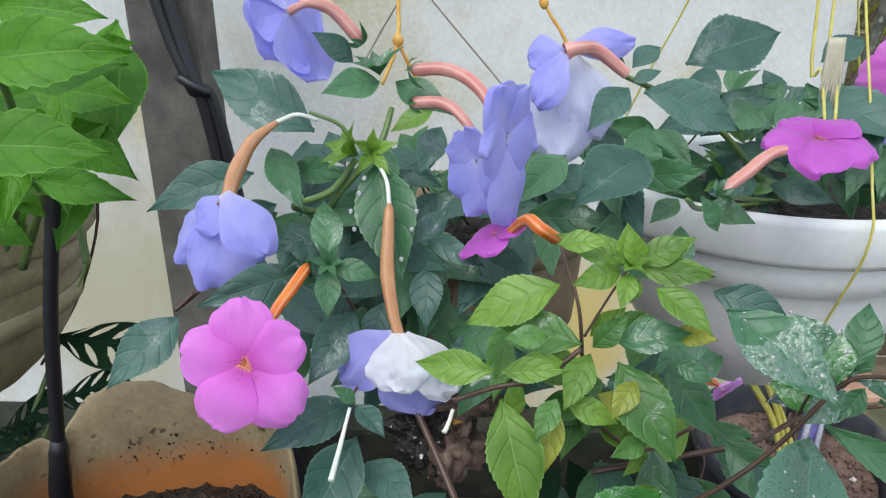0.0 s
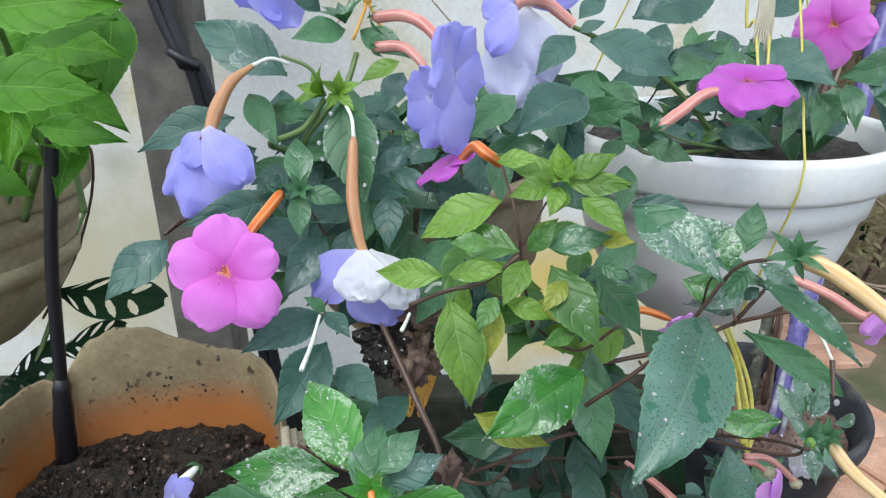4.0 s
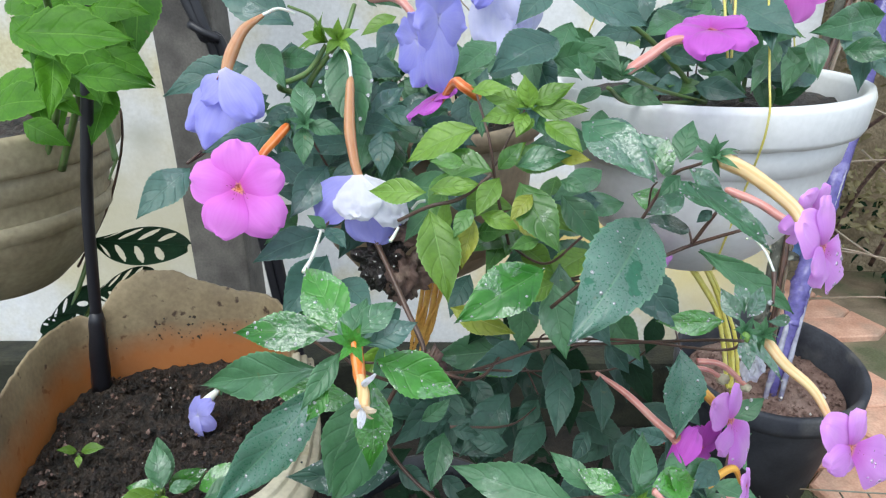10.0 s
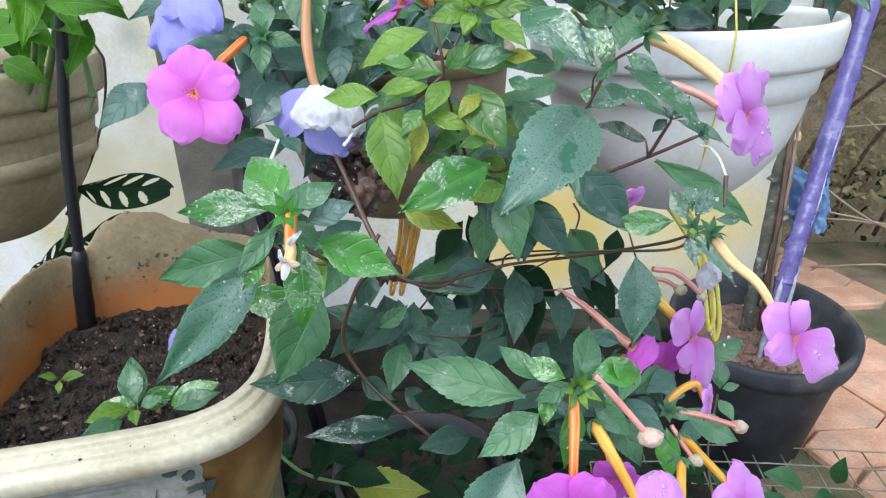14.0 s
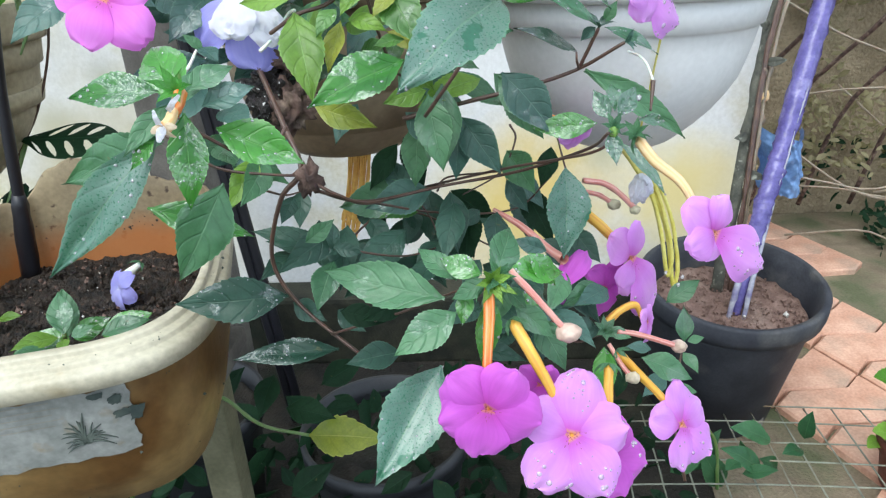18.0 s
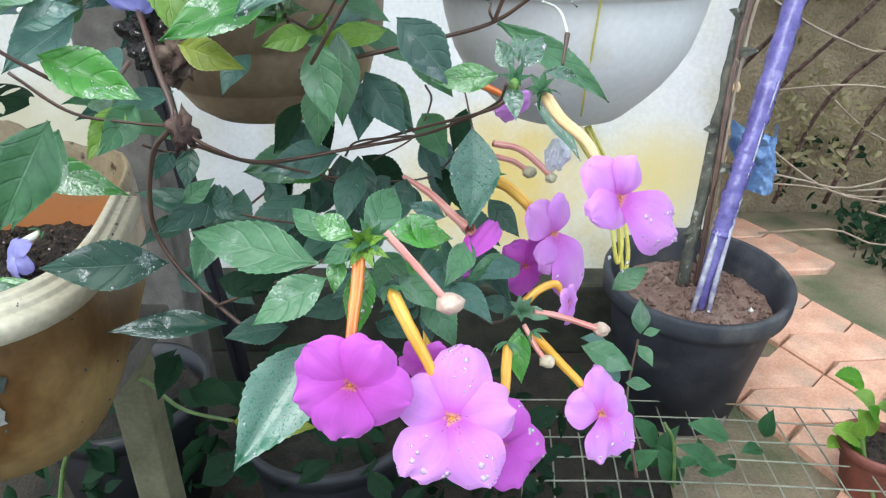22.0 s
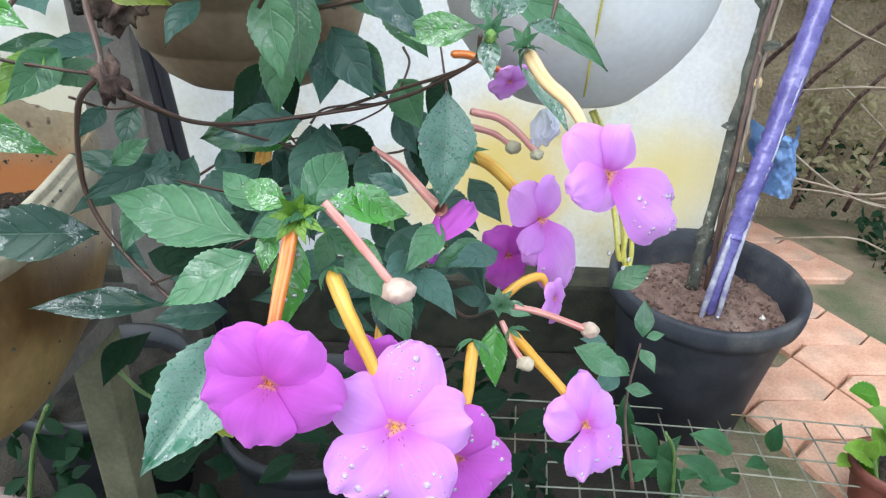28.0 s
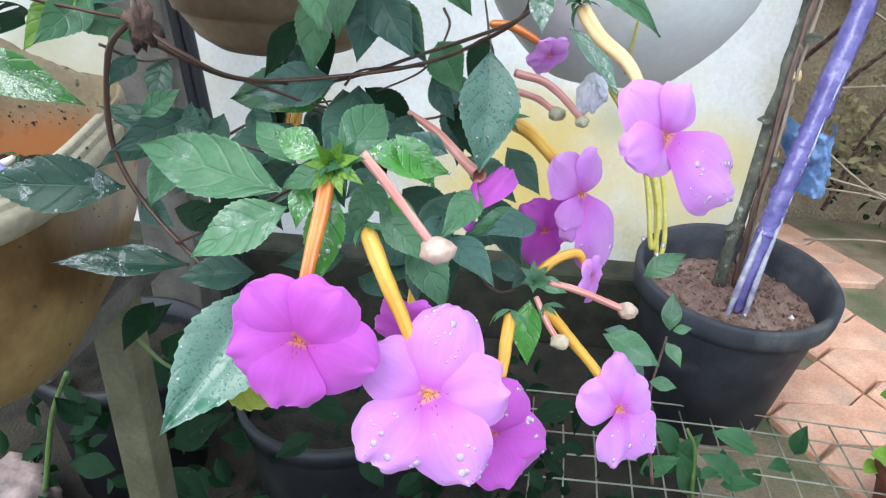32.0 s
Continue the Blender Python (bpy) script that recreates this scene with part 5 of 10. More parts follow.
leaf(pink_plant, (0.1128, 0.2636, 0.7903), (0.074, 0.2482, 0.812), 0.0169, (-0.0417, -0.6115, 0.7901), "mid")
leaf(pink_plant, (0.0913, 0.2786, 0.8161), (0.0646, 0.249, 0.802), 0.0156, (-0.1929, -0.7203, 0.6663), "dark")
leaf(pink_plant, (-0.0366, 0.2524, 0.7749), (-0.0615, 0.2293, 0.777), 0.0139, (0.3264, -0.5789, 0.7472), "mid")
leaf(pink_plant, (-0.0473, 0.2365, 0.7784), (-0.0228, 0.2102, 0.7712), 0.0149, (0.0897, -0.5232, 0.8475), "mid")
leaf(pink_plant, (-0.0407, 0.2423, 0.7694), (-0.0027, 0.2162, 0.7622), 0.0183, (0.0157, -0.4967, 0.8678), "mid")
leaf(pink_plant, (-0.0354, 0.2507, 0.7725), (-0.0545, 0.2256, 0.7696), 0.0137, (0.1242, -0.7498, 0.65), "dark")
leaf(pink_plant, (-0.0025, 0.2256, 0.7837), (-0.0244, 0.1997, 0.7789), 0.0145, (0.1527, -0.5, 0.8524), "dark")
leaf(back_plant, (0.2153, 0.4639, 0.886), (0.2275, 0.4327, 0.8669), 0.0168, (-0.1596, -0.9502, 0.2675), "mid")
leaf(back_plant, (0.2752, 0.4132, 0.8977), (0.2471, 0.3762, 0.8655), 0.0181, (-0.5263, -0.698, 0.4856), "mid")
leaf(back_plant, (0.1775, 0.4359, 0.8511), (0.1243, 0.4156, 0.8613), 0.0213, (-0.0479, -0.9149, 0.4007), "mid")
leaf(back_plant, (0.2429, 0.4398, 0.8663), (0.194, 0.4291, 0.9004), 0.0214, (-0.152, -0.9003, 0.4078), "dark")
leaf(back_plant, (0.1604, 0.4375, 0.8733), (0.1153, 0.4189, 0.8873), 0.0183, (-0.1061, -0.9743, 0.1986), "mid")
leaf(back_plant, (0.1966, 0.4051, 0.869), (0.2252, 0.3801, 0.8649), 0.0172, (-0.1899, -0.8912, 0.4118), "dark")
leaf(back_plant, (0.2468, 0.398, 0.8999), (0.2192, 0.3621, 0.8703), 0.0154, (-0.4535, -0.8782, 0.152), "mid")
leaf(back_plant, (0.163, 0.4218, 0.8641), (0.1841, 0.4092, 0.8913), 0.0178, (-0.4032, -0.8095, 0.4267), "dark")
leaf(back_plant, (0.2411, 0.4295, 0.9114), (0.2212, 0.3891, 0.8705), 0.0194, (-0.4916, -0.6425, 0.5878), "mid")
leaf(back_plant, (0.2072, 0.4375, 0.8728), (0.1941, 0.4033, 0.847), 0.0161, (-0.4509, -0.8558, 0.2536), "dark")
leaf(back_plant, (0.261, 0.4307, 0.8529), (0.2831, 0.4128, 0.8667), 0.0153, (-0.6158, -0.7544, 0.2274), "mid")
leaf(back_plant, (0.2572, 0.4391, 0.8672), (0.2532, 0.4062, 0.8444), 0.0146, (-0.2442, -0.9249, 0.2914), "mid")
leaf(back_plant, (0.2587, 0.4637, 0.8926), (0.2594, 0.426, 0.8579), 0.0204, (-0.1398, -0.7905, 0.5963), "mid")
leaf(back_plant, (0.1159, 0.4022, 0.9035), (0.1362, 0.3709, 0.884), 0.0191, (-0.08, -0.849, 0.5224), "mid")
leaf(back_plant, (0.1315, 0.4307, 0.8945), (0.088, 0.4115, 0.9069), 0.0162, (-0.1185, -0.9444, 0.3068), "mid")
leaf(back_plant, (0.1731, 0.4662, 0.935), (0.15, 0.4262, 0.8951), 0.0213, (-0.1298, -0.8384, 0.5294), "dark")
leaf(back_plant, (0.205, 0.4101, 0.9208), (0.1827, 0.3765, 0.897), 0.0144, (-0.3336, -0.8618, 0.3821), "mid")
leaf(back_plant, (0.223, 0.4302, 0.8998), (0.2279, 0.3973, 0.8768), 0.0144, (-0.4677, -0.7201, 0.5126), "mid")
leaf(back_plant, (0.162, 0.4231, 0.906), (0.1178, 0.397, 0.9014), 0.0200, (-0.206, -0.8579, 0.4707), "dark")
leaf(back_plant, (0.1652, 0.441, 0.9056), (0.1999, 0.4232, 0.9191), 0.0200, (-0.2136, -0.7991, 0.5619), "dark")
leaf(back_plant, (0.1655, 0.4493, 0.8903), (0.2005, 0.4406, 0.9268), 0.0248, (-0.1895, -0.7941, 0.5775), "dark")
leaf(lime_plant, (-0.2154, 0.3772, 0.9562), (-0.198, 0.3332, 0.9053), 0.0234, (0.2255, -0.8303, 0.5096), "lime")
leaf(lime_plant, (-0.2982, 0.358, 0.8668), (-0.2257, 0.3388, 0.8759), 0.0288, (0.5449, -0.6554, 0.523), "lime")
leaf(lime_plant, (-0.2348, 0.4047, 0.9099), (-0.1801, 0.3691, 0.8787), 0.0239, (0.4177, -0.8782, 0.233), "lime")
leaf(lime_plant, (-0.2614, 0.4506, 0.9614), (-0.2354, 0.4021, 0.8989), 0.0321, (0.1923, -0.8104, 0.5534), "lime")
leaf(lime_plant, (-0.294, 0.4153, 0.9293), (-0.2229, 0.391, 0.9257), 0.0281, (0.5527, -0.7825, 0.2868), "lime")
leaf(lime_plant, (-0.3363, 0.4121, 0.8621), (-0.2525, 0.3945, 0.875), 0.0371, (0.342, -0.691, 0.6369), "lime")
leaf(lime_plant, (-0.2636, 0.3596, 0.9261), (-0.2196, 0.3267, 0.9018), 0.0192, (0.2717, -0.9186, 0.2871), "lime")
leaf(lime_plant, (-0.257, 0.4186, 0.9435), (-0.2272, 0.376, 0.8957), 0.0268, (0.6018, -0.7584, 0.2506), "lime")
leaf(lime_plant, (-0.2122, 0.4079, 0.9327), (-0.2159, 0.3644, 0.8835), 0.0223, (0.3574, -0.7543, 0.5507), "lime")
leaf(lime_plant, (-0.2597, 0.3758, 0.9062), (-0.1867, 0.3561, 0.9141), 0.0247, (0.4539, -0.8715, 0.1854), "lime")
leaf(lime_plant, (-0.2896, 0.3999, 0.8985), (-0.2154, 0.3812, 0.9087), 0.0270, (0.3693, -0.9138, 0.1691), "lime")
leaf(lime_plant, (-0.284, 0.4611, 0.9683), (-0.2567, 0.4141, 0.9094), 0.0282, (0.6571, -0.7424, 0.1309), "lime")
leaf(lime_plant, (-0.2438, 0.3715, 0.8896), (-0.1985, 0.3415, 0.8723), 0.0202, (0.2593, -0.7578, 0.5987), "lime")
leaf(lime_plant, (-0.316, 0.429, 0.8734), (-0.2671, 0.3911, 0.8367), 0.0230, (0.6338, -0.6109, 0.4745), "lime")
leaf(lime_plant, (-0.2355, 0.3865, 0.9431), (-0.2466, 0.3383, 0.8825), 0.0266, (0.3176, -0.9192, 0.2328), "lime")
leaf(lime_plant, (-0.2584, 0.4092, 0.9212), (-0.2517, 0.3641, 0.8676), 0.0249, (0.5461, -0.8007, 0.2464), "lime")
leaf(lime_plant, (-0.216, 0.4488, 0.9634), (-0.2196, 0.4004, 0.9018), 0.0260, (0.3152, -0.9472, 0.0581), "lime")
leaf(lime_plant, (-0.2343, 0.3526, 0.9099), (-0.2248, 0.3124, 0.8686), 0.0197, (0.5718, -0.5526, 0.6063), "lime")
leaf(lime_plant, (-0.2507, 0.4151, 0.9305), (-0.2565, 0.3756, 0.8913), 0.0182, (0.4226, -0.7831, 0.4562), "lime")
leaf(lime_plant, (-0.3137, 0.434, 0.9331), (-0.2316, 0.4071, 0.9228), 0.0412, (0.5704, -0.6752, 0.4676), "lime")
leaf(lime_plant, (-0.2365, 0.4463, 0.9467), (-0.2055, 0.4038, 0.899), 0.0269, (0.3305, -0.8518, 0.4065), "lime")
leaf(lime_plant, (-0.2058, 0.4293, 0.953), (-0.1981, 0.3828, 0.896), 0.0299, (0.5161, -0.8549, 0.0529), "lime")
leaf(lime_plant, (-0.2966, 0.4345, 0.8892), (-0.2721, 0.3883, 0.8327), 0.0247, (0.6234, -0.6561, 0.4254), "lime")
leaf(lime_plant, (-0.2179, 0.3815, 0.8798), (-0.2207, 0.3435, 0.8441), 0.0202, (0.4937, -0.8107, 0.3146), "lime")
leaf(lime_plant, (-0.258, 0.4296, 0.9342), (-0.2115, 0.3927, 0.9), 0.0250, (0.4383, -0.8258, 0.3549), "lime")
leaf(lime_plant, (-0.2774, 0.4049, 0.9227), (-0.2016, 0.39, 0.9422), 0.0326, (0.5335, -0.7584, 0.3745), "lime")
# Inner leaves take the darker copy, so their shade is in the colour.
leaf(pink_plant, (0.0369, 0.2713, 0.7024), (0.0084, 0.242, 0.6951), 0.0164, (0.42, -0.7609, 0.4947), "shadow")
leaf(pink_plant, (0.0203, 0.2137, 0.7356), (-0.0055, 0.1838, 0.7264), 0.0159, (0.3732, -0.8178, 0.4381), "shadow")
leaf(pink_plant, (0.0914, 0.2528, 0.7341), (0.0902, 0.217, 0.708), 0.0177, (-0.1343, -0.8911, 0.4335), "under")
leaf(pink_plant, (0.0842, 0.2262, 0.7451), (0.0787, 0.1929, 0.7253), 0.0152, (0.0049, -0.7886, 0.6149), "shadow")
leaf(pink_plant, (0.1081, 0.2334, 0.7363), (0.105, 0.2022, 0.7209), 0.0133, (0.1721, -0.8486, 0.5003), "shadow")
leaf(pink_plant, (0.0646, 0.2758, 0.7111), (0.0354, 0.25, 0.7097), 0.0160, (0.3154, -0.642, 0.6988), "shadow")
leaf(pink_plant, (0.1217, 0.2826, 0.7323), (0.1284, 0.2472, 0.7084), 0.0158, (0.1439, -0.8441, 0.5166), "shadow")
leaf(pink_plant, (0.1165, 0.2324, 0.6933), (0.1286, 0.2017, 0.6791), 0.0150, (0.1682, -0.6024, 0.7803), "shadow")
leaf(pink_plant, (0.0255, 0.2512, 0.6843), (0.0488, 0.2246, 0.678), 0.0122, (0.1602, -0.7298, 0.6646), "shadow")
leaf(pink_plant, (0.1273, 0.2612, 0.6785), (0.0957, 0.2328, 0.6719), 0.0172, (-0.2157, -0.8801, 0.4229), "shadow")
leaf(pink_plant, (0.0494, 0.252, 0.6987), (0.0249, 0.2278, 0.7005), 0.0138, (0.0137, -0.8018, 0.5974), "shadow")
leaf(pink_plant, (0.0133, 0.2317, 0.7027), (0.0543, 0.2073, 0.7), 0.0175, (0.3325, -0.7446, 0.5788), "shadow")
leaf(pink_plant, (0.0568, 0.2738, 0.7262), (0.055, 0.2428, 0.7123), 0.0122, (0.2373, -0.8113, 0.5343), "shadow")
leaf(pink_plant, (0.0776, 0.2275, 0.6669), (0.0517, 0.2042, 0.6708), 0.0138, (0.3098, -0.7897, 0.5295), "shadow")
leaf(pink_plant, (0.1001, 0.2619, 0.6891), (0.1321, 0.2356, 0.6829), 0.0193, (0.2717, -0.7664, 0.5821), "shadow")
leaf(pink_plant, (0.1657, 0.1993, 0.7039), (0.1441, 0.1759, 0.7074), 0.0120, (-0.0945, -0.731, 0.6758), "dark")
leaf(pink_plant, (0.1093, 0.2088, 0.6921), (0.1287, 0.1818, 0.6857), 0.0120, (-0.0892, -0.8556, 0.5099), "shadow")
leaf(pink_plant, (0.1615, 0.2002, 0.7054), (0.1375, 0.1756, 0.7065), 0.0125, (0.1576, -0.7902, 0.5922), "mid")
leaf(pink_plant, (0.1285, 0.2174, 0.6851), (0.1314, 0.186, 0.6705), 0.0132, (-0.1442, -0.8412, 0.5212), "shadow")
leaf(pink_plant, (0.094, 0.1796, 0.7036), (0.1193, 0.1576, 0.7072), 0.0102, (0.0753, -0.9008, 0.4277), "shadow")
leaf(pink_plant, (0.0968, 0.1956, 0.6993), (0.0763, 0.1707, 0.6996), 0.0144, (-0.0582, -0.7734, 0.6312), "shadow")
leaf(pink_plant, (0.1141, 0.1963, 0.6829), (0.0997, 0.1704, 0.6807), 0.0129, (-0.1417, -0.7637, 0.6298), "shadow")
leaf(pink_plant, (0.1166, 0.2041, 0.6902), (0.0974, 0.1782, 0.6882), 0.0130, (0.0705, -0.8661, 0.4949), "shadow")
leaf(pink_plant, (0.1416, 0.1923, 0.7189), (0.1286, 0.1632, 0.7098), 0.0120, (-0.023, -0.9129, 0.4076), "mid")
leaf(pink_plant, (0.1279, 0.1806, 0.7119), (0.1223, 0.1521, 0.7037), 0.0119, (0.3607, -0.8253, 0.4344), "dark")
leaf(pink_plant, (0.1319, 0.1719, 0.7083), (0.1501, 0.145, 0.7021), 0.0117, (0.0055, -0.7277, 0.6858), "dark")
leaf(pink_plant, (0.1455, 0.2233, 0.7048), (0.1613, 0.1908, 0.6872), 0.0149, (-0.1173, -0.9049, 0.4091), "shadow")
leaf(pink_plant, (0.1546, 0.2253, 0.6907), (0.1317, 0.1993, 0.6888), 0.0129, (0.1285, -0.6906, 0.7117), "shadow")
leaf(pink_plant, (0.0958, 0.1758, 0.6845), (0.1194, 0.1543, 0.6891), 0.0097, (0.1122, -0.732, 0.672), "shadow")
stem(blue_plant, [(-0.0411, 0.3, 0.8862), (-0.0538, 0.2804, 0.8915), (-0.0413, 0.2745, 0.9086), (-0.0309, 0.2763, 0.9208), (-0.0266, 0.287, 0.934)], 0.0018, 0.0013, "green")
stem(blue_plant, [(-0.0355, 0.298, 0.881), (-0.0695, 0.2802, 0.8915), (-0.0518, 0.2735, 0.9012), (-0.041, 0.2748, 0.9148)], 0.0018, 0.0013, "green")
stem(blue_plant, [(-0.041, 0.2753, 0.916), (-0.0462, 0.2738, 0.9285), (-0.0585, 0.2708, 0.9349)], 0.0012, 0.0007, "green")
stem(blue_plant, [(-0.0415, 0.2548, 0.8541), (-0.0472, 0.2501, 0.8695), (-0.0493, 0.2452, 0.8789)], 0.0012, 0.0010, "stem")
stem(blue_plant, [(-0.0313, 0.2464, 0.833), (-0.0389, 0.2294, 0.831), (-0.0385, 0.223, 0.8287)], 0.0012, 0.0010, "stem")
stem(blue_plant, [(-0.106, 0.2476, 0.865), (-0.1112, 0.2404, 0.8606), (-0.1023, 0.2588, 0.866), (-0.0882, 0.2867, 0.8814)], 0.0015, 0.0010, "stem")
calyx(blue_plant, (-0.0317, 0.2922, 0.947), (-0.2, -0.3, 1), 0.0152, count=7, look_='mid')
calyx(blue_plant, (-0.0414, 0.2743, 0.9162), (-0.6, -0.3, 0.5), 0.0174, count=6, look_='light')
calyx(blue_plant, (-0.0345, 0.2738, 0.9175), (0.2, -0.6, 0.2), 0.0149, count=5, look_='light')
nodding = part("flower", tube_mesh("flower", [(-0.0726, 0.2731, 0.9303), (-0.0813, 0.2661, 0.9238), (-0.0874, 0.2605, 0.9128), (-0.0895, 0.2564, 0.9053), (-0.0896, 0.2535, 0.9006)], [0.0011, 0.0027, 0.0034, 0.0028, 0.0046], 34, 12, False, 0.06), TUBE["tan"], blue_plant)
lobe(nodding, (-0.0895, 0.2583, 0.9019), (-0.1142, 0.2534, 0.8743), 0.0261, (-0.50, -1, 0.10), "blue", 0.0, 0.10)
lobe(nodding, (-0.0866, 0.2538, 0.8986), (-0.1015, 0.2458, 0.8657), 0.0315, (-0.10, -1, 0.20), "blue", 0.0, 0.10)
lobe(nodding, (-0.0897, 0.2536, 0.9035), (-0.1056, 0.2518, 0.8917), 0.0180, (-0.50, -1, 0.50), "blue", 0.0, 0.12)
lobe(nodding, (-0.0901, 0.2515, 0.9065), (-0.0729, 0.239, 0.8855), 0.0216, (0.35, -1, 0.35), "blue", 0.0, 0.12)
stem(blue_plant, [(-0.0726, 0.2731, 0.9303), (-0.064, 0.2734, 0.9334), (-0.056, 0.2746, 0.9308)], 0.0010, 0.0007, "white", name='style')
nodding = part("flower", tube_mesh("flower", [(-0.0257, 0.2554, 0.9007), (-0.0254, 0.2497, 0.8974), (-0.0258, 0.2418, 0.8777), (-0.0232, 0.2338, 0.8632), (-0.0213, 0.2312, 0.8567), (-0.0208, 0.2302, 0.8541)], [0.001, 0.0022, 0.003, 0.0024, 0.0022, 0.0034], 34, 12, False, 0.06), TUBE["tan"], blue_plant)
lobe(nodding, (-0.023, 0.2334, 0.8541), (-0.0476, 0.23, 0.8355), 0.0251, (-0.60, -1, 0.30), "blue", 0.0, 0.10)
lobe(nodding, (-0.0175, 0.2348, 0.8519), (-0.0133, 0.2245, 0.8208), 0.0309, (0.10, -1, 0.10), "blue", 0.0, 0.05)
lobe(nodding, (-0.0188, 0.23, 0.8562), (0.0023, 0.2184, 0.8374), 0.0205, (0.60, -1, 0.30), "white", 0.0, 0.12)
lobe(nodding, (-0.021, 0.2284, 0.8575), (-0.0216, 0.2146, 0.8395), 0.0259, (-0.20, -1, 0.50), "white", 0.0, 0.12)
stem(blue_plant, [(-0.0257, 0.2554, 0.9007), (-0.0271, 0.2609, 0.9092), (-0.0325, 0.2709, 0.9156)], 0.0010, 0.0007, "white", name='style')
flower(blue_plant, (0.0206, 0.2489, 0.929), (0.8168, -0.5597, -0.0465), 0.0252, [(-0.0181, 0.2828, 0.9501), (-0.0031, 0.2749, 0.9513), (0.0077, 0.2646, 0.947), (0.0139, 0.2571, 0.9389)], 'blue', "pink", angles=(115, 60, 195, 275, 345), lobes=(0.9, 0.8, 0.75, 1.35, 0.8), reflex=-0.02, wide=1.0, r_tube=(0.00247, 0.00269, 0.00225))
flower(blue_plant, (0.008, 0.2572, 0.9176), (-0.8281, -0.5954, -0.0908), 0.0197, [(-0.0182, 0.2798, 0.9373), (-0.0044, 0.2738, 0.938), (0.0046, 0.2651, 0.9322)], 'blue', "pink", angles=(110, 170, 220, 265, 330), lobes=(0.75, 0.85, 1.0, 1.15, 0.8), reflex=-0.05, wide=1.05, r_tube=(0.00235, 0.00258, 0.00211))
flower(blue_plant, (-0.0679, 0.2826, 0.9719), (-0.86, 0.3428, -0.4101), 0.0249, [(-0.0382, 0.2864, 0.9609), (-0.049, 0.2855, 0.9729), (-0.0571, 0.2812, 0.9762)], 'blue', "pink", angles=(90, 20, -40, -90, -150), lobes=(0.8, 0.8, 1, 1.15, 1.0), reflex=-0.1, wide=1.45, r_tube=(0.00249, 0.00272, 0.00226))
nodding = part("flower", tube_mesh("flower", [(0.0824, 0.33, 0.9438), (0.0674, 0.3287, 0.9546), (0.0559, 0.3182, 0.9564), (0.0503, 0.3175, 0.9549)], [0.0028, 0.0034, 0.003, 0.0042], 30, 12, False, 0.06), TUBE["pink"], blue_plant)
lobe(nodding, (0.05, 0.3152, 0.9544), (0.0373, 0.3072, 0.934), 0.019, (-0.5, -1, 0.2), "blue", 0.0, 0.1)
lobe(nodding, (0.0506, 0.3196, 0.9548), (0.034, 0.319, 0.9538), 0.019, (-0.3, -1, 0.5), "blue", 0.0, 0.12)
lobe(nodding, (0.0533, 0.3286, 0.9558), (0.0859, 0.331, 0.9606), 0.017, (0.2, -1, 0.5), "blue", 0.0, 0.05)
lobe(nodding, (0.0538, 0.3305, 0.9524), (0.0488, 0.3119, 0.9037), 0.036, (-0.2, -1, 0.1), "pale", 0.0, 0.05)
lobe(nodding, (0.0553, 0.3285, 0.9525), (0.0689, 0.3157, 0.9184), 0.03, (0.2, -1, 0.1), "pale", 0.0, 0.08)
flower(blue_plant, (-0.0716, 0.1997, 0.86), (0.1658, -0.8641, 0.3637), 0.0242, [(-0.0571, 0.2433, 0.8796), (-0.0616, 0.2304, 0.8745), (-0.0661, 0.2196, 0.8692)], 'rose', "orange", roll=-31, lobes=(0.98, 1.0, 1.02, 1.08, 0.92), wide=0.88, r_tube=(0.00209, 0.0025, 0.00209))
flower(blue_plant, (0.0162, 0.2537, 0.8901), (-0.4517, -0.0527, 0.8671), 0.0149, [(0.0396, 0.2378, 0.8926), (0.032, 0.2307, 0.8994), (0.0271, 0.2395, 0.8999)], 'magenta', "orange", r_tube=(0.00217, 0.00265, 0.00241))
stem(blue_plant, [(-0.0387, 0.2141, 0.8332), (-0.0406, 0.2026, 0.826), (-0.0409, 0.183, 0.8256)], 0.0007, 0.0011, "white", name='style')
stem(blue_plant, [(0.0003, 0.2076, 0.8373), (-0.0013, 0.2024, 0.8353), (-0.0027, 0.1986, 0.8339)], 0.0007, 0.0009, "white", name='style')
stem(blue_plant, [(0.0069, 0.2109, 0.8455), (0.0102, 0.2103, 0.8491), (0.0135, 0.2087, 0.8504)], 0.0007, 0.0009, "white", name='style')
leaf(pink_plant, (0.0586, 0.2123, 0.893), (0.0353, 0.2207, 0.9012), 0.0100, (-0.2305, -0.6942, 0.6818), "light")
leaf(pink_plant, (0.0594, 0.2114, 0.8933), (0.0596, 0.2179, 0.9068), 0.0073, (-0.1052, -0.8999, 0.4233), "light")
leaf(pink_plant, (0.0623, 0.2108, 0.8946), (0.0809, 0.2104, 0.9037), 0.0101, (-0.1071, -0.7117, 0.6943), "light")
leaf(pink_plant, (0.0623, 0.2101, 0.8927), (0.0866, 0.2029, 0.8929), 0.0089, (-0.4817, -0.7895, 0.3804), "light")
leaf(pink_plant, (0.0574, 0.2107, 0.8918), (0.0394, 0.2049, 0.8886), 0.0093, (-0.3299, -0.8565, 0.397), "light")
leaf(pink_plant, (0.06, 0.2086, 0.8917), (0.0548, 0.1984, 0.8826), 0.0071, (-0.0899, -0.8134, 0.5747), "light")
leaf(pink_plant, (0.0677, 0.205, 0.888), (0.083, 0.1903, 0.8776), 0.0115, (0.043, -0.6553, 0.7542), "light")
leaf(pink_plant, (0.0575, 0.2174, 0.8924), (0.0529, 0.2305, 0.8983), 0.0073, (0.118, -0.8899, 0.4406), "light")
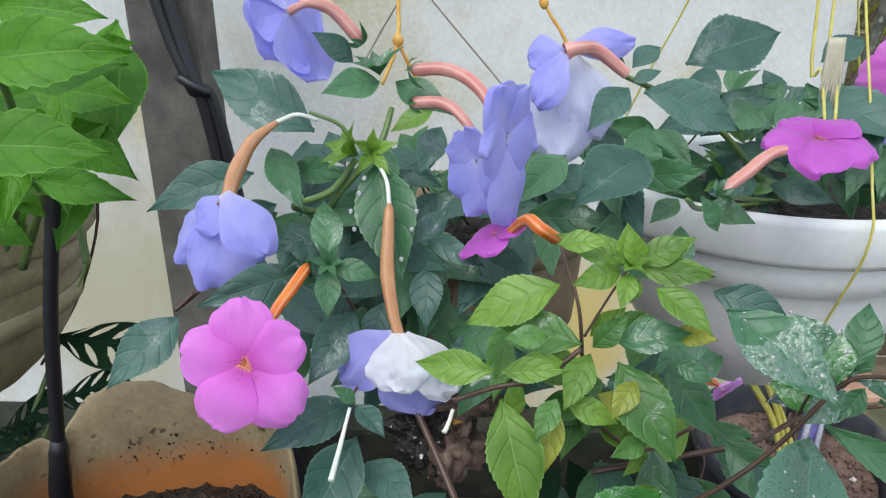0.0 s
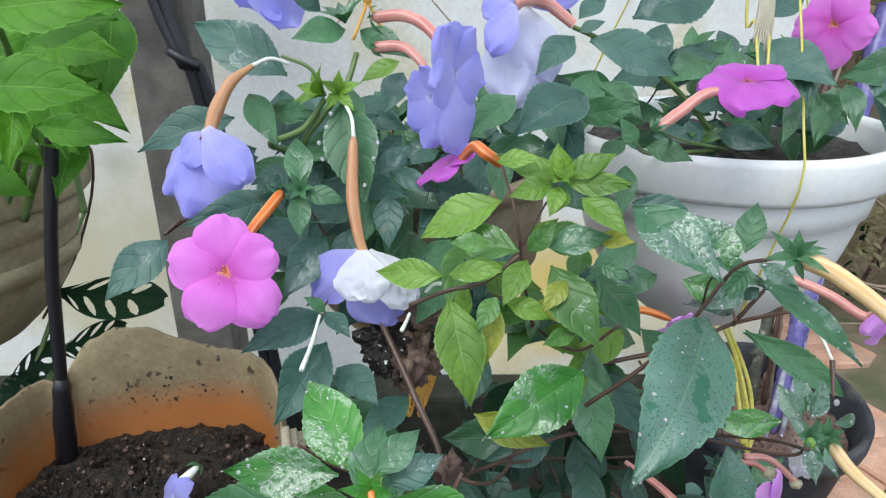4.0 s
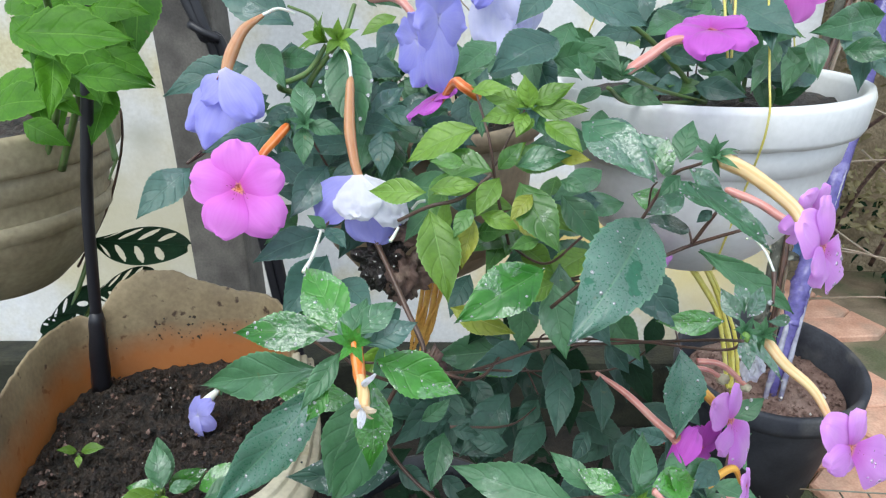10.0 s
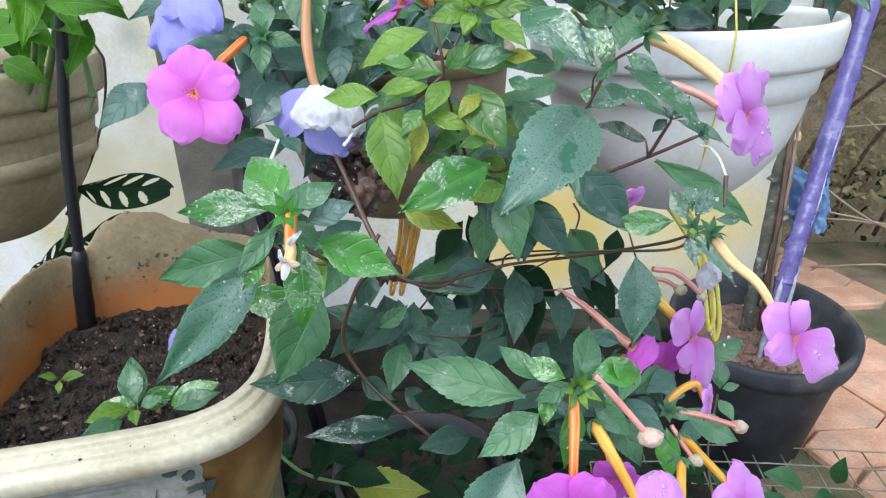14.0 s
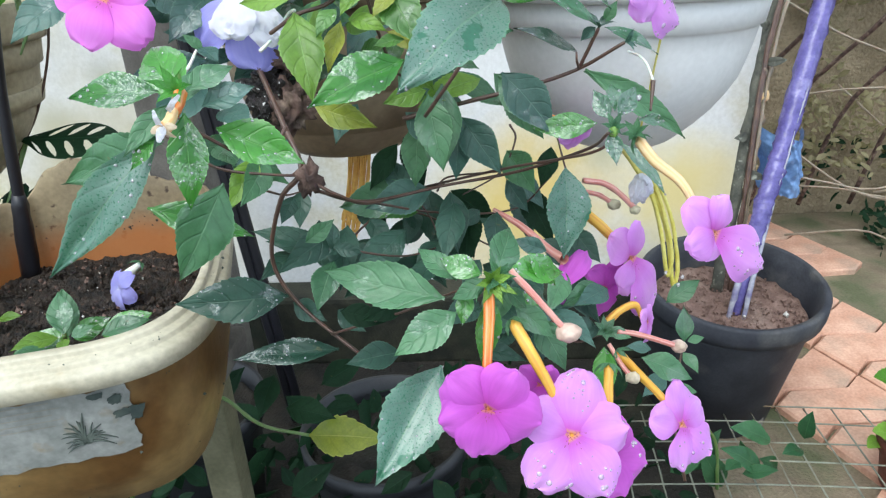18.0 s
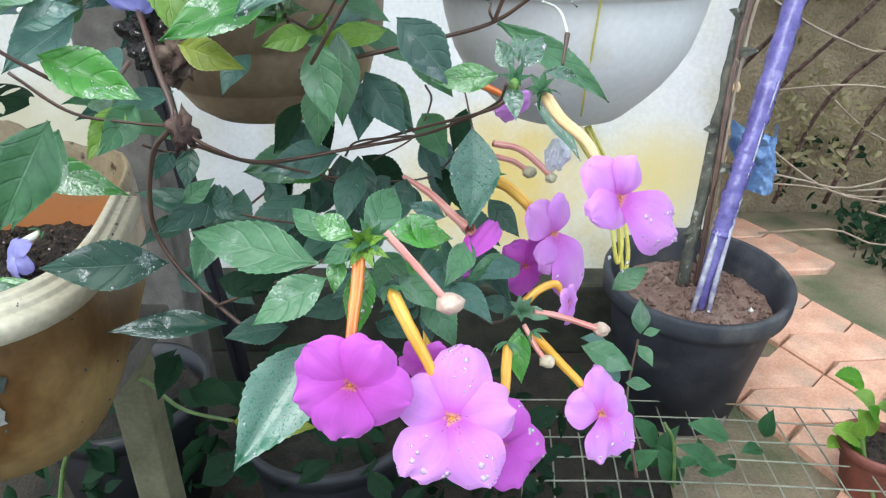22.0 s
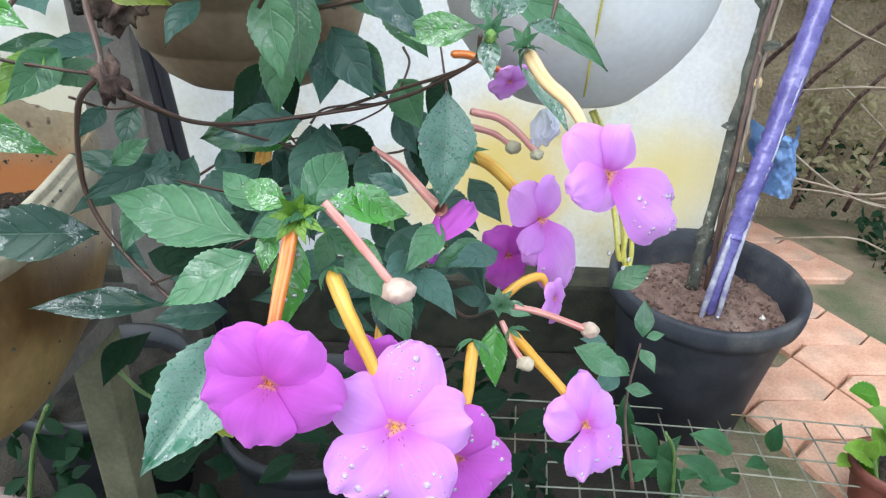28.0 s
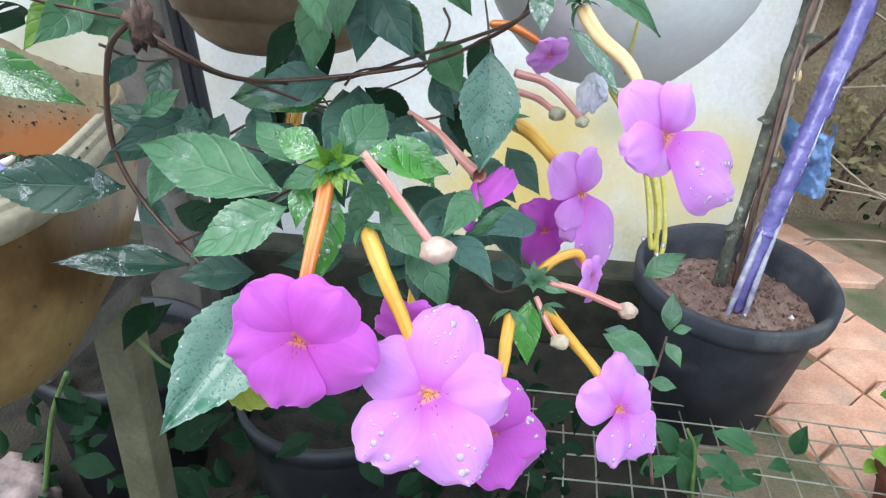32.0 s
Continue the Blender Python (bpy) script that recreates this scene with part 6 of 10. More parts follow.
leaf(pink_plant, (0.0381, 0.2187, 0.8828), (0.0042, 0.2192, 0.8662), 0.0183, (-0.1266, -0.6153, 0.7781), "light")
leaf(pink_plant, (0.0449, 0.2065, 0.8655), (0.0148, 0.218, 0.8682), 0.0152, (-0.2473, -0.6303, 0.736), "fresh")
leaf(pink_plant, (0.0516, 0.2105, 0.87), (0.0797, 0.2078, 0.8678), 0.0138, (-0.387, -0.7173, 0.5794), "fresh")
leaf(pink_plant, (0.0572, 0.2027, 0.8609), (0.0744, 0.1815, 0.8346), 0.0183, (-0.0965, -0.7218, 0.6853), "fresh")
leaf(pink_plant, (0.0481, 0.2053, 0.8624), (0.0373, 0.191, 0.8485), 0.0107, (0.0218, -0.5822, 0.8128), "light")
leaf(pink_plant, (0.0397, 0.1989, 0.8467), (0.0573, 0.1947, 0.8411), 0.0092, (-0.1034, -0.662, 0.7423), "light")
leaf(pink_plant, (0.0386, 0.2042, 0.8601), (0.017, 0.2002, 0.8561), 0.0101, (-0.0941, -0.6464, 0.7572), "light")
leaf(pink_plant, (0.0144, 0.2044, 0.8558), (-0.0139, 0.214, 0.8537), 0.0123, (0.0157, -0.8106, 0.5854), "light")
leaf(pink_plant, (0.0163, 0.1947, 0.8505), (0.0249, 0.1728, 0.8144), 0.0191, (0.0744, -0.5661, 0.821), "light")
leaf(pink_plant, (0.0361, 0.1985, 0.846), (0.0304, 0.1857, 0.8249), 0.0096, (-0.1555, -0.7373, 0.6574), "yellow")
leaf(pink_plant, (0.0785, 0.2169, 0.8501), (0.0965, 0.2048, 0.8275), 0.0152, (-0.1046, -0.7101, 0.6963), "mid")
leaf(pink_plant, (0.0489, 0.212, 0.8658), (0.0607, 0.2116, 0.8777), 0.0081, (0.0007, -0.8398, 0.5429), "light")
leaf(pink_plant, (0.0224, 0.2066, 0.8342), (0.0243, 0.2096, 0.8524), 0.0076, (-0.1804, -0.5991, 0.7801), "light")
leaf(pink_plant, (0.0547, 0.2173, 0.8383), (0.073, 0.2132, 0.8277), 0.0104, (0.0556, -0.6424, 0.7644), "yellow")
leaf(pink_plant, (0.0319, 0.2178, 0.8405), (0.0228, 0.2237, 0.8553), 0.0089, (0.1776, -0.7158, 0.6754), "dark")
stem(pink_plant, [(0.0558, 0.2294, 0.8148), (0.0478, 0.2135, 0.8505), (0.0438, 0.2114, 0.8777), (0.038, 0.2244, 0.8968)], 0.0016, 0.0011, "stem")
stem(pink_plant, [(0.0463, 0.2093, 0.8671), (0.053, 0.2104, 0.8804), (0.0594, 0.211, 0.8924)], 0.0010, 0.0008, "stem")
stem(pink_plant, [(0.0449, 0.2059, 0.864), (0.0304, 0.2036, 0.8533), (0.0156, 0.2048, 0.8489), (0.0003, 0.2088, 0.8404)], 0.0017, 0.0019, "stem")
leaf(pink_plant, (-0.0155, 0.1146, 0.8331), (-0.051, 0.1185, 0.8311), 0.0140, (0.1534, -0.7404, 0.6544), "wet")
leaf(pink_plant, (-0.0216, 0.1223, 0.813), (-0.0801, 0.1463, 0.7893), 0.0183, (0.5375, -0.678, 0.5014), "mid")
leaf(pink_plant, (-0.0108, 0.1206, 0.8288), (-0.03, 0.148, 0.8439), 0.0178, (-0.0354, -0.7067, 0.7066), "wet")
leaf(pink_plant, (-0.0055, 0.1141, 0.8334), (0.0078, 0.1281, 0.839), 0.0097, (-0.0256, -0.8336, 0.5518), "mid")
leaf(pink_plant, (-0.0023, 0.1171, 0.8272), (0.0154, 0.1254, 0.8319), 0.0098, (0.217, -0.814, 0.5389), "dark")
leaf(pink_plant, (-0.0004, 0.1218, 0.8178), (0.0311, 0.1214, 0.8031), 0.0169, (-0.0914, -0.6957, 0.7125), "wet")
leaf(pink_plant, (0.0023, 0.0903, 0.831), (0.0015, 0.0822, 0.8008), 0.0122, (0.299, -0.7661, 0.5689), "wet")
leaf(pink_plant, (-0.0141, 0.1055, 0.8209), (-0.0603, 0.0926, 0.7718), 0.0179, (0.4218, -0.6587, 0.6231), "sheen")
leaf(pink_plant, (-0.0137, 0.0993, 0.8201), (-0.021, 0.093, 0.8115), 0.0063, (0.0139, -0.7831, 0.6217), "wet")
leaf(pink_plant, (-0.0004, 0.1189, 0.7972), (-0.0194, 0.1056, 0.7628), 0.0201, (0.4901, -0.8497, 0.1945), "mid")
leaf(pink_plant, (-0.0107, 0.108, 0.8298), (-0.0224, 0.0928, 0.8162), 0.0078, (0.344, -0.5487, 0.762), "mid")
leaf(pink_plant, (-0.0095, 0.1115, 0.8279), (-0.004, 0.1327, 0.8382), 0.0117, (-0.0961, -0.7797, 0.6188), "mid")
stem(pink_plant, [(-0.0048, 0.1067, 0.8337), (-0.0031, 0.0995, 0.832), (-0.0005, 0.0884, 0.8312)], 0.0025, 0.0019, "orange", name='spent_tube')
stem(pink_plant, [(-0.0007, 0.0897, 0.8317), (0.0015, 0.0819, 0.8313), (0.0024, 0.075, 0.8302)], 0.0016, 0.0021, "cream", name='spent_tube')
lobe(pink_plant, (0.002, 0.0752, 0.8308), (-0.0001, 0.0716, 0.8303), 0.0026, (0.50, -0.8, 0.60), "faded", 0.2, 0.5)
lobe(pink_plant, (0.002, 0.0752, 0.8308), (0.0026, 0.0691, 0.8293), 0.0028, (0.25, -0.8, 0.40), "white", 0.2, 0.5)
lobe(pink_plant, (0.002, 0.0752, 0.8308), (0.0056, 0.0723, 0.8312), 0.0024, (0.00, -0.8, 0.20), "faded", 0.2, 0.5)
lobe(pink_plant, (0.002, 0.0752, 0.8308), (0.0006, 0.0713, 0.8346), 0.0021, (-0.25, -0.8, -0.00), "white", 0.2, 0.5)
lobe(pink_plant, (0.002, 0.0752, 0.8308), (0.0043, 0.0728, 0.8276), 0.0022, (-0.50, -0.8, -0.20), "faded", 0.2, 0.5)
lobe(pink_plant, (0.0006, 0.0845, 0.8323), (0.0039, 0.0793, 0.8376), 0.0021, (-0.75, -0.8, -0.40), "white", 0.2, 0.5)
stem(pink_plant, [(0.0209, 0.1393, 0.8128), (0.0123, 0.1292, 0.803), (-0.0022, 0.113, 0.8177), (-0.0107, 0.1076, 0.8289)], 0.0015, 0.0011, "stem")
leaf(pink_plant, (0.0664, 0.1716, 0.832), (0.0279, 0.1494, 0.8178), 0.0217, (0.151, -0.6658, 0.7307), "wet")
leaf(pink_plant, (0.1068, 0.1683, 0.8551), (0.0685, 0.1121, 0.8302), 0.0288, (-0.004, -0.8655, 0.5009), "sheen", blunt=0.3)
leaf(pink_plant, (0.1092, 0.2012, 0.8199), (0.1339, 0.1892, 0.7917), 0.0191, (-0.1631, -0.8201, 0.5486), "dark")
leaf(pink_plant, (0.0789, 0.1752, 0.8944), (0.1041, 0.1523, 0.8764), 0.0186, (0.0315, -0.7262, 0.6868), "glaze")
leaf(pink_plant, (0.1184, 0.1724, 0.8784), (0.1256, 0.1845, 0.8929), 0.0098, (-0.4005, -0.7604, 0.5112), "mid")
leaf(pink_plant, (0.1269, 0.1867, 0.86), (0.1081, 0.1777, 0.8539), 0.0105, (-0.0845, -0.8441, 0.5294), "glaze")
leaf(pink_plant, (0.1191, 0.1610, 0.8737), (0.1464, 0.1411, 0.8526), 0.0125, (0.15, -0.5, 0.85), "glaze")
leaf(pink_plant, (0.1191, 0.1814, 0.8738), (0.106, 0.1915, 0.886), 0.0099, (-0.0663, -0.7788, 0.6237), "glaze")
leaf(pink_plant, (0.1153, 0.1745, 0.8708), (0.1143, 0.1831, 0.8782), 0.0055, (-0.1583, -0.8517, 0.4996), "mid")
stem(pink_plant, [(0.0729, 0.1919, 0.8025), (0.0896, 0.1812, 0.8262), (0.1043, 0.1771, 0.8478), (0.1149, 0.1717, 0.8721), (0.1216, 0.1643, 0.8793), (0.1262, 0.1537, 0.8847)], 0.0017, 0.0012, "stem")
stem(pink_plant, [(0.0588, 0.2295, 0.7923), (0.0953, 0.2299, 0.8007), (0.1252, 0.2323, 0.8068), (0.1522, 0.2431, 0.8127), (0.1718, 0.2279, 0.8276)], 0.0024, 0.0018, "stem")
stem(pink_plant, [(0.1522, 0.2431, 0.8127), (0.1561, 0.2394, 0.8233), (0.1600, 0.2356, 0.8338)], 0.002, 0.0018, "stem")
stem(pink_plant, [(0.1522, 0.2431, 0.8127), (0.1499, 0.2367, 0.8182), (0.1510, 0.2456, 0.8207)], 0.0014, 0.0012, "stem")
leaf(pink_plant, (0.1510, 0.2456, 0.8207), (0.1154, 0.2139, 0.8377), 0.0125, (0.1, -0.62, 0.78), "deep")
leaf(pink_plant, (0.1539, 0.2338, 0.8137), (0.2098, 0.2359, 0.7751), 0.0145, (-0.2, -0.75, 0.62), "mid")
leaf(pink_plant, (0.1630, 0.2360, 0.8342), (0.1904, 0.2333, 0.8202), 0.0085, (0.1, -0.6, 0.79), "glaze")
leaf(pink_plant, (0.1592, 0.2372, 0.8351), (0.1299, 0.2328, 0.8507), 0.0125, (0.1, -0.5, 0.86), "glaze")
leaf(pink_plant, (0.1630, 0.2369, 0.8363), (0.1687, 0.2365, 0.8467), 0.006, (0.3, -0.75, 0.6), "mid")
leaf(pink_plant, (0.1588, 0.2379, 0.8341), (0.1516, 0.2378, 0.8276), 0.006, (-0.3, -0.8, 0.5), "dark")
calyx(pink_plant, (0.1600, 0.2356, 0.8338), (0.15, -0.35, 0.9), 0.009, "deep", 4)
calyx(pink_plant, (0.1718, 0.2279, 0.8276), (0.8, -0.3, 0.2), 0.0085, "dark", 4)
stem(pink_plant, [(0.1734, 0.2261, 0.8234), (0.1805, 0.2327, 0.8201), (0.1821, 0.2218, 0.8176), (0.1834, 0.2123, 0.8112)], 0.0007, 0.0006, "white", "white curved style", name="style")
stem(pink_plant, [(0.1834, 0.2123, 0.8112), (0.1821, 0.2074, 0.8059), (0.1804, 0.2013, 0.7995)], 0.0024, 0.0012, "stem", "dried dark style", name="spent_style")
stem(pink_plant, [(0.111, 0.1831, 0.8535), (0.1097, 0.1772, 0.8653), (0.1107, 0.1738, 0.8698)], 0.0010, 0.0007, "stem")
leaf(pink_plant, (0.1526, 0.187, 0.798), (0.1225, 0.1925, 0.7949), 0.0118, (0.3396, -0.8998, 0.2739), "wet")
leaf(pink_plant, (0.1577, 0.1829, 0.8007), (0.1511, 0.1938, 0.8121), 0.0083, (-0.2878, -0.9543, 0.0809), "glaze")
leaf(pink_plant, (0.1609, 0.1835, 0.8017), (0.1705, 0.1946, 0.8127), 0.0089, (0.2068, -0.8331, 0.513), "glaze")
leaf(pink_plant, (0.1568, 0.1755, 0.7968), (0.1583, 0.1661, 0.7841), 0.0077, (-0.0114, -0.8154, 0.5787), "glaze")
leaf(pink_plant, (0.1704, 0.1831, 0.8003), (0.1856, 0.1926, 0.7961), 0.0055, (0.1749, -0.9195, 0.3522), "glaze")
leaf(pink_plant, (0.1597, 0.1844, 0.8036), (0.1599, 0.2, 0.8131), 0.0079, (0.1204, -0.8303, 0.5441), "glaze")
leaf(pink_plant, (0.1417, 0.2068, 0.7707), (0.1405, 0.1928, 0.7254), 0.0230, (0.2396, -0.7489, 0.6179), "sheen")
leaf(pink_plant, (0.0626, 0.2527, 0.7437), (0.0116, 0.2663, 0.7288), 0.0228, (0.0674, -0.8403, 0.5379), "mid")
leaf(pink_plant, (0.0563, 0.251, 0.7405), (0.0413, 0.2705, 0.7588), 0.0144, (0.1191, -0.8558, 0.5035), "dark")
stem(pink_plant, [(0.0139, 0.1836, 0.7771), (0.028, 0.1867, 0.7665), (0.0415, 0.2084, 0.7533), (0.0651, 0.2612, 0.7422), (0.1138, 0.2264, 0.7645), (0.1503, 0.1819, 0.7856), (0.1568, 0.173, 0.7968)], 0.0018, 0.0013, "stem")
stem(pink_plant, [(-0.0402, 0.1645, 0.8046), (-0.0224, 0.17, 0.7874), (-0.0001, 0.1764, 0.7812), (0.0132, 0.1839, 0.7777)], 0.0013, 0.0013, "stem")
stem(pink_plant, [(0.1417, 0.2066, 0.7702), (0.1388, 0.2179, 0.7822), (0.1365, 0.2324, 0.7894)], 0.0010, 0.0007, "stem")
stem(pink_plant, [(-0.0242, 0.2453, 0.834), (-0.0124, 0.2271, 0.8184), (0.0027, 0.2011, 0.7981), (0.0125, 0.1851, 0.7802), (0.0004, 0.1854, 0.7651), (-0.013, 0.1988, 0.7265), (-0.0007, 0.1939, 0.7017), (0.034, 0.1739, 0.6813)], 0.0028, 0.0020, "stem")
leaf(pink_plant, (0.0811, 0.1334, 0.737), (0.0252, 0.1514, 0.7429), 0.0204, (0.0426, -0.7615, 0.6468), "mid")
leaf(pink_plant, (0.0863, 0.1223, 0.7366), (0.0599, 0.1097, 0.7235), 0.0156, (0.1932, -0.6064, 0.7713), "mid")
leaf(pink_plant, (0.1018, 0.1263, 0.7509), (0.1102, 0.1518, 0.762), 0.0141, (0.305, -0.8356, 0.4569), "mid")
leaf(pink_plant, (0.0971, 0.1265, 0.7516), (0.0792, 0.1364, 0.7549), 0.0101, (0.1094, -0.8616, 0.4957), "wet")
leaf(pink_plant, (0.1083, 0.1273, 0.7527), (0.1329, 0.1434, 0.743), 0.0134, (-0.096, -0.6547, 0.7498), "wet")
leaf(pink_plant, (0.1, 0.1204, 0.7458), (0.0964, 0.1124, 0.7155), 0.0116, (0.3643, -0.4978, 0.7871), "wet")
leaf(pink_plant, (0.0784, 0.1333, 0.7023), (0.0495, 0.0956, 0.667), 0.0278, (0.1886, -0.6481, 0.7378), "sheen")
leaf(pink_plant, (0.1083, 0.1406, 0.7388), (0.1026, 0.1334, 0.7241), 0.0084, (0.1158, -0.6825, 0.7216), "mid")
leaf(pink_plant, (0.1218, 0.1436, 0.721), (0.1343, 0.1313, 0.6995), 0.0135, (-0.0174, -0.6928, 0.7209), "mid")
leaf(pink_plant, (0.1117, 0.1435, 0.733), (0.1239, 0.1447, 0.7233), 0.0075, (0.0686, -0.587, 0.8067), "wet")
leaf(pink_plant, (0.1, 0.1256, 0.7496), (0.0843, 0.1245, 0.7414), 0.0086, (0.0708, -0.6532, 0.7539), "mid")
leaf(pink_plant, (0.1068, 0.1302, 0.7519), (0.112, 0.1478, 0.7534), 0.0087, (-0.1374, -0.755, 0.6412), "mid")
leaf(pink_plant, (0.0635, 0.1554, 0.726), (0.06, 0.1683, 0.7299), 0.0067, (0.2989, -0.8257, 0.4784), "mid")
stem(pink_plant, [(0.0181, 0.1812, 0.69), (0.0614, 0.1525, 0.7201), (0.0893, 0.1354, 0.7407), (0.1041, 0.1243, 0.7513)], 0.0013, 0.0011, "stem")
calyx(pink_plant, (0.1043, 0.1234, 0.7517), (0, -0.6, 0.5), 0.0102, count=6, look_='mid')
flower(pink_plant, (0.0984, 0.088, 0.713), (0.0929, -0.8646, 0.2785), 0.0203, [(0.0999, 0.1213, 0.7499), (0.0995, 0.1111, 0.7402), (0.0981, 0.0982, 0.7251)], 'magenta', "orange", angles=(138, 195, 258, 335, 48), lobes=(1.0, 0.97, 1.0, 1.06, 0.97), wide=1.06, r_tube=(0.00189, 0.00241, 0.00189))
flower(pink_plant, (0.133, 0.0984, 0.6911), (0.1015, -0.8124, 0.5136), 0.0229, [(0.1095, 0.1246, 0.7308), (0.1173, 0.1141, 0.72), (0.1251, 0.1086, 0.7058)], 'pink', "amber", angles=(146, 232, 296, 8, 73), lobes=(0.92, 1.17, 1.27, 1.05, 1.17), wide=0.92, drops=22, r_tube=(0.00244, 0.00262, 0.00206))
flower(pink_plant, (0.1528, 0.1156, 0.6635), (0.3548, -0.7362, 0.4638), 0.0200, [(0.1565, 0.1445, 0.6932), (0.1556, 0.1385, 0.6854), (0.1547, 0.1321, 0.6768)], 'magenta', "amber", angles=(120, 210, 275, 330, 50), lobes=(0.9, 0.8, 1.0, 1.15, 1.0), drops=9, r_tube=(0.0021, 0.00231, 0.0021))
flower(pink_plant, (0.2122, 0.1878, 0.6208), (0.4683, -0.631, 0.3696), 0.0218, [(0.1733, 0.1979, 0.6648), (0.1865, 0.1966, 0.6498), (0.2014, 0.1945, 0.6331)], 'pink', "amber", angles=(142, 75, 243, 296, 11), lobes=(1.05, 1.18, 1.2, 1.32, 0.95), wide=0.98, drops=8, r_tube=(0.00224, 0.00251, 0.00224))
flower(pink_plant, (0.1225, 0.13, 0.6929), (-0.0431, -0.8949, -0.1463), 0.0127, [(0.1215, 0.155, 0.7), (0.1218, 0.148, 0.698), (0.122, 0.1405, 0.6955)], 'magenta', "amber", r_tube=(0.00169, 0.0019, 0.00169))
flower(pink_plant, (0.1979, 0.1453, 0.7594), (0.5, -0.78, 0.2), 0.0181, [(0.1711, 0.1852, 0.7908), (0.1772, 0.1749, 0.7829), (0.1877, 0.1623, 0.7747)], 'pink', "cream", drops=14, angles=(128, 66, 200, 250, 318), lobes=(1.08, 0.92, 0.85, 0.7, 2.25), r_tube=(0.00236, 0.00256, 0.00216))
flower(pink_plant, (0.1878, 0.2358, 0.7034), (0.6585, -0.6511, 0.1121), 0.0235, [(0.1505, 0.2302, 0.738), (0.1624, 0.2375, 0.7294), (0.1766, 0.2376, 0.7148)], 'pink', "amber", angles=(130, 60, 225, 262, 292), lobes=(1, 0.95, 0.8, 1.0, 2.0), drops=3, r_tube=(0.00286, 0.00315, 0.00286))
flower(pink_plant, (0.1732, 0.2377, 0.6829), (0.3901, -0.8717, -0.1127), 0.0195, [(0.1407, 0.2349, 0.6906), (0.1495, 0.2367, 0.6893), (0.1598, 0.2391, 0.6868)], 'magenta', "orange", r_tube=(0.00207, 0.00236, 0.00236))
nodding = part("flower", tube_mesh("flower", [(0.1065, 0.2366, 0.7365), (0.121, 0.2235, 0.7316), (0.1354, 0.2042, 0.7251), (0.1409, 0.1932, 0.7251)], [0.0012, 0.002, 0.0022, 0.003], 30, 12, False, 0.06), TUBE["pink"], pink_plant)
lobe(nodding, (0.1381, 0.183, 0.7131), (0.1541, 0.2006, 0.7282), 0.0135, (-0.55, -1, 0.35), "magenta", 0.0, 0.1)
lobe(nodding, (0.1396, 0.1923, 0.7232), (0.1351, 0.1777, 0.7113), 0.009, (-0.8, -1, 0.2), "magenta", 0.0, 0.15)
flower(pink_plant, (0.1745, 0.3707, 0.741), (0.4, -0.72, -0.5), 0.015, [(0.1361, 0.36, 0.7593), (0.148, 0.362, 0.7585), (0.162, 0.366, 0.752)], 'pink', "orange", r_tube=(0.0022, 0.0026, 0.0026))
leaf(pink_plant, (0.1713, 0.2175, 0.7791), (0.191, 0.1986, 0.7571), 0.0085, (0.3, -0.8, 0.5), "glaze")
flower(pink_plant, (0.1959, 0.2208, 0.6695), (0.7878, -0.4703, 0.0941), 0.0115, [(0.1684, 0.2149, 0.6704), (0.1783, 0.2207, 0.6772), (0.1885, 0.2249, 0.6785)], 'pink', "amber", r_tube=(0.0023, 0.0023, 0.0023))
flower(pink_plant, (0.1527, 0.1186, 0.8635), (0.62, -0.62, 0.16), 0.0180, [(0.1237, 0.148, 0.8869), (0.1351, 0.1453, 0.8819), (0.1492, 0.1358, 0.8709)], 'pink', "cream", drops=12, angles=(130, 70, 212, 262, 325), lobes=(1.0, 1.0, 0.6, 0.75, 1.5), r_tube=(0.00266, 0.00285, 0.00247))
flower(pink_plant, (0.1709, 0.1666, 0.8589), (0.4606, -0.6226, -0.1555), 0.0137, [(0.144, 0.1884, 0.862), (0.1566, 0.1818, 0.8577), (0.1664, 0.1746, 0.8526)], 'pink', "pink", r_tube=(0.0016, 0.00182, 0.00182))
stem(pink_plant, [(0.1088, 0.1247, 0.7542), (0.1172, 0.1219, 0.7455), (0.1267, 0.1183, 0.7351), (0.1308, 0.1173, 0.7305)], 0.0017, 0.0013, "pink", name='bud_stalk')
stem(pink_plant, [(0.1751, 0.2096, 0.6705), (0.1893, 0.2105, 0.6671), (0.2097, 0.2107, 0.6594)], 0.0017, 0.0017, "pink", name='bud_stalk')
stem(pink_plant, [(0.1516, 0.2087, 0.7625), (0.1654, 0.2125, 0.7579), (0.1799, 0.2124, 0.7453)], 0.0017, 0.0015, "pink", name='bud_stalk')
stem(pink_plant, [(0.1506, 0.2158, 0.7541), (0.1609, 0.2179, 0.7511), (0.1694, 0.2189, 0.7456)], 0.0015, 0.0013, "pink", name='bud_stalk')
stem(pink_plant, [(0.1694, 0.2021, 0.6668), (0.1747, 0.1933, 0.6598), (0.1801, 0.1883, 0.6537)], 0.0014, 0.0014, "pink", name='bud_stalk')
part("bud", blob_mesh("bud", (0.1323, 0.1167, 0.7291), (0.0050, 0.0043, 0.0041), 0.25, seed=730), BUD, pink_plant, "closed pale bud")
part("bud", blob_mesh("bud", (0.2119, 0.2115, 0.6586), (0.0046, 0.0040, 0.0038), 0.25, seed=1037), BUD, pink_plant, "closed pale bud")
folded = part("bud", blob_mesh("bud", (0.1825, 0.2154, 0.757), (0.0042, 0.0042, 0.0058), 0.16, level=4, seed=957), PETAL["white"], pink_plant, "folded pale spent flower")
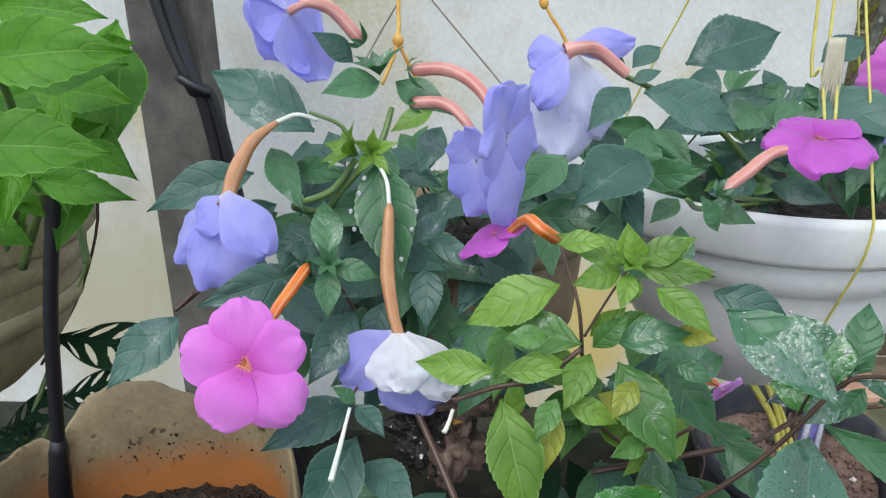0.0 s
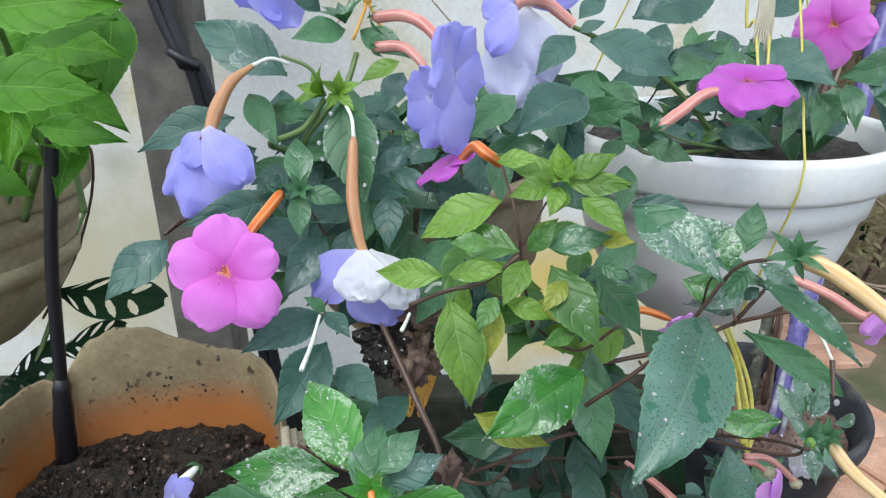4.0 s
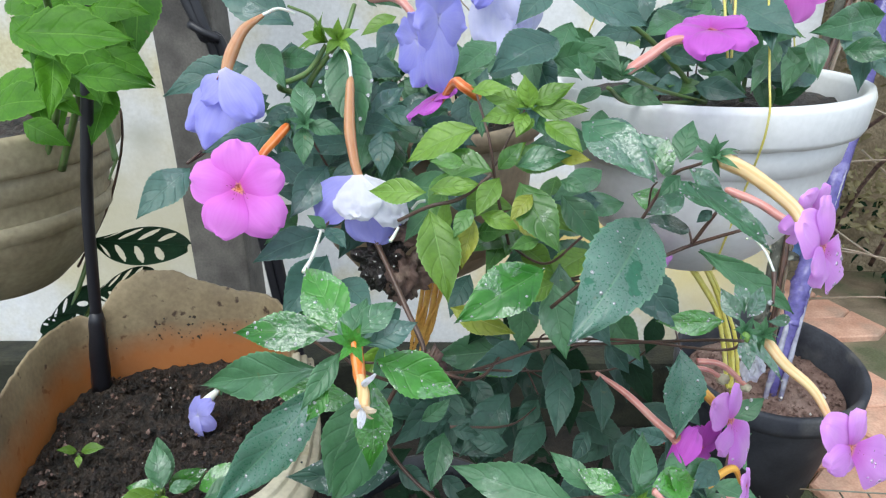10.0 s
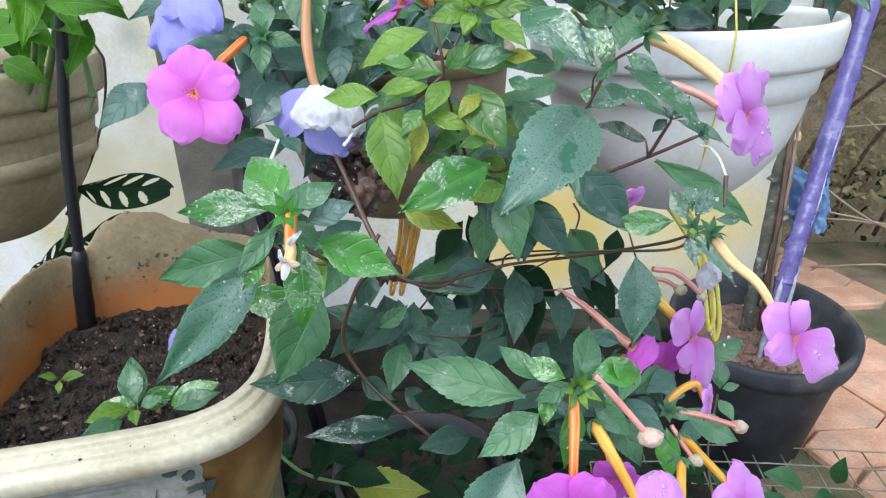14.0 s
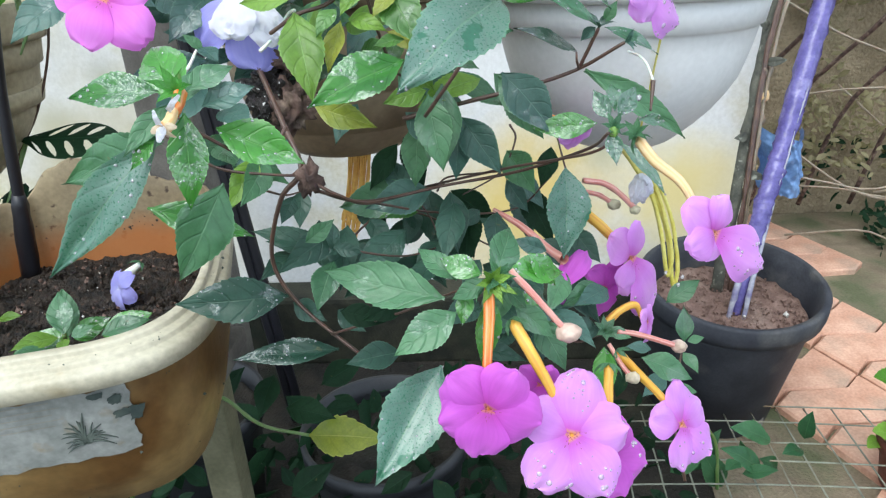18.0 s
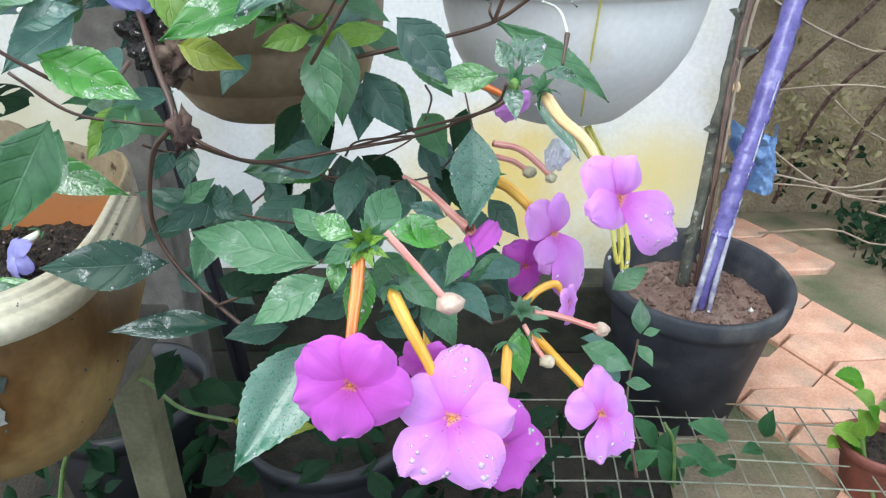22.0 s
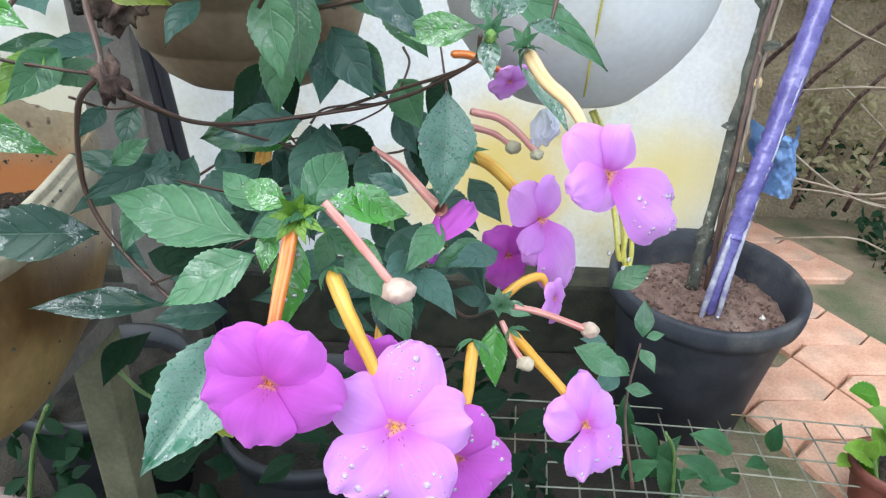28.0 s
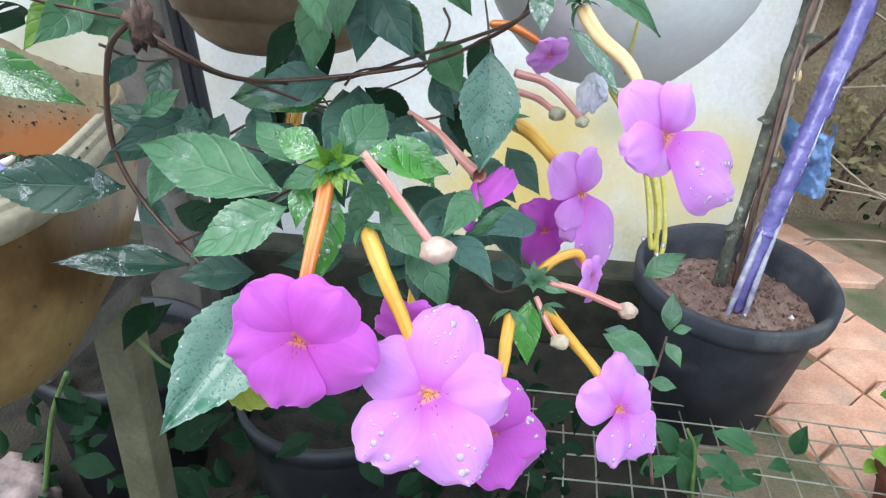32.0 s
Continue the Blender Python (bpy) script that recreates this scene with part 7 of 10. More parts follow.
for tip, w in (((0.1775, 0.2105, 0.7492), 0.0095), ((0.1845, 0.2085, 0.7505), 0.0105), ((0.1895, 0.2125, 0.7545), 0.009), ((0.182, 0.221, 0.7495), 0.01)):
    lobe(folded, (0.1825, 0.2148, 0.7632), tip, w, (tip[0] - 0.1825, tip[1] - 0.2154, 0.001), "white", 0.12, 0.3)
part("bud", blob_mesh("bud", (0.1702, 0.2186, 0.7449), (0.0036, 0.0031, 0.0029), 0.25, seed=905), BUD, pink_plant, "closed pale bud")
part("bud", blob_mesh("bud", (0.1806, 0.1883, 0.6537), (0.0040, 0.0035, 0.0033), 0.25, seed=932), BUD, pink_plant, "closed pale bud")
part("bud", blob_mesh("bud", (0.18, 0.2118, 0.7442), (0.0029, 0.0025, 0.0024), 0.25, seed=945), BUD, pink_plant, "closed pale bud")
leaf(pink_plant, (0.1639, 0.2098, 0.6717), (0.1449, 0.2116, 0.6765), 0.0096, (-0.1817, -0.6491, 0.7387), "shadow")
leaf(pink_plant, (0.1596, 0.2127, 0.6779), (0.1471, 0.2271, 0.697), 0.0131, (0.2085, -0.5447, 0.8123), "shadow")
leaf(pink_plant, (0.1667, 0.2014, 0.6656), (0.1677, 0.1854, 0.6416), 0.0130, (-0.3265, -0.7515, 0.5733), "wet")
leaf(pink_plant, (0.1639, 0.211, 0.6742), (0.1583, 0.2029, 0.6692), 0.0053, (-0.0797, -0.808, 0.5837), "shadow")
leaf(pink_plant, (0.1695, 0.21, 0.6717), (0.1836, 0.208, 0.6668), 0.0073, (-0.0433, -0.7487, 0.6615), "mid")
leaf(pink_plant, (0.1515, 0.2442, 0.7208), (0.1681, 0.2308, 0.7036), 0.0133, (-0.1807, -0.7358, 0.6526), "shadow")
leaf(pink_plant, (0.1486, 0.2656, 0.7193), (0.1303, 0.2663, 0.7218), 0.0090, (-0.1137, -0.8127, 0.5715), "shadow")
stem(pink_plant, [(0.1316, 0.2426, 0.6725), (0.1502, 0.2155, 0.6613), (0.1669, 0.2104, 0.6682)], 0.0015, 0.0012, "stem")
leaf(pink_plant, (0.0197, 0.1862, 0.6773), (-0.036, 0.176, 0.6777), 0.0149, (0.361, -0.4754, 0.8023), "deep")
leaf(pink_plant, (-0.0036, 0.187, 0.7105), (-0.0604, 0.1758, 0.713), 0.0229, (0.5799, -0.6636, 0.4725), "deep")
leaf(pink_plant, (0.0116, 0.2184, 0.7215), (-0.0291, 0.2181, 0.7349), 0.0139, (0.4954, -0.6173, 0.6112), "shadow")
leaf(pink_plant, (0.019, 0.2024, 0.7293), (0.019, 0.2087, 0.7426), 0.0071, (0.4412, -0.7208, 0.5346), "shadow")
leaf(pink_plant, (0.0206, 0.1955, 0.7263), (0.0146, 0.1708, 0.7096), 0.0146, (0.0639, -0.6973, 0.7139), "mid")
leaf(pink_plant, (0.0218, 0.2019, 0.728), (0.0359, 0.2028, 0.7291), 0.0069, (0.4393, -0.6343, 0.6362), "shadow")
leaf(pink_plant, (0.026, 0.2072, 0.7273), (0.0077, 0.2027, 0.7308), 0.0093, (0.3082, -0.5759, 0.7572), "shadow")
leaf(pink_plant, (0.056, 0.1669, 0.6871), (0.0294, 0.1556, 0.6881), 0.0141, (0.2437, -0.6231, 0.7432), "shadow")
leaf(pink_plant, (0.0738, 0.2036, 0.8104), (0.0808, 0.1876, 0.7762), 0.0174, (-0.0655, -0.8829, 0.465), "mid")
leaf(pink_plant, (0.1071, 0.2387, 0.8125), (0.1299, 0.2275, 0.7873), 0.0174, (0.3351, -0.8981, 0.2849), "mid")
leaf(pink_plant, (0.0865, 0.2578, 0.7838), (0.1131, 0.2494, 0.7551), 0.0148, (-0.0299, -0.83, 0.557), "dark")
leaf(pink_plant, (0.026, 0.1706, 0.8139), (0.0542, 0.162, 0.8055), 0.0121, (0.2926, -0.945, 0.1465), "yellow")
leaf(pink_plant, (0.0738, 0.1943, 0.8142), (0.0537, 0.1862, 0.8101), 0.0107, (0.0716, -0.9541, 0.2908), "light")
leaf(pink_plant, (0.1173, 0.2547, 0.7519), (0.136, 0.246, 0.7325), 0.0137, (0.197, -0.7204, 0.665), "dark")
leaf(pink_plant, (0.0985, 0.2452, 0.733), (0.087, 0.2315, 0.7283), 0.0089, (0.1388, -0.8538, 0.5017), "shadow")
leaf(pink_plant, (0.0354, 0.2329, 0.7344), (0.0497, 0.2169, 0.7231), 0.0118, (0.255, -0.8828, 0.3944), "shadow")
leaf(pink_plant, (-0.0053, 0.1896, 0.7858), (-0.0108, 0.1606, 0.7716), 0.0141, (0.5712, -0.8016, 0.1766), "mid")
leaf(pink_plant, (0.054, 0.1933, 0.7195), (0.0317, 0.1951, 0.7248), 0.0111, (0.3131, -0.7856, 0.5336), "shadow")
leaf(pink_plant, (0.0977, 0.2058, 0.7199), (0.0874, 0.1905, 0.7115), 0.0098, (0.3254, -0.7019, 0.6336), "shadow")
stem(pink_plant, [(0.052, 0.2488, 0.8139), (0.0715, 0.2164, 0.8142), (0.0873, 0.2038, 0.8336)], 0.0013, 0.0013, "stem")
stem(pink_plant, [(0.1173, 0.2669, 0.7779), (0.1204, 0.263, 0.7694), (0.111, 0.2548, 0.7526), (0.0891, 0.2489, 0.7415)], 0.0012, 0.0009, "stem")
leaf(back_plant, (0.0811, 0.2809, 0.9155), (0.0443, 0.2433, 0.9035), 0.0262, (-0.3761, -0.8273, 0.4172), "dark")
leaf(back_plant, (0.0819, 0.3224, 0.9383), (0.0603, 0.3043, 0.9208), 0.0161, (-0.2528, -0.8681, 0.4271), "dark")
leaf(back_plant, (0.0922, 0.3321, 0.9353), (0.1414, 0.3326, 0.9163), 0.0256, (-0.3438, -0.6531, 0.6747), "dark")
leaf(back_plant, (0.1261, 0.379, 0.9437), (0.1879, 0.4074, 0.959), 0.0338, (-0.4146, -0.8563, 0.3079), "dark")
leaf(back_plant, (0.0835, 0.3357, 0.9447), (0.0692, 0.3388, 0.9527), 0.0081, (-0.3153, -0.7314, 0.6047), "dark")
leaf(back_plant, (0.0864, 0.3363, 0.946), (0.1034, 0.3508, 0.9548), 0.0117, (-0.4414, -0.8613, 0.2516), "dark")
leaf(back_plant, (0.0864, 0.3336, 0.9393), (0.1008, 0.3359, 0.9446), 0.0075, (-0.4038, -0.7388, 0.5395), "dark")
leaf(back_plant, (0.2083, 0.3948, 0.927), (0.237, 0.3442, 0.9075), 0.0298, (-0.2035, -0.7121, 0.672), "dark")
leaf(back_plant, (0.1277, 0.3311, 0.8781), (0.151, 0.3183, 0.8725), 0.0132, (-0.4421, -0.6079, 0.6595), "mid")
leaf(back_plant, (0.1155, 0.3321, 0.8809), (0.0978, 0.3177, 0.8725), 0.0118, (-0.4269, -0.7361, 0.5252), "mid")
leaf(back_plant, (0.1341, 0.3432, 0.8813), (0.1559, 0.3446, 0.8841), 0.0107, (-0.4609, -0.8249, 0.3273), "dark")
leaf(back_plant, (0.1185, 0.3442, 0.8842), (0.1059, 0.3476, 0.8929), 0.0076, (-0.4308, -0.8099, 0.3981), "dark")
leaf(back_plant, (0.1864, 0.4112, 0.9149), (0.1509, 0.3854, 0.9052), 0.0218, (-0.0515, -0.7265, 0.6853), "mid")
leaf(back_plant, (0.2052, 0.4068, 0.8765), (0.2291, 0.3919, 0.8655), 0.0146, (-0.3158, -0.8532, 0.4152), "mid")
leaf(back_plant, (0.2572, 0.4226, 0.9411), (0.2684, 0.3955, 0.9269), 0.0158, (-0.69, -0.6782, 0.2529), "mid")
leaf(back_plant, (0.1687, 0.4018, 0.8919), (0.1971, 0.3995, 0.8853), 0.0142, (-0.435, -0.6182, 0.6547), "dark")
leaf(back_plant, (0.2574, 0.4041, 0.8951), (0.2722, 0.3865, 0.8776), 0.0140, (-0.6443, -0.5772, 0.5017), "mid")
leaf(back_plant, (0.2218, 0.4222, 0.9412), (0.2558, 0.4385, 0.9539), 0.0193, (-0.4532, -0.817, 0.3566), "dark")
leaf(back_plant, (0.1871, 0.4053, 0.8731), (0.1617, 0.3911, 0.8656), 0.0146, (-0.0174, -0.916, 0.4007), "dark")
leaf(back_plant, (0.1262, 0.4013, 0.892), (0.1407, 0.385, 0.8778), 0.0126, (-0.4197, -0.799, 0.4306), "mid")
flower(back_plant, (0.1744, 0.32, 0.9161), (-0.1092, -0.2956, 0.7849), 0.0260, [(0.12, 0.2936, 0.8951), (0.1352, 0.3033, 0.9025), (0.1516, 0.3121, 0.9105)], 'magenta', "pink", r_tube=(0.00255, 0.00311, 0.00283))
flower(back_plant, (0.2448, 0.3788, 0.9397), (-0.9253, -0.8023, -0.0998), 0.0241, [(0.2387, 0.3889, 0.9113), (0.2425, 0.3863, 0.9183), (0.2444, 0.3849, 0.9281)], 'rose', "pink", r_tube=(0.00257, 0.00289, 0.00257))
stem(back_plant, [(0.2107, 0.4196, 0.8544), (0.1543, 0.3854, 0.9052), (0.1035, 0.342, 0.9329), (0.0836, 0.3347, 0.942)], 0.0020, 0.0013, "green")
stem(back_plant, [(0.2107, 0.4196, 0.8544), (0.1443, 0.3689, 0.8644), (0.1201, 0.3321, 0.8809)], 0.0017, 0.0014, "green")
stem(back_plant, [(0.2372, 0.4199, 0.8543), (0.2378, 0.4167, 0.9), (0.2454, 0.3915, 0.9176)], 0.0018, 0.0014, "green")
stem(back_plant, [(0.2107, 0.4196, 0.8544), (0.1567, 0.3521, 0.8758), (0.12, 0.2936, 0.8951)], 0.0013, 0.0013, "green")
leaf(pink_plant, (0.1163, 0.2407, 0.7184), (0.0974, 0.2349, 0.7327), 0.0114, (0.19, -0.9003, 0.3917), "shadow")
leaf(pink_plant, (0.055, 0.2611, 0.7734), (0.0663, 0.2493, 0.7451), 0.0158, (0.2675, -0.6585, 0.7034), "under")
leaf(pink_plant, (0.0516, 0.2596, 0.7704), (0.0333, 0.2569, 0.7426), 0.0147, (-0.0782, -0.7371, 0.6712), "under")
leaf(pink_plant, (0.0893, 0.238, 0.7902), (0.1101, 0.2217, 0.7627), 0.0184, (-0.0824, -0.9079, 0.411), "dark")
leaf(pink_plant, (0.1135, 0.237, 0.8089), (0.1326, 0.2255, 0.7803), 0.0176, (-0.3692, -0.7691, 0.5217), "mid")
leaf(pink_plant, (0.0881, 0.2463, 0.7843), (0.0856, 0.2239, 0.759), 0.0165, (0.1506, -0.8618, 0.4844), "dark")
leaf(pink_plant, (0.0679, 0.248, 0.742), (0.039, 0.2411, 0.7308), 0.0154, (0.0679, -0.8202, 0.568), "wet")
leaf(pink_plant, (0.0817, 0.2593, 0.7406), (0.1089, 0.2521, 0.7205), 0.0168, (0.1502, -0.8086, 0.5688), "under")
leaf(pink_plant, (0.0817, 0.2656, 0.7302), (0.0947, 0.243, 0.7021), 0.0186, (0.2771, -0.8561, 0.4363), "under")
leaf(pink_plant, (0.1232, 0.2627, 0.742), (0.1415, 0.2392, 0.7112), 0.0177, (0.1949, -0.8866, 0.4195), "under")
leaf(pink_plant, (0.0742, 0.2373, 0.717), (0.0607, 0.2211, 0.7072), 0.0113, (-0.1466, -0.9217, 0.3591), "shadow")
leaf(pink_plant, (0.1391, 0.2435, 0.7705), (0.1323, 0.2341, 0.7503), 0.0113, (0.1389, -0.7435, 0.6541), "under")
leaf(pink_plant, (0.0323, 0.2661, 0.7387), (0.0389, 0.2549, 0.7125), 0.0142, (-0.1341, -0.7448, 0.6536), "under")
leaf(pink_plant, (0.0036, 0.1978, 0.762), (-0.0004, 0.1826, 0.7531), 0.0087, (0.3547, -0.6803, 0.6414), "shadow")
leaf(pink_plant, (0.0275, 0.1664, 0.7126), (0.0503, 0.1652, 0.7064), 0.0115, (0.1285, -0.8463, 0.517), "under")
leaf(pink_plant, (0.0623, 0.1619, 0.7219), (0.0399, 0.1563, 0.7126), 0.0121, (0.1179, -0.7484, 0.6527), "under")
leaf(pink_plant, (0.1295, 0.1742, 0.7394), (0.1129, 0.1757, 0.7452), 0.0085, (-0.2099, -0.8266, 0.5222), "dark")
leaf(pink_plant, (0.1113, 0.1366, 0.7316), (0.1287, 0.1313, 0.717), 0.0113, (-0.0609, -0.5526, 0.8312), "mid")
leaf(pink_plant, (0.01, 0.184, 0.7424), (0.0248, 0.1895, 0.7525), 0.0088, (0.3988, -0.7834, 0.4767), "mid")
leaf(pink_plant, (0.0252, 0.1792, 0.7415), (0.0395, 0.1787, 0.7383), 0.0071, (0.411, -0.8324, 0.3716), "shadow")
leaf(pink_plant, (0.2659, 0.4062, 0.5751), (0.2966, 0.416, 0.5923), 0.0177, (-0.3149, -0.7585, 0.5705), "mid")
leaf(pink_plant, (0.2304, 0.3426, 0.5607), (0.2718, 0.3371, 0.542), 0.0222, (-0.1395, -0.5815, 0.8015), "mid")
stem(pink_plant, [(0.016, 0.1812, 0.7721), (0.037, 0.2171, 0.751), (0.078, 0.2413, 0.7501), (0.1184, 0.2273, 0.7619), (0.1498, 0.195, 0.7831), (0.1543, 0.1691, 0.7981)], 0.0018, 0.0015, "stem")
stem(pink_plant, [(0.037, 0.2171, 0.751), (0.0745, 0.2442, 0.7325), (0.1183, 0.247, 0.7322), (0.1388, 0.237, 0.7558)], 0.0013, 0.0010, "stem")
stem(pink_plant, [(0.0245, 0.1836, 0.7392), (0.0552, 0.2059, 0.7231), (0.0741, 0.236, 0.714)], 0.0013, 0.0009, "stem")
stem(pink_plant, [(0.0545, 0.2501, 0.7487), (0.0676, 0.253, 0.7285), (0.0742, 0.2387, 0.7201)], 0.0010, 0.0010, "stem")
leaf(lime_plant, (-0.1872, 0.2608, 0.954), (-0.1278, 0.2737, 0.9576), 0.0290, (0.4175, -0.7788, 0.4682), "lime", teeth=9)
leaf(lime_plant, (-0.1917, 0.2493, 0.9255), (-0.1353, 0.2587, 0.9203), 0.0279, (0.6315, -0.5937, 0.4988), "lime", teeth=9)
leaf(lime_plant, (-0.1971, 0.3024, 0.8968), (-0.1444, 0.2901, 0.8915), 0.0167, (0.4389, -0.8241, 0.3581), "lime", teeth=9)
leaf(lime_plant, (-0.2028, 0.3189, 0.9382), (-0.1541, 0.3236, 0.9484), 0.0243, (0.3673, -0.6937, 0.6196), "lime", teeth=9)
leaf(lime_plant, (-0.2038, 0.3488, 0.9322), (-0.16, 0.3368, 0.9278), 0.0221, (0.1613, -0.8526, 0.4971), "lime", teeth=9)
leaf(lime_plant, (-0.2159, 0.3419, 0.9153), (-0.1861, 0.3059, 0.8785), 0.0288, (0.6582, -0.6728, 0.3378), "lime", teeth=9)
leaf(lime_plant, (-0.1976, 0.3387, 0.9068), (-0.1641, 0.3323, 0.8898), 0.0185, (0.4504, -0.7188, 0.5296), "lime", teeth=9)
leaf(lime_plant, (-0.1989, 0.3011, 0.9742), (-0.1482, 0.2998, 0.9695), 0.0247, (0.6403, -0.7058, 0.303), "lime", teeth=9)
leaf(lime_plant, (-0.2476, 0.3678, 0.927), (-0.197, 0.3429, 0.8905), 0.0326, (0.3566, -0.7938, 0.4927), "lime", teeth=9)
leaf(lime_plant, (-0.2409, 0.401, 0.9559), (-0.197, 0.3927, 0.9339), 0.0242, (0.3214, -0.7, 0.6377), "lime", teeth=9)
leaf(lime_plant, (-0.2507, 0.351, 0.8854), (-0.2218, 0.343, 0.8645), 0.0177, (0.5144, -0.757, 0.4029), "lime", teeth=9)
leaf(lime_plant, (-0.2105, 0.3988, 0.9496), (-0.1835, 0.4004, 0.9527), 0.0132, (0.3585, -0.8993, 0.2505), "lime", teeth=9)
leaf(lime_plant, (-0.2885, 0.3807, 0.8531), (-0.253, 0.3745, 0.8366), 0.0192, (0.2552, -0.8043, 0.5367), "lime", teeth=9)
leaf(lime_plant, (-0.2814, 0.4005, 0.956), (-0.2307, 0.386, 0.9183), 0.0315, (0.1755, -0.7026, 0.6896), "lime", teeth=9)
stem(lime_plant, [(-0.2945, 0.3968, 0.8129), (-0.2637, 0.385, 0.863), (-0.228, 0.344, 0.921), (-0.1988, 0.2926, 0.9531)], 0.0029, 0.0019, "green")
stem(lime_plant, [(-0.2793, 0.397, 0.8128), (-0.2339, 0.3709, 0.8807), (-0.2187, 0.3681, 0.927), (-0.222, 0.38, 0.9568)], 0.0031, 0.0020, "green")
stem(lime_plant, [(-0.229, 0.384, 0.8596), (-0.2247, 0.3775, 0.8432), (-0.2211, 0.3709, 0.8267)], 0.0021, 0.0025, "green")
stem(lime_plant, [(-0.2211, 0.3709, 0.8267), (-0.2264, 0.3656, 0.8136)], 0.0014, 0.0007, "green")
seedling = thing("seedling", "small green seedling in the tub soil", "seedling")
seedling_big = thing("seedling", "young rain-wet grey-green plant in the tub", "seedling")
leaf(seedling, (-0.2301, 0.2616, 0.6555), (-0.238, 0.2537, 0.6633), 0.0066, (0.2928, -0.3297, 0.8975), "light")
leaf(seedling, (-0.2278, 0.2617, 0.6554), (-0.2115, 0.2636, 0.6576), 0.0080, (0.4281, -0.3487, 0.8338), "light")
leaf(seedling, (-0.2262, 0.2569, 0.6566), (-0.2239, 0.2494, 0.6519), 0.0044, (0.3214, -0.3706, 0.8714), "light")
stem(seedling, [(-0.2293, 0.2609, 0.6537), (-0.2381, 0.2712, 0.6412)], 0.0012, 0.0008, "green")
leaf(seedling_big, (-0.1414, 0.2011, 0.6805), (-0.1499, 0.2198, 0.6989), 0.0134, (0.204, -0.4019, 0.8927), "mid")
leaf(seedling_big, (-0.1447, 0.2002, 0.679), (-0.1595, 0.1795, 0.6835), 0.0125, (0.1822, -0.4174, 0.8903), "light")
leaf(seedling_big, (-0.1375, 0.2008, 0.6795), (-0.1234, 0.2039, 0.6846), 0.0074, (0.3556, -0.5719, 0.7392), "mid")
leaf(seedling_big, (-0.1096, 0.1851, 0.6897), (-0.0868, 0.1982, 0.6916), 0.0128, (0.1472, -0.4539, 0.8788), "mid")
leaf(seedling_big, (-0.1389, 0.1958, 0.6806), (-0.1323, 0.1841, 0.6783), 0.0066, (0.1468, -0.4897, 0.8595), "light")
leaf(seedling_big, (-0.1428, 0.1889, 0.6781), (-0.1567, 0.1679, 0.6818), 0.0124, (0.2882, -0.4041, 0.8681), "mid")
leaf(seedling_big, (-0.1454, 0.2095, 0.6742), (-0.1516, 0.2258, 0.6973), 0.0140, (0.4868, -0.5495, 0.6791), "mid", blunt=0.7)
leaf(seedling_big, (-0.1421, 0.2091, 0.6729), (-0.12, 0.215, 0.6836), 0.0123, (0.5911, -0.4819, 0.6468), "wet", blunt=0.7)
leaf(seedling_big, (-0.122, 0.2059, 0.6762), (-0.0953, 0.2166, 0.6848), 0.0146, (0.2486, -0.3951, 0.8844), "wet", blunt=0.7)
leaf(seedling_big, (-0.1441, 0.2087, 0.6724), (-0.1646, 0.2049, 0.6778), 0.0105, (0.1742, -0.5455, 0.8198), "wet", blunt=0.7)
leaf(seedling_big, (-0.1461, 0.2038, 0.6739), (-0.1677, 0.192, 0.674), 0.0120, (0.3103, -0.3696, 0.8758), "wet", blunt=0.7)
leaf(seedling_big, (-0.146, 0.2091, 0.6733), (-0.1454, 0.1971, 0.6714), 0.0059, (0.2791, -0.4694, 0.8377), "light", blunt=0.7)
stem(seedling_big, [(-0.1414, 0.2011, 0.6805), (-0.1482, 0.2094, 0.6633)], 0.0013, 0.0010, "green")
fallen = thing("fallen_flower", "fallen lavender flower lying on the tub soil", "flower")
flower(fallen, (-0.1608, 0.2962, 0.6595), (-0.45, -0.72, 0.28), 0.0155, [(-0.1481, 0.3122, 0.6714), (-0.1522, 0.3075, 0.6685), (-0.1566, 0.302, 0.665)], 'blue', "white", r_tube=(0.0016, 0.003, 0.0044), reflex=0.35)
monstera = thing("monstera_plant", "dark split-leaved monstera at the foot of the wall", "plant")
part("leaf", holed_leaf((-0.3095, 0.4632, 0.7241), (-0.2053, 0.4293, 0.7332), 0.0405), LEAF["under"], monstera)
part("leaf", holed_leaf((-0.3094, 0.443, 0.6786), (-0.2446, 0.4371, 0.7064), 0.0304), LEAF["under"], monstera)
part("leaf", holed_leaf((-0.3563, 0.4236, 0.6413), (-0.3094, 0.4472, 0.6882), 0.0304), LEAF["under"], monstera)
part("leaf", holed_leaf((-0.325, 0.4358, 0.6646), (-0.3431, 0.4106, 0.6597), 0.0253), LEAF["under"], monstera)
stem(monstera, [(-0.3562, 0.4023, 0.5935), (-0.3354, 0.4289, 0.6505), (-0.3095, 0.4632, 0.7241)], 0.0026, 0.0021, "green")
stem(monstera, [(-0.3405, 0.403, 0.5932), (-0.3249, 0.4251, 0.6407), (-0.3094, 0.443, 0.6786)], 0.0026, 0.0021, "green")
sprig = thing("young_plant", "young grey-green leafy shoot beside the black pot", "plant")
leaf(sprig, (0.3449, 0.5641, 0.4298), (0.3452, 0.5831, 0.468), 0.0207, (0.0123, -0.7162, 0.6978), "mid")
leaf(sprig, (0.3479, 0.5643, 0.4299), (0.3689, 0.5673, 0.4333), 0.0104, (-0.4835, -0.6827, 0.5479), "mid")
leaf(sprig, (0.3426, 0.5585, 0.4188), (0.3537, 0.5308, 0.4067), 0.0156, (0.0345, -0.6036, 0.7965), "mid")
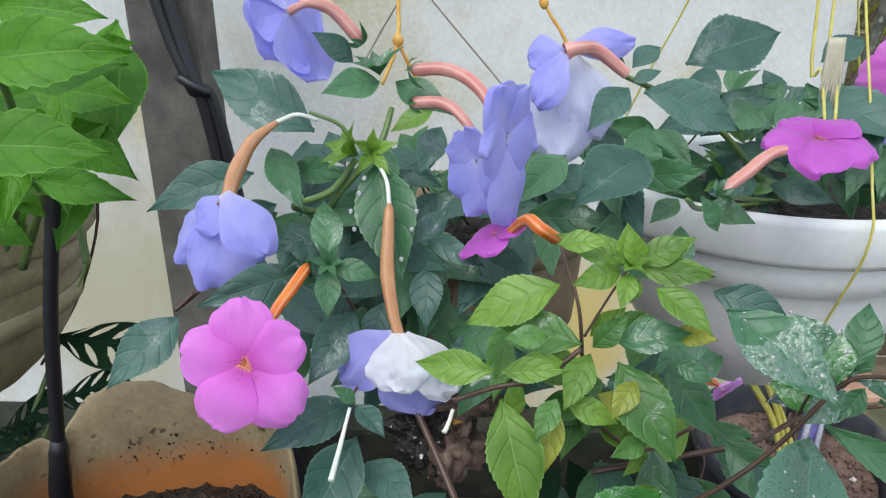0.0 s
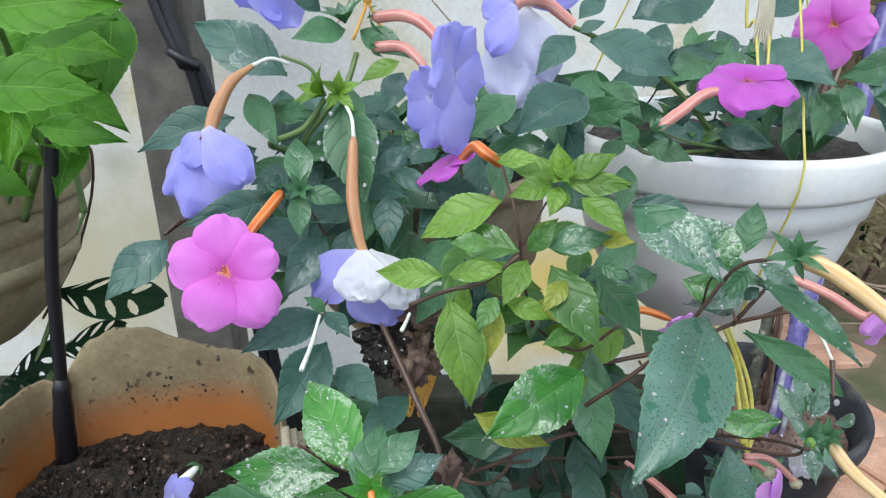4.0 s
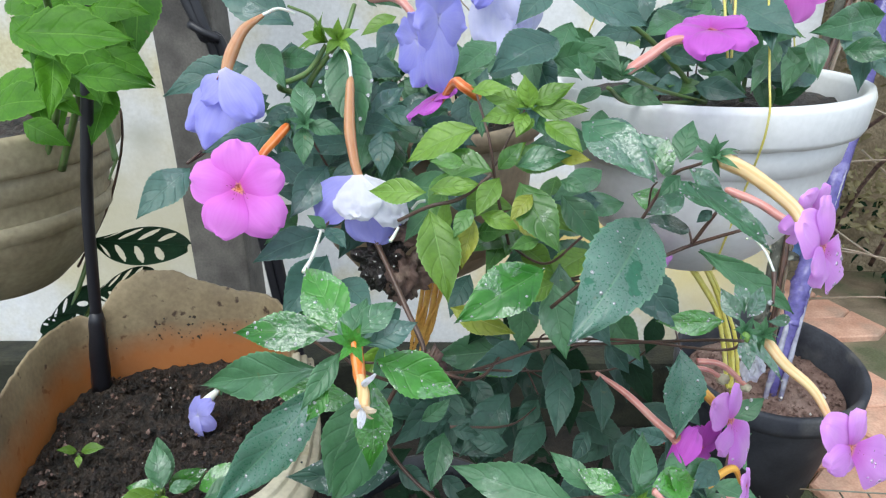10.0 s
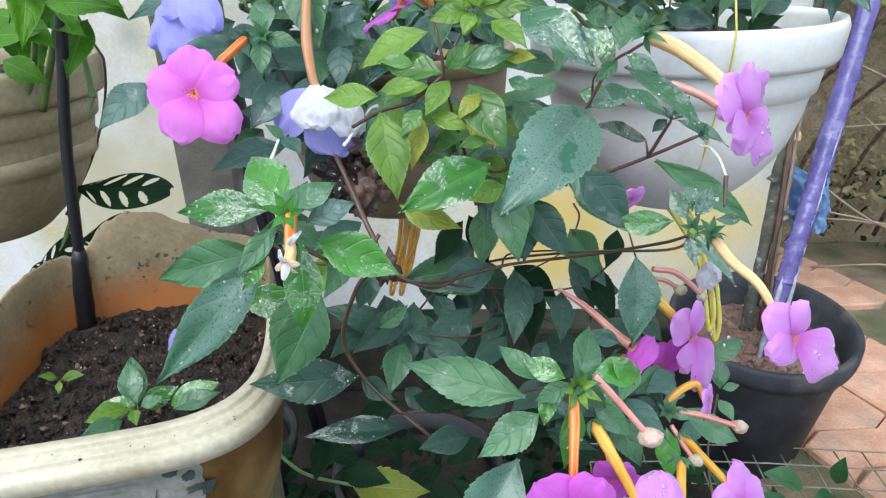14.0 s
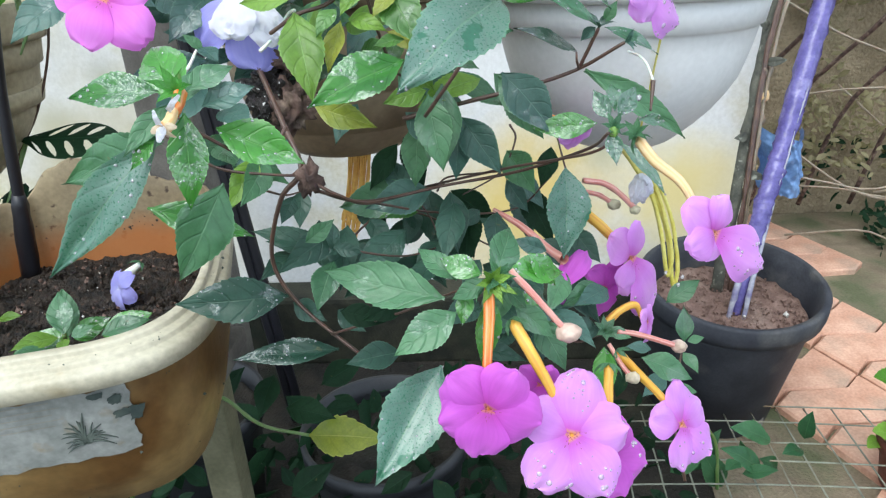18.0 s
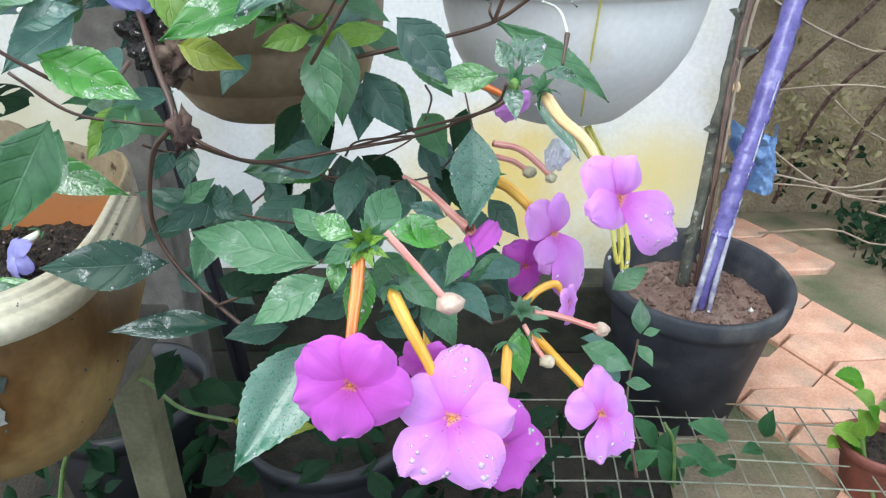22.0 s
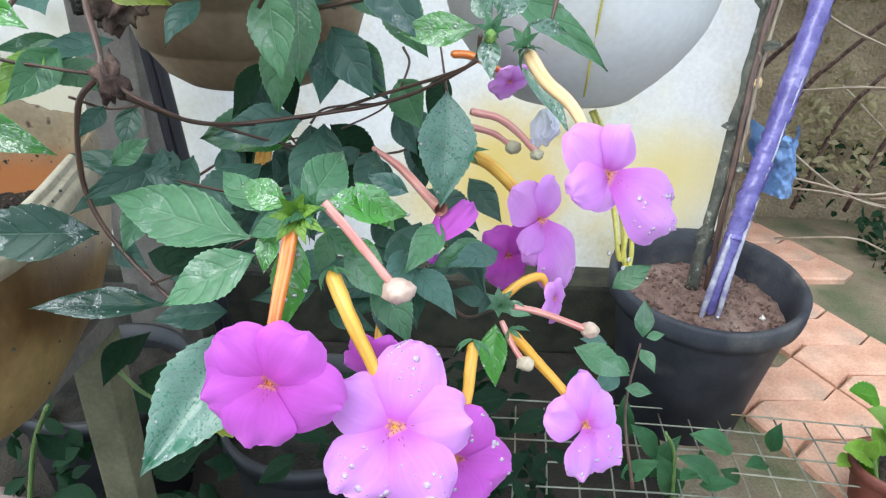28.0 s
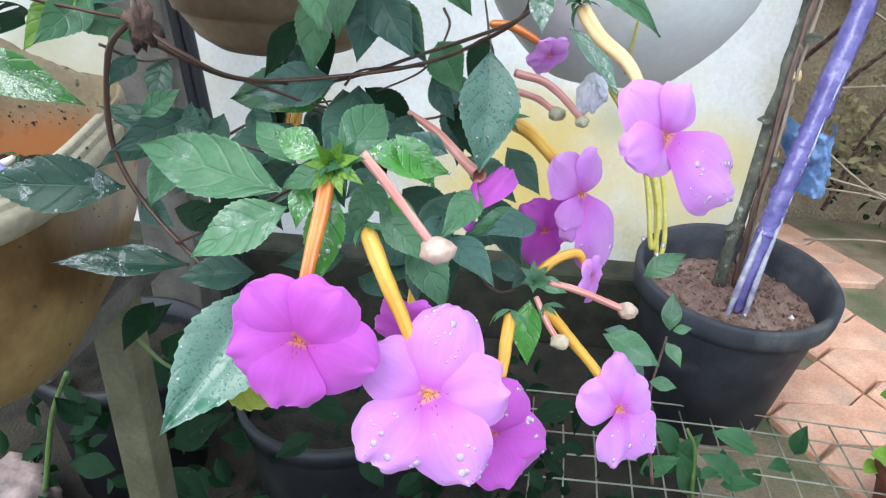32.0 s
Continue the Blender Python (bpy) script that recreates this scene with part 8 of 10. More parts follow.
leaf(sprig, (0.327, 0.5301, 0.4085), (0.2965, 0.5357, 0.4234), 0.0167, (-0.3623, -0.6123, 0.7027), "mid")
leaf(sprig, (0.3223, 0.5218, 0.3924), (0.3521, 0.5214, 0.3881), 0.0146, (0.0024, -0.6574, 0.7535), "mid")
leaf(sprig, (0.3199, 0.5459, 0.3962), (0.2873, 0.5165, 0.386), 0.0219, (0.1038, -0.5815, 0.8069), "dark")
leaf(sprig, (0.3101, 0.5755, 0.4119), (0.2786, 0.5759, 0.4165), 0.0154, (-0.2486, -0.5473, 0.7992), "dark")
stem(sprig, [(0.3401, 0.4905, 0.2824), (0.3287, 0.5276, 0.3584), (0.3422, 0.5612, 0.4243)], 0.0036, 0.0024, "stem")
weeds = thing("weed_clump", "green leafy weeds growing under the wire mesh", "weed")
TERRACOTTA = surface("wet_brown_clay", (0.13, 0.038, 0.026), (0.2, 0.066, 0.045), (0.09, 0.04, 0.03), 20, 200, 0.6, 0.4, 0.002, c_scale=14)
clay_pot = pot("clay_pot", "small wet brown clay pot at the path edge", (0.706, 0.622, 0.1385), [(0.03, 0.0), (0.034, 0.004), (0.045, 0.07), (0.046, 0.075)], TERRACOTTA, soil=SOIL, soil_r=0.043, soil_h=0.068, rim=[(0.045, 0.066), (0.05, 0.066), (0.051, 0.082), (0.047, 0.084), (0.043, 0.08), (0.043, 0.06)])
clump = thing("potted_plant", "small plant with round bright green leaves in a clay pot", "plant")
leaf(weeds, (0.4036, 0.6218, 0.1741), (0.434, 0.6263, 0.2444), 0.0281, (-0.3223, -0.52, 0.791), "weed", blunt=0.4)
leaf(weeds, (0.4453, 0.5679, 0.2181), (0.4811, 0.5492, 0.2413), 0.0192, (-0.3069, -0.4017, 0.8628), "weed", blunt=0.4)
leaf(weeds, (0.4376, 0.6033, 0.1607), (0.3986, 0.6042, 0.2323), 0.0337, (-0.2577, -0.5466, 0.7968), "weed", blunt=0.4)
leaf(weeds, (0.477, 0.5834, 0.2106), (0.4122, 0.5714, 0.2595), 0.0304, (-0.3989, -0.4021, 0.8241), "weed", blunt=0.4)
leaf(weeds, (0.345, 0.5533, 0.2371), (0.3823, 0.5427, 0.2767), 0.0228, (0.0716, -0.5382, 0.8398), "weed", blunt=0.4)
leaf(weeds, (0.4336, 0.5605, 0.2454), (0.4055, 0.5322, 0.2573), 0.0172, (-0.3208, -0.3799, 0.8676), "weed", blunt=0.4)
leaf(clump, (0.7436, 0.6347, 0.2701), (0.7240, 0.6286, 0.3053), 0.0181, (-0.5513, -0.5452, 0.6315), "lime", blunt=1.0, teeth=8)
leaf(clump, (0.6940, 0.6212, 0.2383), (0.6583, 0.6179, 0.2809), 0.0276, (-0.448, -0.4667, 0.7626), "light", blunt=1.0, teeth=8)
leaf(clump, (0.7160, 0.6221, 0.2767), (0.6960, 0.6141, 0.3080), 0.0212, (-0.303, -0.459, 0.8352), "lime", blunt=1.0, teeth=8)
leaf(clump, (0.7195, 0.6709, 0.2453), (0.6770, 0.6602, 0.2740), 0.0292, (-0.4499, -0.4581, 0.7666), "light", blunt=1.0, teeth=8)
leaf(clump, (0.6748, 0.6468, 0.3044), (0.6255, 0.6313, 0.3240), 0.0308, (-0.5506, -0.4892, 0.6764), "lime", blunt=1.0, teeth=8)
leaf(clump, (0.7247, 0.6483, 0.2527), (0.6954, 0.6335, 0.2713), 0.0210, (-0.5575, -0.4763, 0.6799), "light", blunt=1.0, teeth=8)
leaf(clump, (0.7271, 0.6388, 0.2421), (0.7152, 0.6236, 0.2580), 0.0139, (-0.4527, -0.5348, 0.7135), "lime", blunt=1.0, teeth=8)
leaf(clump, (0.6250, 0.5615, 0.2832), (0.6258, 0.5542, 0.3135), 0.0174, (-0.4234, -0.5744, 0.7005), "light", blunt=1.0, teeth=8)
leaf(clump, (0.6676, 0.6167, 0.2000), (0.6763, 0.6145, 0.2396), 0.0196, (-0.224, -0.4416, 0.8688), "lime", blunt=1.0, teeth=8)
leaf(clump, (0.7177, 0.6263, 0.2467), (0.7453, 0.6289, 0.2936), 0.0235, (-0.5354, -0.5495, 0.6414), "light", blunt=1.0, teeth=8)
leaf(clump, (0.6908, 0.6205, 0.2649), (0.6646, 0.6092, 0.2901), 0.0213, (-0.4466, -0.4991, 0.7426), "lime", blunt=1.0, teeth=8)
leaf(clump, (0.6837, 0.6260, 0.2225), (0.6309, 0.6135, 0.2487), 0.0336, (-0.3285, -0.4944, 0.8048), "light", blunt=1.0, teeth=8)
leaf(clump, (0.6769, 0.5812, 0.3242), (0.6674, 0.5766, 0.3610), 0.0214, (-0.117, -0.5127, 0.8506), "lime", blunt=1.0, teeth=8)
leaf(clump, (0.6647, 0.6423, 0.2086), (0.6363, 0.6203, 0.2126), 0.0201, (-0.0661, -0.4998, 0.8636), "light", blunt=1.0, teeth=8)
# These low leaves carry the shade in their own dark colour.
under_plant = thing("foliage_plant", "dark shaded foliage below the hanging pots", "plant")
leaf(under_plant, (-0.0574, 0.3547, 0.474), (0.0153, 0.3478, 0.4738), 0.034, (0.05, -0.75, 0.66), "yellow", 0.14, teeth=9)
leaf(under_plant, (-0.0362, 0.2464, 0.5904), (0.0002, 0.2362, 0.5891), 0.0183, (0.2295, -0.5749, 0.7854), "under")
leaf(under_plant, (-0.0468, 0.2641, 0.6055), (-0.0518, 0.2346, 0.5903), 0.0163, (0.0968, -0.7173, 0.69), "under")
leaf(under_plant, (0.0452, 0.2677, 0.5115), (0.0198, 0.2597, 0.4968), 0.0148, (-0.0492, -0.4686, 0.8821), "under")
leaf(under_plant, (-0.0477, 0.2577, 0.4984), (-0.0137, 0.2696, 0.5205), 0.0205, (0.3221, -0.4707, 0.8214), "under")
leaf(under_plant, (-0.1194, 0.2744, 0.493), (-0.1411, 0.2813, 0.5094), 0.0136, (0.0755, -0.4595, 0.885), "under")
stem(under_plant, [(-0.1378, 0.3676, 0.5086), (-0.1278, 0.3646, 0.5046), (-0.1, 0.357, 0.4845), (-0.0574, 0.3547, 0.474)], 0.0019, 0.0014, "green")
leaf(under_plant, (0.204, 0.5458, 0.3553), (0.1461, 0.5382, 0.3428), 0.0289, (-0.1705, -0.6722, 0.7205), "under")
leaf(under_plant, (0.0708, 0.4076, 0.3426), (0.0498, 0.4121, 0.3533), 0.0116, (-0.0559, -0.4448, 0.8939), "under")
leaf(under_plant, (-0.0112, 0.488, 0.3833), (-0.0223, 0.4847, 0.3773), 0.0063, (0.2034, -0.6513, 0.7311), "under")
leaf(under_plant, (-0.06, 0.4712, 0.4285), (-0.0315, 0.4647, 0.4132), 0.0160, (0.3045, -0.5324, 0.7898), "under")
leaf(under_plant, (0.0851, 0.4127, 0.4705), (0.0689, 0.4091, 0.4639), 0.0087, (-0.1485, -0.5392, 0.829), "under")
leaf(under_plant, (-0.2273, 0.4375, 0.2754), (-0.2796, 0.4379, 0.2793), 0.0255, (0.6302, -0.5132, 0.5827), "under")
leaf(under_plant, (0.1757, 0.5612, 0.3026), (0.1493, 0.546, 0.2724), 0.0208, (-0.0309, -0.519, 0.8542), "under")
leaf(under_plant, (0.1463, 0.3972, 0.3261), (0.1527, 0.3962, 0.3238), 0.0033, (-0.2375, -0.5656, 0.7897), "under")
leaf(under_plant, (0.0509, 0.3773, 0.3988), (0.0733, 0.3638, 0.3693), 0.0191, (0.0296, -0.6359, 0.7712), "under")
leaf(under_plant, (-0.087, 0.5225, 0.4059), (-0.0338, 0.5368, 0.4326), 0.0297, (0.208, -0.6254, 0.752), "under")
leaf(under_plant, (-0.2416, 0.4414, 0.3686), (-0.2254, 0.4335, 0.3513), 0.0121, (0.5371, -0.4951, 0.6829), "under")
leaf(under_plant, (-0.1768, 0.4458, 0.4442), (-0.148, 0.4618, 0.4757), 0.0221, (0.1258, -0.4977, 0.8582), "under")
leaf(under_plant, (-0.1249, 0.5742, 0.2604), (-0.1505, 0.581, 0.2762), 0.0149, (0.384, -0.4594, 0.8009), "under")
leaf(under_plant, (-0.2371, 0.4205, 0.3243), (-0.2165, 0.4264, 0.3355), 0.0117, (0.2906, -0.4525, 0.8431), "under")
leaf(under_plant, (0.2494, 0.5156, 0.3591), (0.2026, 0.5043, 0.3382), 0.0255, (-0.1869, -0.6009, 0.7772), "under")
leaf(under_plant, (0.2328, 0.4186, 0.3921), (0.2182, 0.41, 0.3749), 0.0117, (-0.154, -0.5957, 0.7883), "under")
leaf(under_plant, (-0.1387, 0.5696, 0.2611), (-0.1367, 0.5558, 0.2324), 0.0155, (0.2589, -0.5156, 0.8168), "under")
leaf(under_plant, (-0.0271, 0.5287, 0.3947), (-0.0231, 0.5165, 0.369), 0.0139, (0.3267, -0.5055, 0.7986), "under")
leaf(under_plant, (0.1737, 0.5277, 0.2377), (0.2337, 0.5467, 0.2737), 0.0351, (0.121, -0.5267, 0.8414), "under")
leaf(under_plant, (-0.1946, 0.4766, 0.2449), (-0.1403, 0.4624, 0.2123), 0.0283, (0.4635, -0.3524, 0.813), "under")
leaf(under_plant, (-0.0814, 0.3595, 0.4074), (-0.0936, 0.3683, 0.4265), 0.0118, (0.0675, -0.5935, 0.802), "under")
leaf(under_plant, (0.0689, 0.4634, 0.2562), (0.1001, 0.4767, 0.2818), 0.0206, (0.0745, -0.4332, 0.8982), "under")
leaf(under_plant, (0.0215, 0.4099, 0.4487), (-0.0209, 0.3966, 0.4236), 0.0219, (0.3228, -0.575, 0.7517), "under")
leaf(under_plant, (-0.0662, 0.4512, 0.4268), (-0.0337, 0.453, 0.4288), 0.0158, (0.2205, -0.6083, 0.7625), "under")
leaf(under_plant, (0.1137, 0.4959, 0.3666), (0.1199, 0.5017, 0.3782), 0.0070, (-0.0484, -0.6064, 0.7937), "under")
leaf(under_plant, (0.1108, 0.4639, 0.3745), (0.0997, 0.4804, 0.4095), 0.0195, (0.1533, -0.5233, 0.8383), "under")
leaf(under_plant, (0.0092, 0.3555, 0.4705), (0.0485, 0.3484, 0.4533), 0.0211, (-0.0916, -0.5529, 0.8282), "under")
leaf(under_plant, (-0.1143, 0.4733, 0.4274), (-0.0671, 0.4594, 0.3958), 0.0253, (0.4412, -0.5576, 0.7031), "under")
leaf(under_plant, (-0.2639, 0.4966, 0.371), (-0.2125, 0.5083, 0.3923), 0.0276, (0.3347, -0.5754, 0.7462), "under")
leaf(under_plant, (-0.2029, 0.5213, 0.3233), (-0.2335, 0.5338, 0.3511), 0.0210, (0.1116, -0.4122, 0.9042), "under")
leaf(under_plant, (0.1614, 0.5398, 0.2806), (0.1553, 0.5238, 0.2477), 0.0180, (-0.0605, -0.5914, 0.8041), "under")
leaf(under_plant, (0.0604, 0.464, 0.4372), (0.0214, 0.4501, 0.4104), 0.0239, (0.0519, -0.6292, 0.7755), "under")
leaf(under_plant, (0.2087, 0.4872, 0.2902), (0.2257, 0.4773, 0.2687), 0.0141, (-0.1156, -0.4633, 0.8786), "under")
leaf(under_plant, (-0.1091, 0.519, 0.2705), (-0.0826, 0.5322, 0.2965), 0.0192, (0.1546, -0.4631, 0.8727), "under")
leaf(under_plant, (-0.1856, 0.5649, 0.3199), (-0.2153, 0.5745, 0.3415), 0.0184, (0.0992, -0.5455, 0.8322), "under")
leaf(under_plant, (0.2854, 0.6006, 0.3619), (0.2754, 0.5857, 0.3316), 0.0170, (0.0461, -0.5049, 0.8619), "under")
leaf(pink_plant, (0.0107, 0.2226, 0.7236), (-0.0203, 0.2135, 0.7304), 0.0149, (0.1208, -0.7478, 0.6529), "shadow")
leaf(pink_plant, (0.0145, 0.228, 0.7348), (0.0168, 0.2158, 0.7204), 0.0092, (-0.0349, -0.8985, 0.4377), "shadow")
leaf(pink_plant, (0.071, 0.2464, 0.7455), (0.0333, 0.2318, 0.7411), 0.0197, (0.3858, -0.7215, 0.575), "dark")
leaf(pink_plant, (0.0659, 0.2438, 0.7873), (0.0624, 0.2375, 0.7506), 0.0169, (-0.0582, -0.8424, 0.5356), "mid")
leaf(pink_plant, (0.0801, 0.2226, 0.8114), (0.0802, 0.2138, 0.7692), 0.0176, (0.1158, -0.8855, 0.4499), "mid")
leaf(pink_plant, (0.0576, 0.259, 0.7264), (0.054, 0.2517, 0.7112), 0.0084, (-0.0762, -0.6997, 0.7104), "shadow")
leaf(pink_plant, (0.0816, 0.2465, 0.7446), (0.0856, 0.2221, 0.7162), 0.0166, (0.1512, -0.7828, 0.6036), "shadow")
leaf(pink_plant, (0.0306, 0.2597, 0.7301), (0.0372, 0.2512, 0.7116), 0.0104, (0.1033, -0.8738, 0.4751), "shadow")
leaf(pink_plant, (0.0012, 0.2264, 0.7558), (0.0003, 0.2123, 0.7379), 0.0110, (0.1757, -0.8008, 0.5725), "shadow")
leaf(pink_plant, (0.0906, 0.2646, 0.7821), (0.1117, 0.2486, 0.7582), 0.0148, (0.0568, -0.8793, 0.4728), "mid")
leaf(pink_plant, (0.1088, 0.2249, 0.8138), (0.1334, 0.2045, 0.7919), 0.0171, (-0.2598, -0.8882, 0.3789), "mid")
leaf(pink_plant, (0.0777, 0.2524, 0.7107), (0.06, 0.2371, 0.7031), 0.0119, (0.2301, -0.9117, 0.3403), "shadow")
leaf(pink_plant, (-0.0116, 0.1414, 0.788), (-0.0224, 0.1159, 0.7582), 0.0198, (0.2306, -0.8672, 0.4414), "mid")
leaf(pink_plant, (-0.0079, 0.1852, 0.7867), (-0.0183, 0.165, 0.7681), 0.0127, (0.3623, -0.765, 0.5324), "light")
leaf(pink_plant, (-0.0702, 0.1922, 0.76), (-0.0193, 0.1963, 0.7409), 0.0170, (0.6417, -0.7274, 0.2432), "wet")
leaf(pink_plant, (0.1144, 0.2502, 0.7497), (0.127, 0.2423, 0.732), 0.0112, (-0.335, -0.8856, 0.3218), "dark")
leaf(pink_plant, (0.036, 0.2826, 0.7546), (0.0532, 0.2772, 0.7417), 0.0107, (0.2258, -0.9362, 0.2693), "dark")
leaf(pink_plant, (0.0189, 0.1983, 0.6949), (0.0358, 0.185, 0.6887), 0.0109, (0.1046, -0.8771, 0.4689), "shadow")
leaf(pink_plant, (-0.0054, 0.1996, 0.6996), (0.0152, 0.1869, 0.6945), 0.0120, (0.1983, -0.891, 0.4084), "shadow")
leaf(pink_plant, (0.0203, 0.2493, 0.709), (0.0387, 0.2379, 0.7066), 0.0106, (-0.0907, -0.8496, 0.5195), "shadow")
stem(pink_plant, [(0.0739, 0.251, 0.7432), (0.0802, 0.2595, 0.7488), (0.1112, 0.2522, 0.7541)], 0.0013, 0.0010, "stem")
stem(pink_plant, [(0.0508, 0.2603, 0.7296), (0.071, 0.258, 0.723), (0.1108, 0.2323, 0.712)], 0.0013, 0.0010, "stem")
stem(pink_plant, [(0.0169, 0.2204, 0.7183), (0.0373, 0.2584, 0.7269), (0.0644, 0.2621, 0.7324)], 0.0013, 0.0010, "stem")
stem(pink_plant, [(-0.01, 0.1974, 0.7656), (-0.0049, 0.2154, 0.7565), (0.0043, 0.2264, 0.7557)], 0.0012, 0.0009, "stem")
leaf(weeds, (0.377, 0.6763, 0.184), (0.3698, 0.6818, 0.2635), 0.0281, (-0.1544, -0.4913, 0.8572), "weed", blunt=0.4)
leaf(weeds, (0.4046, 0.6172, 0.2185), (0.3615, 0.6094, 0.272), 0.0285, (-0.0752, -0.5291, 0.8452), "weed", blunt=0.4)
leaf(weeds, (0.5626, 0.646, 0.1877), (0.5211, 0.6202, 0.2034), 0.0211, (-0.1846, -0.4445, 0.8766), "weed", blunt=0.4)
leaf(weeds, (0.4938, 0.6072, 0.2397), (0.4288, 0.5911, 0.2768), 0.0315, (-0.01, -0.4315, 0.902), "weed", blunt=0.4)
leaf(weeds, (0.5679, 0.6538, 0.2009), (0.567, 0.6477, 0.2559), 0.0228, (-0.38, -0.5031, 0.7762), "weed", blunt=0.4)
leaf(weeds, (0.5211, 0.6242, 0.1749), (0.4835, 0.6071, 0.2087), 0.0219, (-0.4081, -0.5735, 0.7103), "weed", blunt=0.4)
leaf(weeds, (0.4618, 0.6086, 0.1896), (0.4516, 0.6024, 0.2446), 0.0232, (-0.0337, -0.5406, 0.8406), "weed", blunt=0.4)
leaf(pink_plant, (0.0625, 0.2106, 0.8927), (0.0585, 0.2113, 0.908), 0.0077, (-0.0835, -0.746, 0.6606), "light")
leaf(pink_plant, (0.0657, 0.2103, 0.892), (0.0872, 0.2056, 0.8935), 0.0090, (-0.4716, -0.7495, 0.4647), "light")
leaf(pink_plant, (0.0633, 0.2091, 0.889), (0.0553, 0.2008, 0.882), 0.0065, (-0.2208, -0.6251, 0.7487), "light")
leaf(pink_plant, (0.0689, 0.2118, 0.8956), (0.081, 0.21, 0.9043), 0.0073, (-0.0433, -0.7226, 0.6899), "light")
leaf(pink_plant, (0.0554, 0.2011, 0.8692), (0.0794, 0.198, 0.8747), 0.0121, (-0.193, -0.6788, 0.7086), "mid")
leaf(pink_plant, (0.0474, 0.2004, 0.8677), (0.0584, 0.2003, 0.8806), 0.0082, (0.111, -0.7763, 0.6205), "fresh")
leaf(pink_plant, (0.0164, 0.1971, 0.8597), (0.0382, 0.1929, 0.8626), 0.0086, (0.184, -0.7656, 0.6164), "light")
leaf(pink_plant, (0.0356, 0.2134, 0.9002), (0.0522, 0.209, 0.9022), 0.0084, (0.0504, -0.6677, 0.7427), "light")
leaf(pink_plant, (0.0895, 0.2154, 0.9044), (0.0818, 0.2152, 0.9173), 0.0073, (-0.0233, -0.723, 0.6905), "mid")
leaf(pink_plant, (0.0879, 0.2077, 0.8853), (0.1129, 0.199, 0.8768), 0.0132, (-0.4148, -0.6432, 0.6436), "dark")
leaf(pink_plant, (0.0625, 0.1964, 0.8574), (0.0521, 0.1872, 0.8481), 0.0081, (-0.159, -0.7312, 0.6634), "yellow")
leaf(pink_plant, (0.0323, 0.2016, 0.8707), (0.0164, 0.1969, 0.8727), 0.0081, (-0.2231, -0.7237, 0.6531), "fresh")
leaf(pink_plant, (0.0736, 0.2023, 0.8721), (0.088, 0.1972, 0.8725), 0.0074, (-0.4229, -0.6223, 0.6587), "yellow")
leaf(pink_plant, (0.1069, 0.1965, 0.8572), (0.1268, 0.1892, 0.8522), 0.0106, (-0.2376, -0.7804, 0.5784), "wet")
leaf(pink_plant, (0.0752, 0.1988, 0.8632), (0.0864, 0.192, 0.8595), 0.0066, (-0.3329, -0.7044, 0.6269), "mid")
leaf(pink_plant, (0.0355, 0.1939, 0.8516), (0.0272, 0.1842, 0.841), 0.0080, (0.1404, -0.59, 0.7951), "fresh")
leaf(pink_plant, (0.0656, 0.1887, 0.8382), (0.0521, 0.1825, 0.8365), 0.0072, (-0.3428, -0.721, 0.6022), "fresh")
leaf(pink_plant, (0.0674, 0.256, 0.7039), (0.0783, 0.227, 0.6915), 0.0141, (-0.2513, -0.719, 0.648), "shadow")
leaf(pink_plant, (0.1295, 0.231, 0.7022), (0.116, 0.1973, 0.6823), 0.0178, (-0.1264, -0.7479, 0.6516), "shadow")
leaf(pink_plant, (0.023, 0.2298, 0.732), (0.0224, 0.195, 0.7081), 0.0168, (-0.045, -0.8123, 0.5815), "shadow")
leaf(pink_plant, (-0.0035, 0.2248, 0.7174), (-0.0216, 0.198, 0.7137), 0.0136, (0.0974, -0.6422, 0.7604), "shadow")
leaf(pink_plant, (0.067, 0.2822, 0.7012), (0.0951, 0.2566, 0.6942), 0.0171, (-0.2425, -0.7887, 0.5649), "shadow")
leaf(pink_plant, (0.0174, 0.2677, 0.7049), (0.0374, 0.2316, 0.6756), 0.0213, (-0.1538, -0.7472, 0.6465), "shadow")
leaf(pink_plant, (0.0377, 0.2758, 0.6962), (0.0236, 0.2428, 0.6782), 0.0178, (0.2624, -0.7587, 0.5963), "shadow")
leaf(pink_plant, (0.0664, 0.2491, 0.7045), (0.0371, 0.2151, 0.686), 0.0197, (0.1998, -0.8504, 0.4866), "shadow")
leaf(pink_plant, (0.0248, 0.2832, 0.7291), (0.0402, 0.2512, 0.7093), 0.0164, (0.1311, -0.7611, 0.6353), "shadow")
leaf(pink_plant, (0.0653, 0.2841, 0.733), (0.0763, 0.247, 0.7025), 0.0202, (-0.2103, -0.6234, 0.7531), "shadow")
leaf(pink_plant, (0.0045, 0.239, 0.7314), (0.0199, 0.2048, 0.7071), 0.0193, (0.0586, -0.6964, 0.7153), "shadow")
leaf(pink_plant, (0.1206, 0.2169, 0.7021), (0.1293, 0.1866, 0.6872), 0.0152, (-0.0364, -0.7788, 0.6262), "shadow")
leaf(pink_plant, (0.0562, 0.2261, 0.7298), (0.0282, 0.1925, 0.7122), 0.0189, (-0.0505, -0.7749, 0.6301), "shadow")
leaf(pink_plant, (0.0325, 0.2859, 0.678), (0.0101, 0.2566, 0.6692), 0.0179, (0.1264, -0.6079, 0.7839), "shadow")
leaf(pink_plant, (0.0272, 0.2425, 0.7107), (0.0033, 0.2112, 0.6977), 0.0172, (-0.0067, -0.8483, 0.5295), "shadow")
